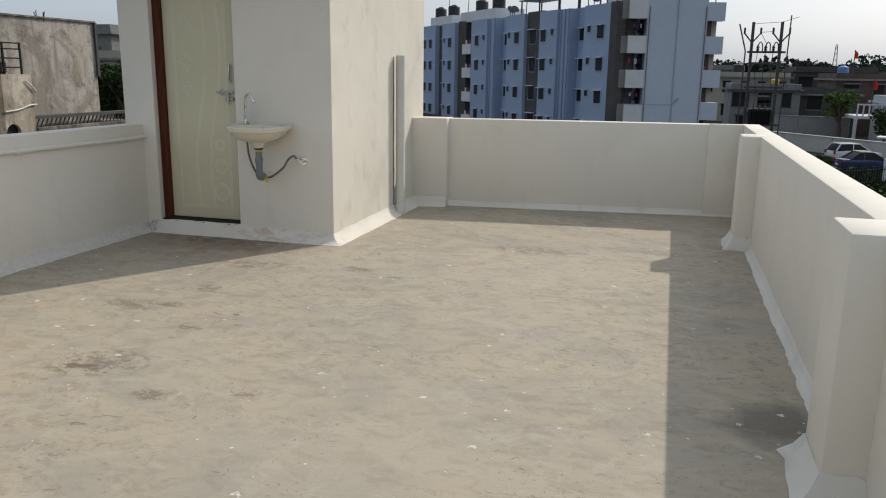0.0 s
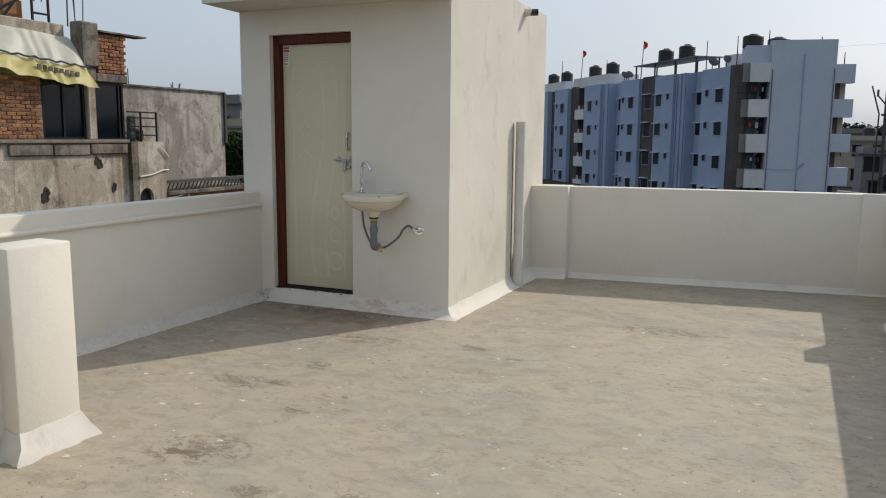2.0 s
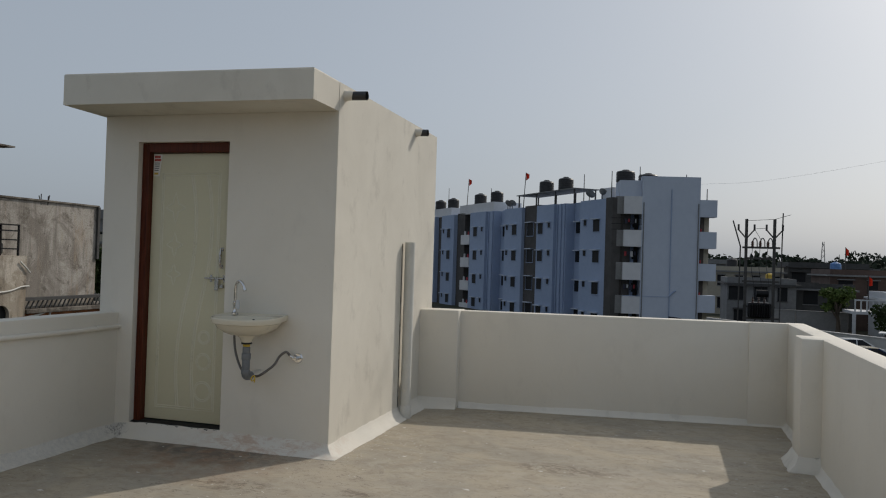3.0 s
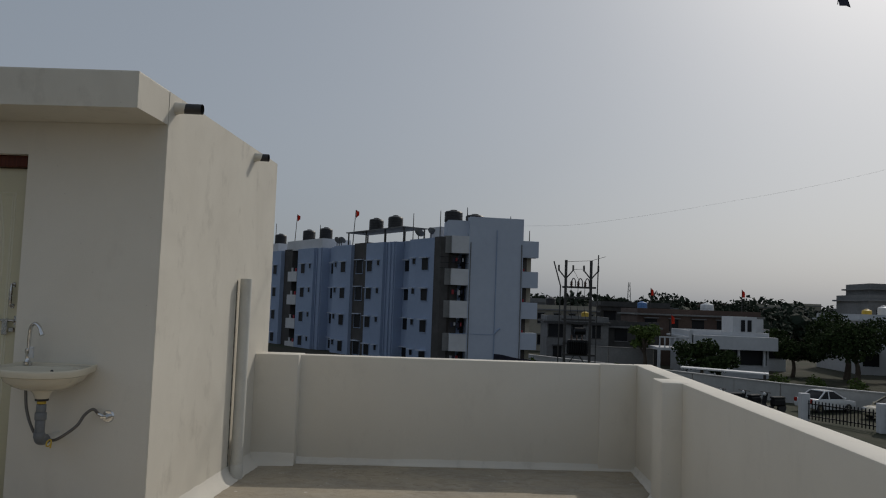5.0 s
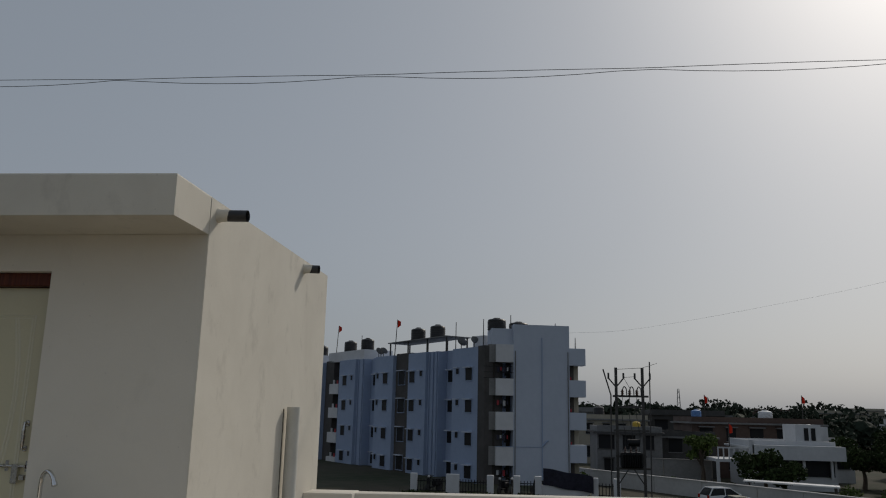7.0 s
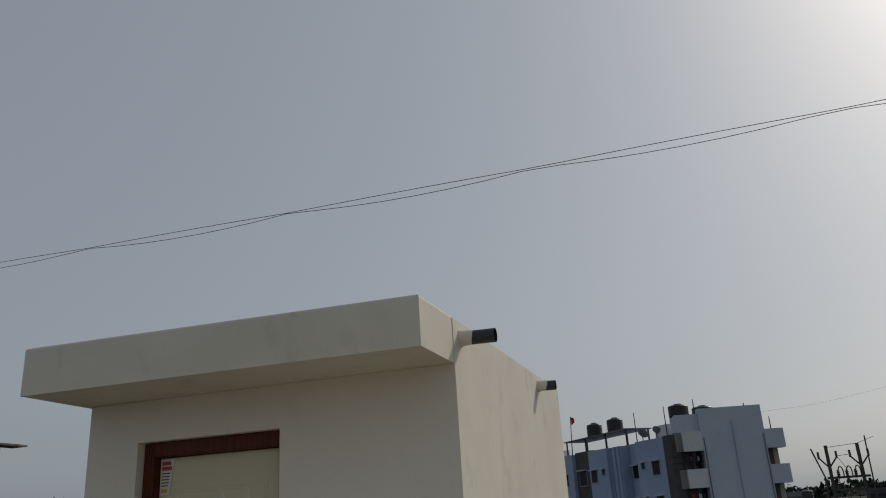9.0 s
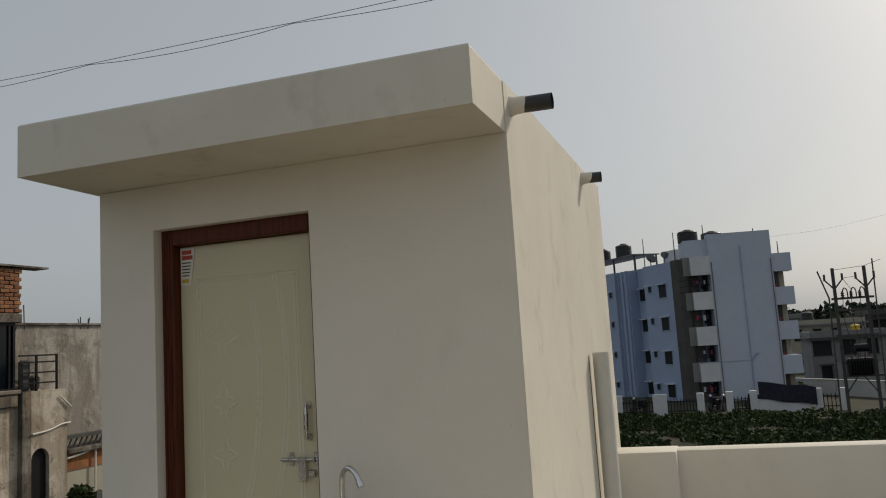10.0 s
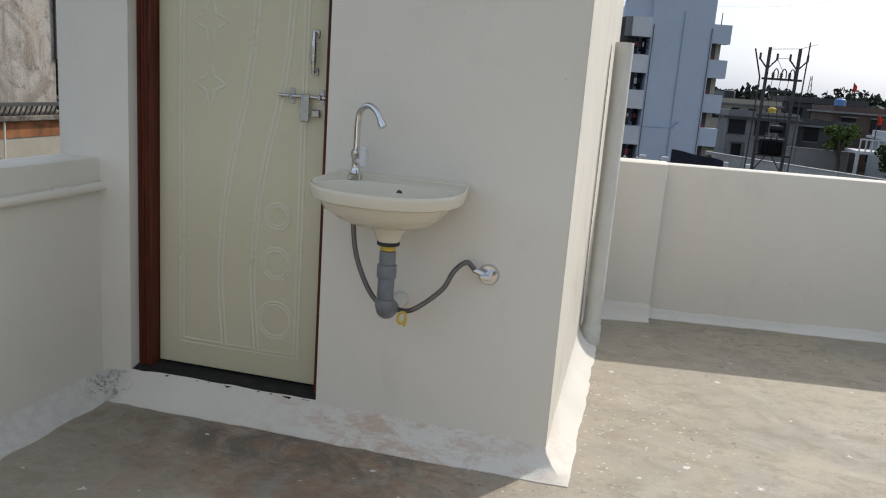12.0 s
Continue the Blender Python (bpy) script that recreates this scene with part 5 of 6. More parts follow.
def water_tank(x, y, z, r, h, mat, label, group=""):
    t = thing("water_tank", (x, y, z), label, "water tank", group)
    bm = bmesh.new()
    prof = [(r * 0.96, 0.0)]
    for k in range(5):
        a = h * (0.05 + 0.14 * k)
        prof += [(r, a), (r, a + h * 0.09), (r * 0.965, a + h * 0.105), (r * 0.965, a + h * 0.125)]
    prof += [(r, h * 0.77), (r * 0.9, h * 0.86), (r * 0.4, h * 0.94), (r * 0.36, h * 0.945)]
    lathe(bm, prof, (x, y, z), 18)
    part("body", bm, mat, t, "", True)
    bm = bmesh.new()
    lathe(bm, [(r * 0.36, h * 0.93), (r * 0.37, h * 0.985), (r * 0.3, h)], (x, y, z), 14)
    part("lid", bm, mat, t, "", True)
    return t


west_tank = water_tank(NX - 0.65, 3.62, 3.325, 0.46, 0.95, "tank_white", "white plastic roof water tank on a steel frame")

shrub = tree(NX + 0.6, 8.62, 4.0, 0.55, "leaf", 1500, 0.07, 18, BASE, "leafy shrub growing beside the arched doorway")
near_things = set(scene.objects)

# ---- apartment block ----
apt = thing("apartment_building", (-2.0, 54.0, GROUND), "pale blue five-storey apartment block with dark bays and balconies", "apartment building")
SIDE = Matrix(((-0.624, -0.781, 0, -2.0), (0.781, -0.624, 0, 54.0), (0, 0, 1, 0), (0, 0, 0, 1)))
GABLE = Matrix(((0.974, 0.225, 0, 0.0), (0.225, -0.974, 0, 54.0), (0, 0, 1, 0), (0, 0, 0, 1)))
ROOF = 6.2


def apt_part(name, boxes, m, mat, label="", parent=None, bevel=0.0):
    bm = bmesh.new()
    for b in boxes:
        box(bm, *b, bevel)
    bmesh.ops.transform(bm, matrix=m, verts=bm.verts)
    return part(name, bm, mat, parent or apt, label)


bm = bmesh.new()
at = lambda m, u, v: (m @ Vector((u, v, 0))).xy
prism(bm, [at(SIDE, 0.1, -1.5), at(GABLE, 0.32, -1.4), at(GABLE, 0.32, -0.02), at(GABLE, 4.5, -0.02), at(GABLE, 4.5, -6), (-21.0, 88.0), at(SIDE, 44.0, -1.5)], GROUND, ROOF - 0.05)
part("body", bm, "apt_blue", apt, "pale blue painted wall")
for u0, u1, v, mat, lab in ((0.55, 4.0, 0.0, "apt_blue", ""), (4.03, 6.55, -1.1, "apt_blue", ""), (6.58, 8.05, -0.3, "apt_blue", ""), (8.08, 10.95, 0.0, "apt_blue", ""), (10.98, 13.62, -0.3, "apt_grey", "dark grey painted bay"),
                            (13.65, 17.0, 0.0, "apt_blue", ""), (17.03, 19.9, -1.1, "apt_blue", ""), (19.93, 21.2, -0.3, "apt_blue", ""), (21.23, 24.85, 0.0, "apt_blue", ""), (27.03, 28.97, -0.4, "apt_grey", "dark grey painted bay"),
                            (29.0, 32.5, 0.0, "apt_blue", ""), (32.53, 34.5, -0.5, "apt_grey", "dark grey painted bay"), (34.53, 39.0, 0.0, "apt_blue", ""), (39.03, 44.0, -0.9, "apt_blue", "")):
    apt_part("bay", [(u0, u1, -1.7, v, GROUND, ROOF + (0.0 if mat == "apt_blue" else 0.12))], SIDE, mat, lab)
apt_part("bay", [(-0.35, 0.52, -1.6, 0.02, GROUND, ROOF + 0.05)], SIDE, "apt_grey", "dark grey painted corner bay")
ROWS = (4.2, 1.85, -0.55, -2.9)


def apt_window(m, u, z, w, h, v):
    w, h = w * 0.88, h * 0.82
    win = apt_part("window", [(u - w / 2 - 0.02, u - w / 2, v, v + 0.04, z - h / 2, z + h / 2), (u + w / 2, u + w / 2 + 0.02, v, v + 0.04, z - h / 2, z + h / 2),
                              (u - w / 2 - 0.05, u + w / 2 + 0.05, v, v + 0.06, z - h / 2 - 0.05, z - h / 2)], m, "apt_blue", "plain window with a small sunshade")
    apt_part("pane", [(u - w / 2, u + w / 2, v, v + 0.02, z - h / 2, z + h / 2)], m, "glass_small", "dark window pane", win)
    apt_part("sunshade", [(u - w / 2 - 0.06, u + w / 2 + 0.06, v, v + 0.30, z + h / 2 + 0.02, z + h / 2 + 0.10)], m, "apt_pale", "", win)


for z in ROWS:
    for u, w, h, v in ((1.72, 1.0, 1.1, 0.0), (3.28, 0.45, 0.5, 0.0), (5.9, 0.95, 1.1, -1.1), (8.8, 0.45, 0.5, 0.0), (10.25, 1.0, 1.1, 0.0), (12.55, 1.3, 1.4, -0.3), (15.03, 1.0, 1.1, 0.0), (16.5, 0.45, 0.5, 0.0),
                       (19.1, 0.9, 1.2, -1.1), (21.95, 0.45, 0.5, 0.0), (23.5, 1.0, 1.1, 0.0), (30.4, 1.0, 1.1, 0.0), (31.9, 0.45, 0.5, 0.0), (36.0, 1.0, 1.1, 0.0), (37.8, 1.0, 1.1, 0.0), (41.0, 1.0, 1.1, -0.9)):
        apt_window(SIDE, u, z + (0.25 if w < 0.5 else 0.0), w, h, v)
    # recessed balconies far along the side
    b = apt_part("balcony", [(24.88, 27.0, -1.0, 0.05, z - 1.25, z - 0.25)], SIDE, "apt_white", "white balcony front with laundry")
    # back of the balcony, its shade painted as a dark wall
    apt_part("recess", [(24.88, 27.0, -1.6, -1.02, z - 0.25, z + 1.15)], SIDE, "apt_room", "balcony interior, its shade painted dark", b)
    apt_part("laundry", [(25.2, 25.5, -0.1, -0.06, z - 0.25, z + 0.1)], SIDE, "cloth_red", "", b)
    apt_part("laundry", [(26.0, 26.4, -0.1, -0.06, z - 0.25, z + 0.15)], SIDE, "cloth_pale", "", b)
# pipes down the side
for u in (6.75, 7.3, 7.9, 20.1, 21.0):
    bm = bmesh.new()
    cyl(bm, (u, -0.22, GROUND), (u, -0.22, ROOF), 0.06, n=6)
    bmesh.ops.transform(bm, matrix=SIDE, verts=bm.verts)
    part("drainpipe", bm, "apt_blue", apt, "", True)
# gable front, its brighter light put into the paler blue
apt_part("gable", [(0.3, 4.5, -0.8, 0.0, GROUND, 7.85), (-1.28, 0.3, -0.8, -0.35, 6.0, 7.55), (-1.28, 0.3, -2.2, -0.81, ROOF - 0.1, 7.5)], GABLE, "apt_pale", "tall pale blue gable wall")
for u, v, mat in ((0.42, 0.05, "house_grey"), (2.42, 0.05, "apt_blue"), (4.38, 0.05, "house_grey")):
    bm = bmesh.new()
    cyl(bm, (u, v, GROUND), (u, v, 6.9 if mat == "apt_blue" else 5.9), 0.035, n=8)
    if mat == "apt_blue":
        tube(bm, [(u, v, -0.9), (u + 0.3, v + 0.02, -0.55), (u + 0.45, v + 0.02, -0.5)], 0.07, 6)
    bmesh.ops.transform(bm, matrix=GABLE, verts=bm.verts)
    part("drainpipe", bm, mat, apt, "", True)
apt_part("string_course", [(-1.0, 2.4, 0.0, 0.03, -0.98, -0.94)], GABLE, "apt_blue")
for k, (zt, zb) in enumerate(((6.35, 5.05), (3.87, 2.65), (1.48, 0.2), (-0.95, -2.27))):
    b = apt_part("balcony", [(-1.0, 0.3, -0.12, 0.0, zb, zt), (-1.0, -0.88, -1.3, -0.12, zb, zt), (-1.0, 0.3, -1.35, -0.12, zb, zb + 0.12)], GABLE, "apt_white", "white balcony parapet, dim room behind")
    apt_part("side_parapet", [(-1.55, -1.0, -0.45, -0.3, zb, zt)], GABLE, "boundary_grey", "grey painted side parapet", b)
    # near-black sheets painted as the shade inside the balconies
    apt_part("side_recess", [(-1.52, -1.0, -0.5, -0.44, zb - 1.15, zb - 0.002)], GABLE, "hole_dark", "balcony interior, its shade painted dark", b)
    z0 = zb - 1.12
    apt_part("recess", [(-2.0, 0.3, -1.38, -1.33, z0 - 0.15, zb)], GABLE, "hole_dark", "balcony interior, its shade painted dark", b)
    apt_part("doorway", [(-1.15, -0.55, -1.32, -1.30, z0 - 0.1, zb - 0.15), (-0.35, 0.2, -1.32, -1.30, z0 + 0.2, zb - 0.25)], GABLE, "glass_small", "", b)
    for j, (u, w, drop) in enumerate(((-0.85, 0.16, 0.34), (-0.62, 0.12, 0.24), (-0.40, 0.18, 0.40), (-0.12, 0.10, 0.28))):
        apt_part("laundry", [(u, u + w, -0.4, -0.37, zb - 0.35 - drop, zb - 0.35)], GABLE, ("cloth_dark", "cloth_red", "cloth_dark", "cloth_pale")[(j + k) % 4], "", b)
    for dz in (0.0, 0.14, 0.28):
        if k == 1:
            apt_part("grille_bar", [(-1.9, 0.3, -0.06, -0.03, zt + dz * 3, zt + dz * 3 + 0.03)], GABLE, "metal_black", "", b)
for zt, zb in ((6.2, 4.95), (3.87, 2.65), (1.54, 0.29), (-0.76, -2.02)):
    b = apt_part("balcony", [(4.5, 5.72, -0.9, 0.02, zb, zt)], GABLE, "apt_pale", "pale blue end balcony")
    # dark block in place of the end balcony's shade
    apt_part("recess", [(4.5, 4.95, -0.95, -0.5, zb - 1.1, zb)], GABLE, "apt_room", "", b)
    apt_part("laundry", [(4.62, 4.72, -0.35, -0.31, zb - 1.08, zb - 0.85)], GABLE, "cloth_red", "", b)
    apt_part("back_wall", [(4.96, 5.4, -0.95, -0.88, zb - 1.1, zb)], GABLE, "house_cream", "", b)
apt_part("roof_rim", [(0.0, 44.0, -1.6, -1.45, ROOF, ROOF + 0.12)], SIDE, "apt_blue")
apt_part("stair_tower", [(20.3, 28.5, -3.5, -0.4, ROOF - 0.04, ROOF + 0.95)], SIDE, "apt_white", "white roof hut")
apt_part("stair_tower", [(1.5, 3.0, -3.0, -1.2, ROOF, ROOF + 1.0)], SIDE, "apt_white", "white roof hut")


def roof_tank(u, v, z, m=SIDE, r=0.62, h=1.35):
    p = m @ Vector((u, v, z))
    water_tank(p.x, p.y, p.z, r, h, "tank_black", "black plastic water tank on the apartment roof", "roof water tanks")


for u, z in ((35.6, ROOF + 0.9), (31.9, ROOF + 0.9), (24.8, ROOF + 0.95), (21.0, ROOF + 0.95), (11.3, 7.40), (8.1, 7.40)):
    roof_tank(u, -1.1, z, SIDE, 0.64, 1.15)
apt_part("stair_tower", [(30.8, 37.0, -3.5, -0.4, ROOF - 0.04, ROOF + 0.9)], SIDE, "apt_white", "white roof hut")
roof_tank(-0.7, -1.5, 7.5, GABLE, 0.7, 0.95)
roof_tank(1.3, -3.0, 7.45, GABLE, 0.75, 0.95)
deck = thing("tank_platform", SIDE @ Vector((8, -2, ROOF)), "flat steel platform carrying roof water tanks", "platform")
apt_part("deck", [(5.4, 15.2, -2.6, -0.2, 7.32, 7.40)], SIDE, "house_grey", "", deck)
for u in (5.6, 8.6, 11.8, 15.0):
    for v in (-2.4, -0.4):
        apt_part("post", [(u - 0.05, u + 0.05, v - 0.05, v + 0.05, ROOF - 0.06, 7.319)], SIDE, "pole_metal", "", deck)
for m, u, v, z, h, flag in ((SIDE, 28.1, -1.0, ROOF, 3.9, True), (SIDE, 15.3, -1.0, ROOF, 3.4, True), (SIDE, 32.8, -0.9, ROOF, 3.2, False), (SIDE, 5.15, -1.0, ROOF, 2.3, False), (SIDE, 21.9, -0.9, ROOF, 2.4, False),
                            (GABLE, 0.2, -0.6, 7.8, 0.8, False), (GABLE, 3.6, -0.6, 7.8, 0.3, False), (GABLE, 5.1, -0.5, 6.15, 0.9, False), (SIDE, 0.6, -0.5, ROOF, 2.1, False), (SIDE, 17.0, -0.5, ROOF, 0.9, False)):
    p = m @ Vector((u, v, z))
    mast = thing("flag_pole" if flag else "antenna_mast", p, "thin roof pole with a small orange-red flag" if flag else "thin bare roof mast", "flag" if flag else "mast")
    bm = bmesh.new()
    cyl(bm, p, (p.x + 0.05 * h * flag, p.y, p.z + h), 0.045, 0.03, 6)
    part("pole", bm, "pole_metal", mast)
    if flag:
        bm = bmesh.new()
        g = [[bm.verts.new((p.x + 0.05 * h + 0.02 + 0.30 * i / 4, p.y + 0.08 * math.sin(i * 1.6), p.z + h - 0.04 - 0.72 * j / 3 + 0.36 * (i / 4) * (j / 3 - 0.4))) for i in range(5)] for j in range(4)]
        for j in range(3):
            for i in range(4):
                bm.faces.new((g[j][i], g[j][i + 1], g[j + 1][i + 1], g[j + 1][i]))
        bmesh.ops.solidify(bm, geom=list(bm.faces), thickness=0.01)
        part("flag", bm, "flag", mast, "small orange-red cloth flag", True)
for u, sz in ((4.35, 0.42), (2.55, 0.36), (18.4, 0.4), (17.5, 0.36)):
    p = SIDE @ Vector((u, -1.0, ROOF - 0.05))
    dish = thing("satellite_dish", p, "grey satellite dish on a short post", "satellite dish", "satellite dishes")
    bm = bmesh.new()
    cyl(bm, p, p + Vector((0, 0, 0.55)), 0.04, n=6)
    part("post", bm, "pole_metal", dish)
    bm = bmesh.new()
    lathe(bm, [(0.02, 0.0), (sz * 0.5, 0.04), (sz, 0.16), (sz * 0.97, 0.17), (sz * 0.5, 0.06), (0.03, 0.02)], (0, 0, 0), 16)
    bmesh.ops.transform(bm, matrix=Matrix.Translation(p + Vector((0, 0, 0.65))) @ pose(0, 0, 0, 50, 0, 150), verts=bm.verts)
    part("reflector", bm, "house_grey", dish, "", True)


# ---- houses, walls and yards beyond the terrace ----
def house(x0, x1, y0, y1, top, mat, label, cols=3, floors=1, base=GROUND, trim="house_grey", name="house", turn=0.0):
    """A flat-roofed house: walls, roof slab with a rim, windows with panes and sunshades on its south and west faces."""
    cx, cy = (x0 + x1) / 2, (y0 + y1) / 2
    h = thing(name, (0, 0, 0), label, "house")
    bm = bmesh.new()
    box(bm, x0, x1, y0, y1, base, top - 0.25)
    part("wall", bm, mat, h)
    bm = bmesh.new()
    box(bm, x0 - 0.3, x1 + 0.3, y0 - 0.3, y1 + 0.3, top - 0.249, top - 0.1)
    part("roof", bm, trim, h)
    bm = bmesh.new()
    for a in ((x0, x1, y0, y0 + 0.15), (x0, x1, y1 - 0.15, y1), (x0, x0 + 0.15, y0 + 0.151, y1 - 0.151), (x1 - 0.15, x1, y0 + 0.151, y1 - 0.151)):
        box(bm, *a, top - 0.099, top + 0.35)
    part("roof_rim", bm, mat, h)
    fh = (top - base) / floors
    rng = random.Random(int(x0 * 7 + y0 * 13))
    for f_ in range(floors):
        for c in range(cols):
            u = x0 + (x1 - x0) * (c + 0.5) / cols + rng.uniform(-0.15, 0.15)
            w = rng.choice((0.8, 1.1, 1.4)) * min(1.0, (x1 - x0) / cols / 1.9)
            z = base + fh * (f_ + 0.52)
            bm = bmesh.new()
            box(bm, u - w / 2, u + w / 2, y0 - 0.03, y0 - 0.004, z - 0.55, z + 0.55)
            win = part("window", bm, "glass_small", h)
            bm = bmesh.new()
            box(bm, u - w / 2 - 0.06, u + w / 2 + 0.06, y0 - 0.05, y0 - 0.002, z - 0.62, z - 0.551)
            part("sill", bm, trim, win)
            bm = bmesh.new()
            box(bm, u - w / 2 - 0.1, u + w / 2 + 0.1, y0 - 0.45, y0 - 0.002, z + 0.6, z + 0.68)
            part("sunshade", bm, trim, win)
    if turn:
        h.matrix_basis = Matrix.Translation((cx, cy, 0)) @ pose(0, 0, 0, 0, 0, turn) @ Matrix.Translation((-cx, -cy, 0))
    return h


def wall_run(pts, h, mat, label, thick=0.2):
    """A boundary wall along plan points, with a coping and panel joints."""
    w = thing("boundary_wall", (*pts[0], GROUND), label, "boundary wall")
    for a, b in zip(pts, pts[1:]):
        n = max(1, round(math.dist(a, b) / 3.5))
        for k in range(n):
            p = Vector((a[0] + (b[0] - a[0]) * k / n, a[1] + (b[1] - a[1]) * k / n, GROUND + h / 2))
            q = Vector((a[0] + (b[0] - a[0]) * (k + 0.985) / n, a[1] + (b[1] - a[1]) * (k + 0.985) / n, GROUND + h / 2))
            bm = bmesh.new()
            bar(bm, p, q, thick, h)
            part("panel", bm, mat, w)
        bm = bmesh.new()
        bar(bm, (*a, GROUND + h + 0.03), (*b, GROUND + h + 0.03), thick + 0.1, 0.06)
        part("coping", bm, mat, w)
    return w


wall_run([(5.2, 58.6), (9.9, 52.3), (14.9, 45.9), (18.5, 41.0), (22.4, 37.4), (40.0, 24.0)], 1.0, "boundary", "long pale weathered boundary wall round a parking yard")
wall_run([(8.5, 63), (15.6, 61)], 1.7, "boundary_grey", "grey block yard wall")

# white house with an open first floor
wh = house(17.6, 23.4, 57.0, 64.0, -0.5, "house_white", "white modern two-level house with a long balcony", 3, 1, trim="house_white", name="white_house")
# dark board on the white wall stands in for the porch's shade
for a, mat, nm in (((17.4, 23.8, 56.2, 57.0, -1.45, -0.45), "house_white", "balcony_front"), ((14.9, 17.3, 56.4, 60.0, -1.7, -1.5), "house_white", "porch_roof"), ((17.2, 17.5, 56.2, 56.5, GROUND, -0.1), "house_white", "pier"),
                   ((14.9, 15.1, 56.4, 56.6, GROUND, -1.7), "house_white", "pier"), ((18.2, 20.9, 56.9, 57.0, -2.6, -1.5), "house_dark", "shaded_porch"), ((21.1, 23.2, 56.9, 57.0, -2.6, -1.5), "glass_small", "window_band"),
                   ((21.0, 22.8, 58.0, 61.0, -0.2, 1.05), "house_white", "roof_room"), ((21.6, 21.9, 57.95, 58.0, -0.1, 0.8), "glass_small", "pane"), ((22.1, 22.4, 57.95, 58.0, -0.1, 0.8), "glass_small", "pane"),
                   ((23.0, 24.0, 60.0, 61.5, -0.2, 0.9), "house_white", "roof_room")):
    bm = bmesh.new()
    box(bm, *a)
    part(nm, bm, mat, wh)
for x in (19.3, 21.0, 22.9):
    bm = bmesh.new()
    box(bm, x - 0.08, x + 0.08, 56.5, 56.7, -2.7, -1.45)
    part("column", bm, "house_white", wh)
for k in range(6):
    bm = bmesh.new()
    box(bm, 15.0 + 0.38 * k, 15.08 + 0.38 * k, 56.4, 56.5, -1.5, -0.75)
    part("baluster", bm, "house_white", wh)
bm = bmesh.new()
box(bm, 15.0, 17.2, 56.4, 56.5, -0.75, -0.65)
part("handrail", bm, "house_white", wh)

house(15.5, 26.5, 68, 77, 1.15, "house_brown", "brown unfinished house with a grey roof rim", 5, 2, trim="house_grey")
house(7.0, 12.3, 64, 72, 0.2, "house_grey", "weathered grey concrete house", 3, 2, trim="house_dark")
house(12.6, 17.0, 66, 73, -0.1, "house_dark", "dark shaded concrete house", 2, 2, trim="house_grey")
house(5.0, 14.0, 84, 92, 1.2, "house_cream", "faded cream house with a flat roof", 5, 2, trim="house_grey")
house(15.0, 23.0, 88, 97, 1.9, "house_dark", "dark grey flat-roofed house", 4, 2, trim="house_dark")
house(2.0, 11.0, 108, 118, 2.2, "house_grey", "grey flat-roofed house far off", 5, 2)
house(24.2, 28.0, 66, 73, -0.4, "house_white", "low white house with an outside stair", 2, 1, trim="house_grey")
house(34.3, 40.5, 66, 75, 1.3, "house_white", "pale two-storey house with an open terrace", 3, 2, trim="house_white")
house(37.5, 43.0, 71, 78, 3.2, "house_grey", "grey upper storey house", 3, 2)
house(38.0, 40.4, 72, 77, 4.3, "house_grey", "grey roof room above the grey house", 1, 2)
house(38.5, 50.0, 52, 64, 0.8, "house_cream", "faded cream two-storey house", 4, 2)
house(-36, -29, 36, 46, 1.8, "house_cream", "cream and pink house far off beyond the trees", 3, 2)
house(-34, -31.4, 37, 41, 3.4, "house_grey", "blue grey roof room", 1, 2)
house(-60, -42, 60, 80, 2.0, "house_grey", "grey house far off", 4, 2)
rng = random.Random(21)
for k in range(34):
    d = rng.uniform(125, 330)
    a = radians(rng.uniform(-4, 40))
    x, y = d * math.sin(a), d * math.cos(a)
    w = rng.uniform(6, 14)
    house(x, x + w, y, y + 8, rng.uniform(0.5, 3.6) + d * 0.006, rng.choice(("house_white", "house_cream", "house_grey", "house_brown", "house_grey")),
          rng.choice(("pale flat-roofed house far off", "small distant town house")), 3, 2, trim="house_grey", name="distant_house")

for x, y, z, r, h_, mat, lab in ((16.2, 69.5, 1.2, 0.45, 0.95, "tank_blue", "blue plastic water tank on a roof"), (35.6, 67.5, 1.2, 0.42, 0.95, "yellow", "yellow plastic water tank on a roof"), (37.3, 68.0, 1.2, 0.5, 1.3, "tank_white", "white plastic water tank on a roof"),
                                (38.5, 68.0, 1.2, 0.5, 1.3, "tank_white", "white plastic water tank on a roof"), (24.9, 67.0, -0.055, 0.5, 1.1, "tank_white", "white plastic water tank on a low roof"), (22.0, 69.0, 1.2, 0.6, 1.0, "tank_white", "white plastic water tank on a roof"),
                                (10.5, 66.0, 0.3, 0.34, 0.7, "yellow", "yellow plastic water tank on a roof"), (9.0, 86.0, 1.3, 0.6, 1.2, "tank_black", "black plastic water tank on a far roof")):
    water_tank(x, y, z, r, h_, mat, lab)
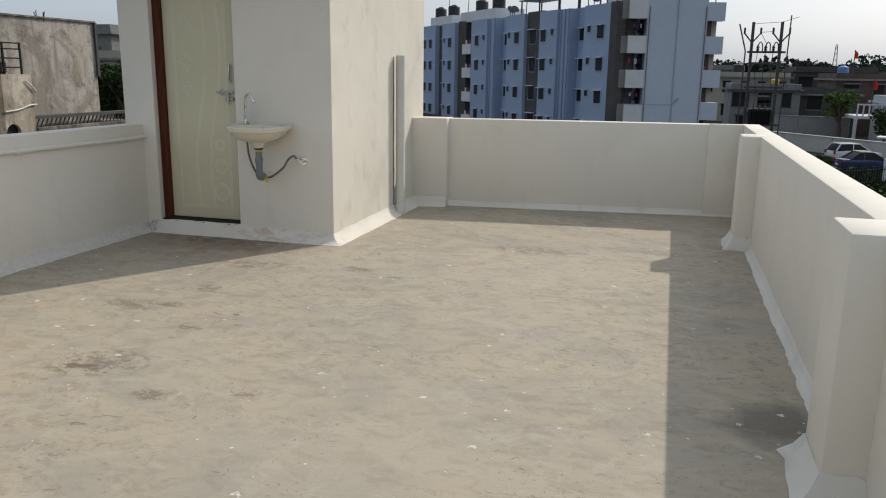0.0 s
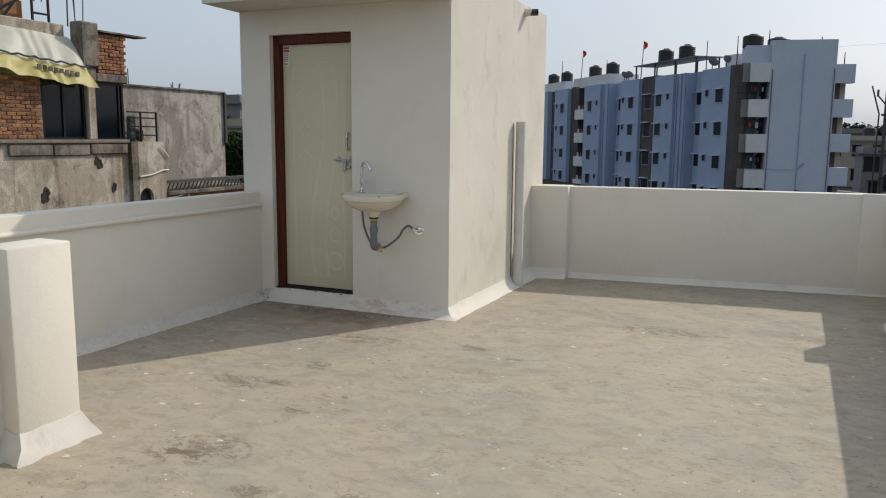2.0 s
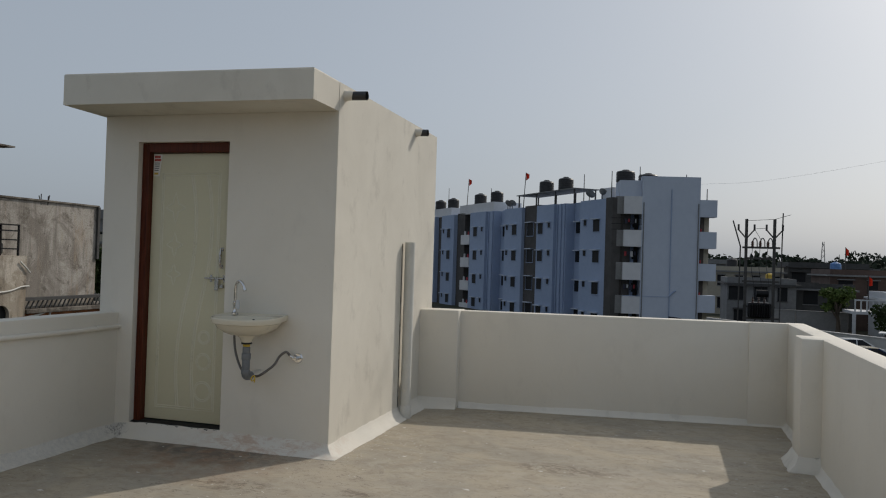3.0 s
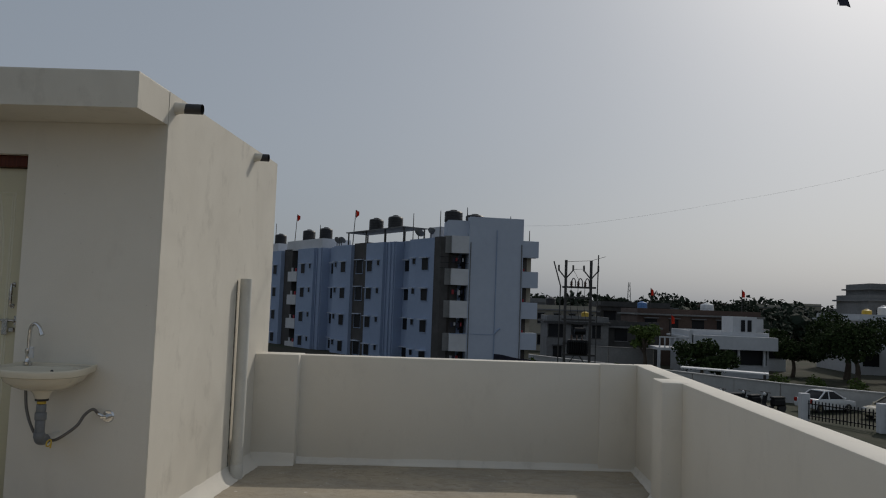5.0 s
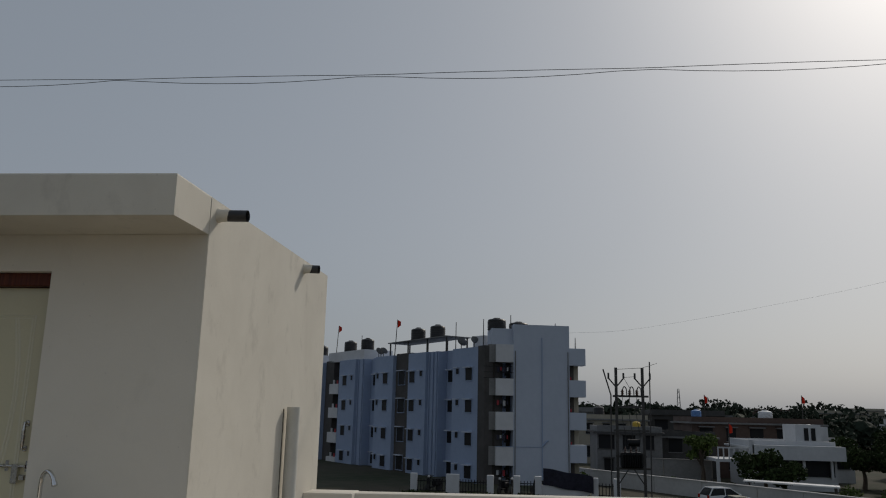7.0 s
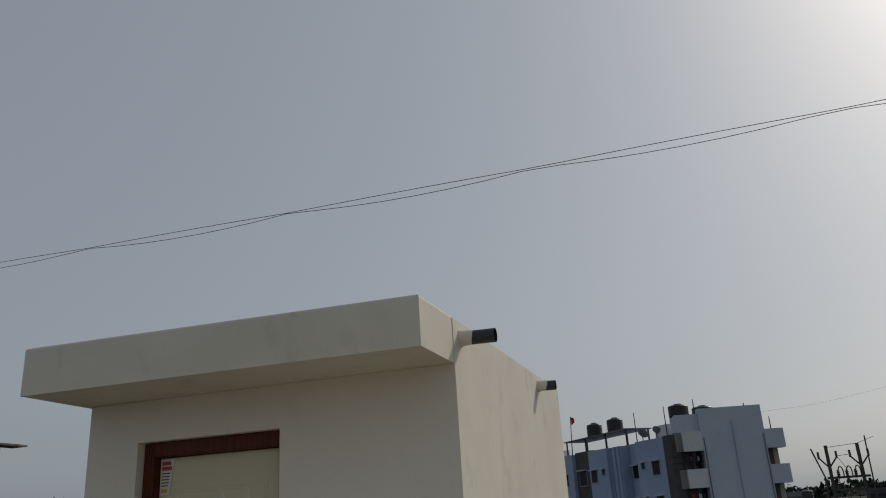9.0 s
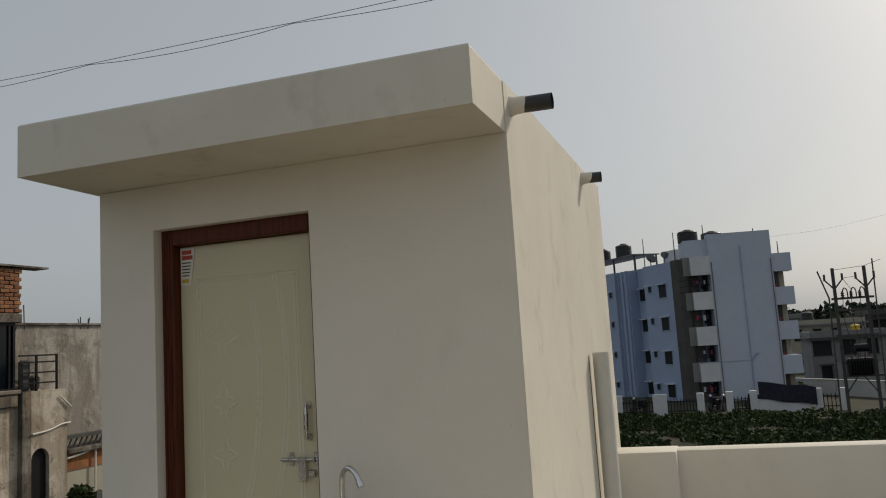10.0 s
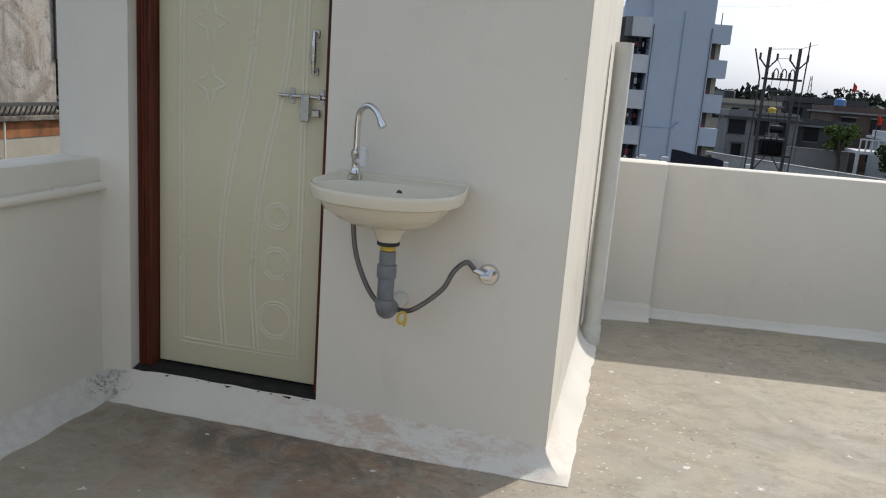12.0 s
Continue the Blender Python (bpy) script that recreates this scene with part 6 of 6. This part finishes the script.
for x, y, z, h in ((16.7, 68.2, 1.2, 2.2), (24.9, 68.2, 1.2, 2.3), (15.9, 56.6, -0.75, 1.8)):
    fl = thing("flag_pole", (x, y, z), "thin pole with an orange-red cloth flag on a roof", "flag")
    bm = bmesh.new()
    cyl(bm, (x, y, z), (x, y, z + h), 0.04, 0.03, 6)
    part("pole", bm, "pole_metal", fl)
    bm = bmesh.new()
    g = [[bm.verts.new((x + 0.03 + 0.24 * i / 4, y + 0.07 * math.sin(i * 1.6), z + h - 0.03 - 0.7 * j / 3 + 0.3 * (i / 4) * (j / 3 - 0.9))) for i in range(5)] for j in range(4)]
    for j in range(3):
        for i in range(4):
            bm.faces.new((g[j][i], g[j][i + 1], g[j + 1][i + 1], g[j + 1][i]))
    bmesh.ops.solidify(bm, geom=list(bm.faces), thickness=0.01)
    part("flag", bm, "flag", fl, "hanging orange-red cloth", True)
bm = bmesh.new()
bar(bm, (14.6, 47.9, -2.35), (19.6, 46.2, -2.45), 1.2, 0.08)
awn = thing("yard_shed", (17, 47, GROUND), "white sheet roof of an open yard shed", "shed")
part("roof", bm, "tank_white", awn)
for x, y in ((14.8, 47.4), (19.3, 45.9), (15.0, 48.2), (19.5, 46.7)):
    bm = bmesh.new()
    cyl(bm, (x, y, GROUND), (x, y, -2.4), 0.05, n=6)
    part("post", bm, "pole_metal", awn)
tower = thing("lattice_mast", (47, 250, GROUND), "far thin lattice telephone mast", "mast")
bm = bmesh.new()
for sx, sy in ((-1, -1), (1, -1), (1, 1), (-1, 1)):
    cyl(bm, (47 + sx * 0.9, 250 + sy * 0.9, GROUND), (47 + sx * 0.2, 250 + sy * 0.2, 10.5), 0.07, n=4)
for k in range(8):
    z = GROUND + 1.7 * k + 0.5
    r = 0.9 - 0.7 * (k / 8)
    bar(bm, (47 - r, 250 - r, z), (47 + r, 250 - r, z + 1.4), 0.07, 0.07)
    bar(bm, (47 + r, 250 - r, z), (47 - r, 250 - r, z + 1.4), 0.07, 0.07)
part("lattice", bm, "house_grey", tower)

# ---- trees ----
tree(17.2, 53.0, 2.9, 2.1, "leaf", 1500, 0.16, 3, label="dark bushy tree beside the white house")
tree(18.1, 51.6, 2.3, 1.5, "leaf", 1400, 0.15, 4, label="dark bushy tree beside the white house")
tree(14.6, 60.0, 3.9, 1.5, "leaf_light", 1300, 0.15, 5, label="slender fresh green tree in front of a house")
for x, y, h, s, sd in ((28.5, 54, 4.6, 3.0, 6), (33.0, 50, 5.0, 3.6, 7), (38.0, 48, 4.8, 3.4, 8), (26.3, 60, 3.6, 2.4, 9), (30.5, 60, 5.4, 3.0, 10), (36, 58, 5.2, 3.4, 31)):
    tree(x, y, h, s, "leaf", 5200, 0.13, sd, label="dark dense tree behind the boundary wall")
for x, y, h, s, sd in ((19.5, 105, 6.9, 3.2, 12), (24.5, 108, 6.5, 3.0, 13), (31.5, 100, 6.6, 4.0, 14), (34.5, 104, 7.0, 3.6, 15)):
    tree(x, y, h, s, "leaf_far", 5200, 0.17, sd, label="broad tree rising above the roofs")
tree(-25.5, 30.5, 5.2, 2.6, "leaf", 2600, 0.17, 16, label="dark dense tree beyond the cement wall")
tree(-27.5, 34.5, 5.0, 2.6, "leaf", 1800, 0.18, 17, label="dark dense tree beyond the cement wall")
for x, y, sd in ((11.3, 53.3, 41), (10.4, 53.0, 42), (21.5, 50.0, 43), (23.5, 49.0, 44), (5.2, 56.2, 45), (25.5, 47.5, 46)):
    b = thing("bush", (x, y, GROUND), "low leafy green bush by a wall", "bush", "bushes")
    c = new("leaves", crown_mesh("leaves", [(x, y, GROUND + 0.5, 0.5, 0.5, 0.5), (x + 0.4, y, GROUND + 0.4, 0.4, 0.4, 0.35)], 260, 0.1, "leaf_light", sd))
    c.parent, c.matrix_parent_inverse = b, b.matrix_basis.inverted()
rng = random.Random(33)
blobs = []
for k in range(230):
    d = rng.uniform(130, 420)
    a = radians(rng.uniform(-3, 44))
    s = rng.uniform(2.4, 4.4) * (1 + d / 900)
    blobs.append((d * math.sin(a), d * math.cos(a), GROUND + s * rng.uniform(0.6, 0.95), s * 1.6, s * 1.2, s * rng.uniform(0.6, 1.0)))
tagged(new("far_woods", crown_mesh("far_woods", blobs, 120000, 0.62, "leaf_far", 50, 0.62)), "belt of trees along the horizon, haze painted into the green", "woods", "", "stuff")

bm = bmesh.new()
tube(bm, smooth_path([(4.3, 55.6, 7.4), (9.5, 58, 8.0), (18.9, 58, 9.74), (30.2, 58, 12.3), (48, 58, 17.5)], 10), 0.006, 4)
solo("roof_cable", bm, "pole_metal", "faint thin cable rising from the apartment roof across the sky", "wire", smooth=True)
rng = random.Random(61)
tufts = [(rng.uniform(-8, 13), rng.uniform(20, 44), GROUND + 0.12, 1.1, 1.1, 0.22) for k in range(260)]
tagged(new("scrub", crown_mesh("scrub", tufts, 42000, 0.13, "leaf", 62)), "low dark green scrub on the open plot", "grass", "", "stuff")

# ---- transformer on twin poles ----
tr = thing("pole_transformer", (7.1, 42.0, GROUND), "black distribution transformer hung between two steel poles", "transformer")
PX = (6.38, 7.85)
for x in PX:
    bm = bmesh.new()
    bar(bm, (x, 42, GROUND), (x, 42, 4.05), 0.15, 0.15, (0, 1, 0))
    part("pole", bm, "pole_metal", tr)
    for s in (-1, 1):
        bm = bmesh.new()
        bar(bm, (x, 42, 2.95), (x + s * 0.42, 42, 3.45), 0.07, 0.07, (0, 1, 0))
        cyl(bm, (x + s * 0.42, 42, 3.4), (x + s * 0.42, 42, 3.75), 0.06, n=6)
        part("bracket", bm, "pole_metal", tr)
bm = bmesh.new()
bar(bm, (PX[0] - 0.30, 42, 2.5), (PX[0] - 0.72, 42, 3.95), 0.07, 0.07, (0, 1, 0))
part("side_pipe", bm, "pole_metal", tr)
bm = bmesh.new()
bar(bm, (PX[0] - 0.38, 42, GROUND), (PX[0] - 0.30, 42, 2.52), 0.07, 0.07, (0, 1, 0))
part("side_pipe", bm, "pole_metal", tr)
bm = bmesh.new()
bar(bm, (PX[1] + 0.32, 42, GROUND), (PX[1] + 0.42, 42, 4.4), 0.06, 0.06, (0, 1, 0))
part("side_pipe", bm, "pole_metal", tr)
for z, a, b in ((2.45, -0.2, 0.3), (1.85, 0.0, 0.0), (0.55, -0.2, 0.3), (-0.85, -0.1, 0.1), (-1.5, -0.1, 0.3)):
    bm = bmesh.new()
    bar(bm, (PX[0] + a, 41.95, z), (PX[1] + b, 41.95, z), 0.12, 0.11)
    part("crossarm", bm, "pole_metal", tr)
for k in range(3):
    x = PX[0] + 0.33 + 0.4 * k
    bm = bmesh.new()
    lathe(bm, [(0.09, 0.0), (0.05, 0.06), (0.10, 0.1), (0.05, 0.16), (0.10, 0.2), (0.05, 0.26), (0.07, 0.3)], (x, 41.9, 2.5), 10)
    part("insulator", bm, "insulator", tr, "brown glazed insulator", True)
    bm = bmesh.new()
    tube(bm, smooth_path([(x, 41.9, 2.8), (x + 0.1, 41.9, 2.98), (x + 0.22, 41.9, 2.85), (x + 0.24, 41.9, 2.5)], 4), 0.03, 5)
    part("jumper_wire", bm, "rubber", tr)
    bm = bmesh.new()
    tube(bm, smooth_path([(x, 41.9, 2.5), (x - 0.05, 41.9, 1.4), (x + 0.1, 41.85, 0.3), (x + 0.05, 41.8, -0.55)], 4), 0.018, 4)
    part("jumper_wire", bm, "rubber", tr)
bm = bmesh.new()
box(bm, PX[0] + 0.15, PX[1] - 0.12, 41.6, 42.3, -1.45, -0.62, 0.06)
tank = part("tank", bm, "metal_black", tr, "black finned oil tank")
for k in range(9):
    bm = bmesh.new()
    x = PX[0] + 0.24 + 0.125 * k
    box(bm, x - 0.02, x + 0.02, 41.4, 41.62, -1.4, -0.72, 0.01)
    part("fin", bm, "metal_black", tank)
for k in range(3):
    bm = bmesh.new()
    lathe(bm, [(0.07, 0.0), (0.04, 0.1), (0.07, 0.14), (0.04, 0.22), (0.05, 0.3)], (PX[0] + 0.4 + 0.3 * k, 41.8, -0.63), 8)
    part("bushing", bm, "insulator", tank, "", True)
bm = bmesh.new()
cyl(bm, (PX[0] + 0.55, 41.7, -0.1), (PX[1] - 0.3, 41.7, -0.1), 0.2, n=14)
part("conservator", bm, "metal_black", tr, "", True)
for a, b in (((PX[0], 42, 3.95), (PX[1], 42, 4.05)), ((PX[0] + 0.4, 42, 3.5), (PX[1] - 0.4, 42, 3.55)), ((PX[0] + 0.42, 42, 3.5), (PX[0] + 0.75, 41.9, 2.9)), ((PX[1], 42, 4.05), (PX[1] + 0.9, 42.5, 4.35))):
    bm = bmesh.new()
    tube(bm, [a, b], 0.016, 4)
    part("wire", bm, "rubber", tr)
for s in (-1, 1):
    bm = bmesh.new()
    x = PX[0] if s > 0 else PX[1]
    bar(bm, (x, 42, -2.4), (x + s * 0.6, 42, -1.52), 0.06, 0.06, (0, 1, 0))
    part("brace", bm, "pole_metal", tr)


# ---- gates and railings round the yard ----
def railing(a, b, label="black steel picket railing between white posts", h=0.95):
    r = thing("railing", (*a, GROUND), label, "railing", "yard railings")
    A, B = Vector((*a, GROUND)), Vector((*b, GROUND))
    d = (B - A).normalized()
    L = (B - A).length
    for p in (A, B):
        bm = bmesh.new()
        box(bm, p.x - 0.2, p.x + 0.2, p.y - 0.2, p.y + 0.2, GROUND, GROUND + h + 0.3, 0.02)
        part("post", bm, "apt_white", r, "white square post")
    for z in (0.25, h - 0.15):
        bm = bmesh.new()
        bar(bm, A + d * 0.2 + Vector((0, 0, z)), B - d * 0.2 + Vector((0, 0, z)), 0.05, 0.05)
        part("rail", bm, "metal_black", r)
    n = int((L - 0.5) / 0.17)
    for k in range(n + 1):
        p = A + d * (0.25 + (L - 0.5) * k / max(n, 1))
        bm = bmesh.new()
        bar(bm, p + Vector((0, 0, 0.08)), p + Vector((0, 0, h)), 0.045, 0.03, (0, 1, 0))
        part("picket", bm, "metal_black", r)


for a, b in (((-5.6, 45.6), (-3.4, 45.6)), ((-3.0, 45.6), (-0.9, 45.6)), ((0.7, 45.8), (2.0, 45.9)), ((5.4, 46.0), (6.7, 45.8)), ((8.3, 30.2), (11.9, 33.4)), ((16.7, 33.3), (18.7, 30.1)), ((18.9, 29.7), (20.9, 26.5))):
    railing(a, b)
gate = thing("covered_gate", (3.6, 45.9, GROUND), "low white wall and gate draped with a black sheet", "gate")
bm = bmesh.new()
box(bm, 2.1, 5.1, 45.8, 46.0, GROUND, GROUND + 0.75)
part("wall", bm, "apt_white", gate)
bm = bmesh.new()
g = [[bm.verts.new((2.3 + 0.3 * i, 45.7 - 0.05 * math.sin(i * 1.3 + j), GROUND + 1.75 - 0.04 * i - 0.33 * j + 0.03 * math.sin(i))) for i in range(11)] for j in range(4)]
for j in range(3):
    for i in range(10):
        bm.faces.new((g[j][i], g[j][i + 1], g[j + 1][i + 1], g[j + 1][i]))
bmesh.ops.solidify(bm, geom=list(bm.faces), thickness=0.03)
part("sheet", bm, "cloth_dark", gate, "sagging black sheet", True)


# ---- vehicles ----
def car(x, y, turn, paint, label, length=3.9, roof=None, boot=False):
    """A small car pointing along +x before it is turned."""
    c = thing("car", (0, 0, 0), label, "car")
    L, W = length, 1.66

    def shell(profile, w0, w1):
        bm = bmesh.new()
        for s, w in ((-1, w0), (1, w1)):
            pass
        left = [bm.verts.new((px * L / 3.9, -wy / 2, pz)) for px, pz, wy in profile]
        right = [bm.verts.new((px * L / 3.9, wy / 2, pz)) for px, pz, wy in profile]
        n = len(profile)
        bm.faces.new(left), bm.faces.new(right[::-1])
        for k in range(n):
            q = (k + 1) % n
            bm.faces.new((left[k], left[q], right[q], right[k]))
        bmesh.ops.recalc_face_normals(bm, faces=bm.faces)
        bmesh.ops.bevel(bm, geom=list(bm.edges), offset=0.05, segments=2, profile=0.5, affect="EDGES")
        return bm

    rear = 0.92 if boot else 0.88
    bodyp = [(-1.95, 0.35, 1.5), (-1.97, 0.62, 1.6), (-1.92, rear, 1.62), (-0.9, 0.95, 1.66), (0.75, 0.93, 1.66), (1.7, 0.80, 1.58), (1.95, 0.6, 1.5), (1.93, 0.3, 1.45), (1.5, 0.2, 1.5), (-1.5, 0.2, 1.5)]
    b = part("body", shell(bodyp, W, W), paint, c, "", True)
    if boot:
        cab = [(-1.35, 0.92, 1.56), (-0.75, 1.38, 1.3), (-0.3, 1.46, 1.26), (0.15, 1.43, 1.26), (0.95, 0.93, 1.56)]
    else:
        cab = [(-1.88, 0.90, 1.56), (-1.55, 1.36, 1.3), (-0.9, 1.47, 1.26), (0.05, 1.44, 1.26), (0.95, 0.93, 1.56)]
    part("glasshouse", shell(cab, W, W), "glass_small", c, "dark car windows", True)
    bm = bmesh.new()
    xr = -0.72 if boot else -1.5
    box(bm, xr * L / 3.9, 0.12 * L / 3.9, -0.62, 0.62, 1.40, 1.485, 0.03)
    part("roof", bm, roof or paint, c, "", True)
    for s in (-1, 1):
        for px0, pz0, px1, pz1 in ((xr, 1.43, -1.9 if not boot else -1.4, 0.92), (0.1, 1.43, 0.95, 0.93), (-0.45, 1.45, -0.5, 0.93)):
            bm = bmesh.new()
            bar(bm, (px0 * L / 3.9, s * 0.635, pz0), (px1 * L / 3.9, s * 0.785, pz1), 0.06, 0.08)
            part("pillar", bm, paint, c)
        bm = bmesh.new()
        box(bm, 0.62 * L / 3.9, 0.78 * L / 3.9, s * 0.93 - 0.09, s * 0.93 + 0.09, 0.93, 1.06, 0.03)
        part("mirror", bm, paint, c)
        bm = bmesh.new()
        box(bm, -1.99 * L / 3.9, -1.9 * L / 3.9, s * 0.66 - 0.13, s * 0.66 + 0.13, 0.66, 0.95, 0.03)
        part("tail_light", bm, "lamp_red", c, "red tail light")
        bm = bmesh.new()
        box(bm, 1.78 * L / 3.9, 1.93 * L / 3.9, s * 0.58 - 0.16, s * 0.58 + 0.16, 0.6, 0.76, 0.03)
        part("headlight", bm, "lamp_clear", c, "clear headlight")
        for wx in (-1.25, 1.22):
            bm = bmesh.new()
            wx_ = wx * L / 3.9
            cyl(bm, (wx_, s * 0.62, 0.3), (wx_, s * 0.80, 0.3), 0.3, n=18)
            wheel = part("wheel", bm, "rubber", c, "black tyre", True)
            bm = bmesh.new()
            cyl(bm, (wx_, s * 0.78, 0.3), (wx_, s * 0.815, 0.3), 0.18, n=14)
            part("rim", bm, "steel", wheel, "grey metal rim")
    bm = bmesh.new()
    box(bm, -1.995 * L / 3.9, -1.95 * L / 3.9, -0.26, 0.26, 0.5, 0.62)
    part("number_plate", bm, "apt_white", c)
    c.matrix_basis = pose(x, y, GROUND, 0, 0, turn) @ Matrix.Diagonal((0.74, 0.76, 0.74, 1))
    return c


car(12.6, 44.2, 18, "paint_white", "white hatchback parked beside the boundary wall", 3.7)
car(12.2, 39.0, 10, "paint_blue", "dark blue car with a dusty cream roof, parked", 3.9, "paint_cream", True)
car(19.3, 37.2, 24, "paint_white", "white saloon car parked in the yard", 4.0, None, True)
car(21.6, 34.9, 200, "paint_cream", "champagne-coloured car parked in the yard", 4.0)


def scooter(x, y, turn):
    s = thing("motor_scooter", (0, 0, 0), "dark parked motor scooter with a raised seat", "scooter", "parked scooters")
    for wx in (-0.6, 0.6):
        bm = bmesh.new()
        cyl(bm, (wx, -0.05, 0.26), (wx, 0.05, 0.26), 0.26, n=14)
        part("wheel", bm, "rubber", s, "", True)
    bm = bmesh.new()
    box(bm, -0.75, 0.05, -0.16, 0.16, 0.35, 0.72, 0.07)
    box(bm, 0.0, 0.5, -0.14, 0.14, 0.28, 0.36, 0.02)
    part("body", bm, "metal_black", s)
    bm = bmesh.new()
    box(bm, -0.75, 0.08, -0.14, 0.14, 0.72, 0.82, 0.04)
    part("seat", bm, "rubber", s)
    bm = bmesh.new()
    bar(bm, (0.6, 0, 0.3), (0.42, 0, 1.0), 0.22, 0.08, (0, 1, 0))
    part("front_shield", bm, "metal_black", s)
    bm = bmesh.new()
    bar(bm, (0.42, -0.33, 1.03), (0.42, 0.33, 1.03), 0.04, 0.04)
    part("handlebar", bm, "pole_metal", s)
    bm = bmesh.new()
    bmesh.ops.create_uvsphere(bm, u_segments=10, v_segments=6, radius=0.09, matrix=Matrix.Translation((0.5, 0, 0.95)))
    part("headlight", bm, "lamp_clear", s, "", True)
    s.matrix_basis = pose(x, y, GROUND, 0, 0, turn)
    return s


first = scooter(-0.2, 47.4, 250)
for x, y, a in ((0.5, 47.6, 255), (2.3, 48.2, 200), (3.3, 48.6, 195), (-4.6, 47.4, 240), (14.2, 36.4, 200), (15.1, 36.0, 215), (16.0, 35.4, 205)):
    copy_thing(first, pose(x, y, GROUND, 0, 0, a))

for ob in set(scene.objects) - near_things:
    if ob.parent is None:
        ob.matrix_basis = Matrix.Translation(EYE + Vector((0, 0, LIFT))) @ Matrix.Scale(FAR, 4) @ Matrix.Translation(-EYE) @ ob.matrix_basis

# ---- bricks of the unfinished house ----
bm = bmesh.new()
box(bm, -0.045, 0.045, -0.099, 0.099, -0.033, 0.033, 0.007)
brick_mesh = finish("brick", bm, "brick")
brick_wall = nb_part("brick_panel", [(NX - 0.12, NX - 0.004, 4.33, 5.79, 1.2, 2.46)], "mortar", "brick infill panel")
rng = random.Random(4)


def lay(y0, y1, z0, z1, x, parent):
    row = 0
    z = z0 + 0.05
    while z < z1 - 0.03:
        y = y0 + 0.1 - (0.105 if row % 2 else 0.0)
        while y < y1:
            lo, hi = max(y - 0.1, y0), min(y + 0.1, y1)
            if hi - lo > 0.04:
                piece(brick_mesh, parent, Matrix.Translation((x + rng.uniform(-0.012, 0.014), (lo + hi) / 2, z + rng.uniform(-0.004, 0.004))) @ pose(0, 0, 0, rng.uniform(-1.5, 1.5), 0, rng.uniform(-2, 2))
                      @ Matrix.Diagonal((1, (hi - lo) / 0.2, 1, 1)), "brick")
            y += 0.215
        z += 0.076
        row += 1


lay(4.34, 5.78, 1.2, 2.46, NX - 0.03, brick_wall)
upper = nb_part("brick_pier", [(NX - 0.29, NX - 0.044, 7.28, 8.06, 2.66, 3.50)], "mortar", "broken brick pier")
lay(7.27, 8.08, 2.64, 3.52, NX - 0.04, upper)

# the neighbouring house stands a little farther off than its plan
for ob in (nb, shed, tarp, frame_, rack, west_tank, shrub):
    ob.matrix_basis = Matrix.Translation(EYE + Vector((-0.43, 0.49, 0.04))) @ Matrix.Scale(1.15, 4) @ Matrix.Translation(-EYE) @ ob.matrix_basis
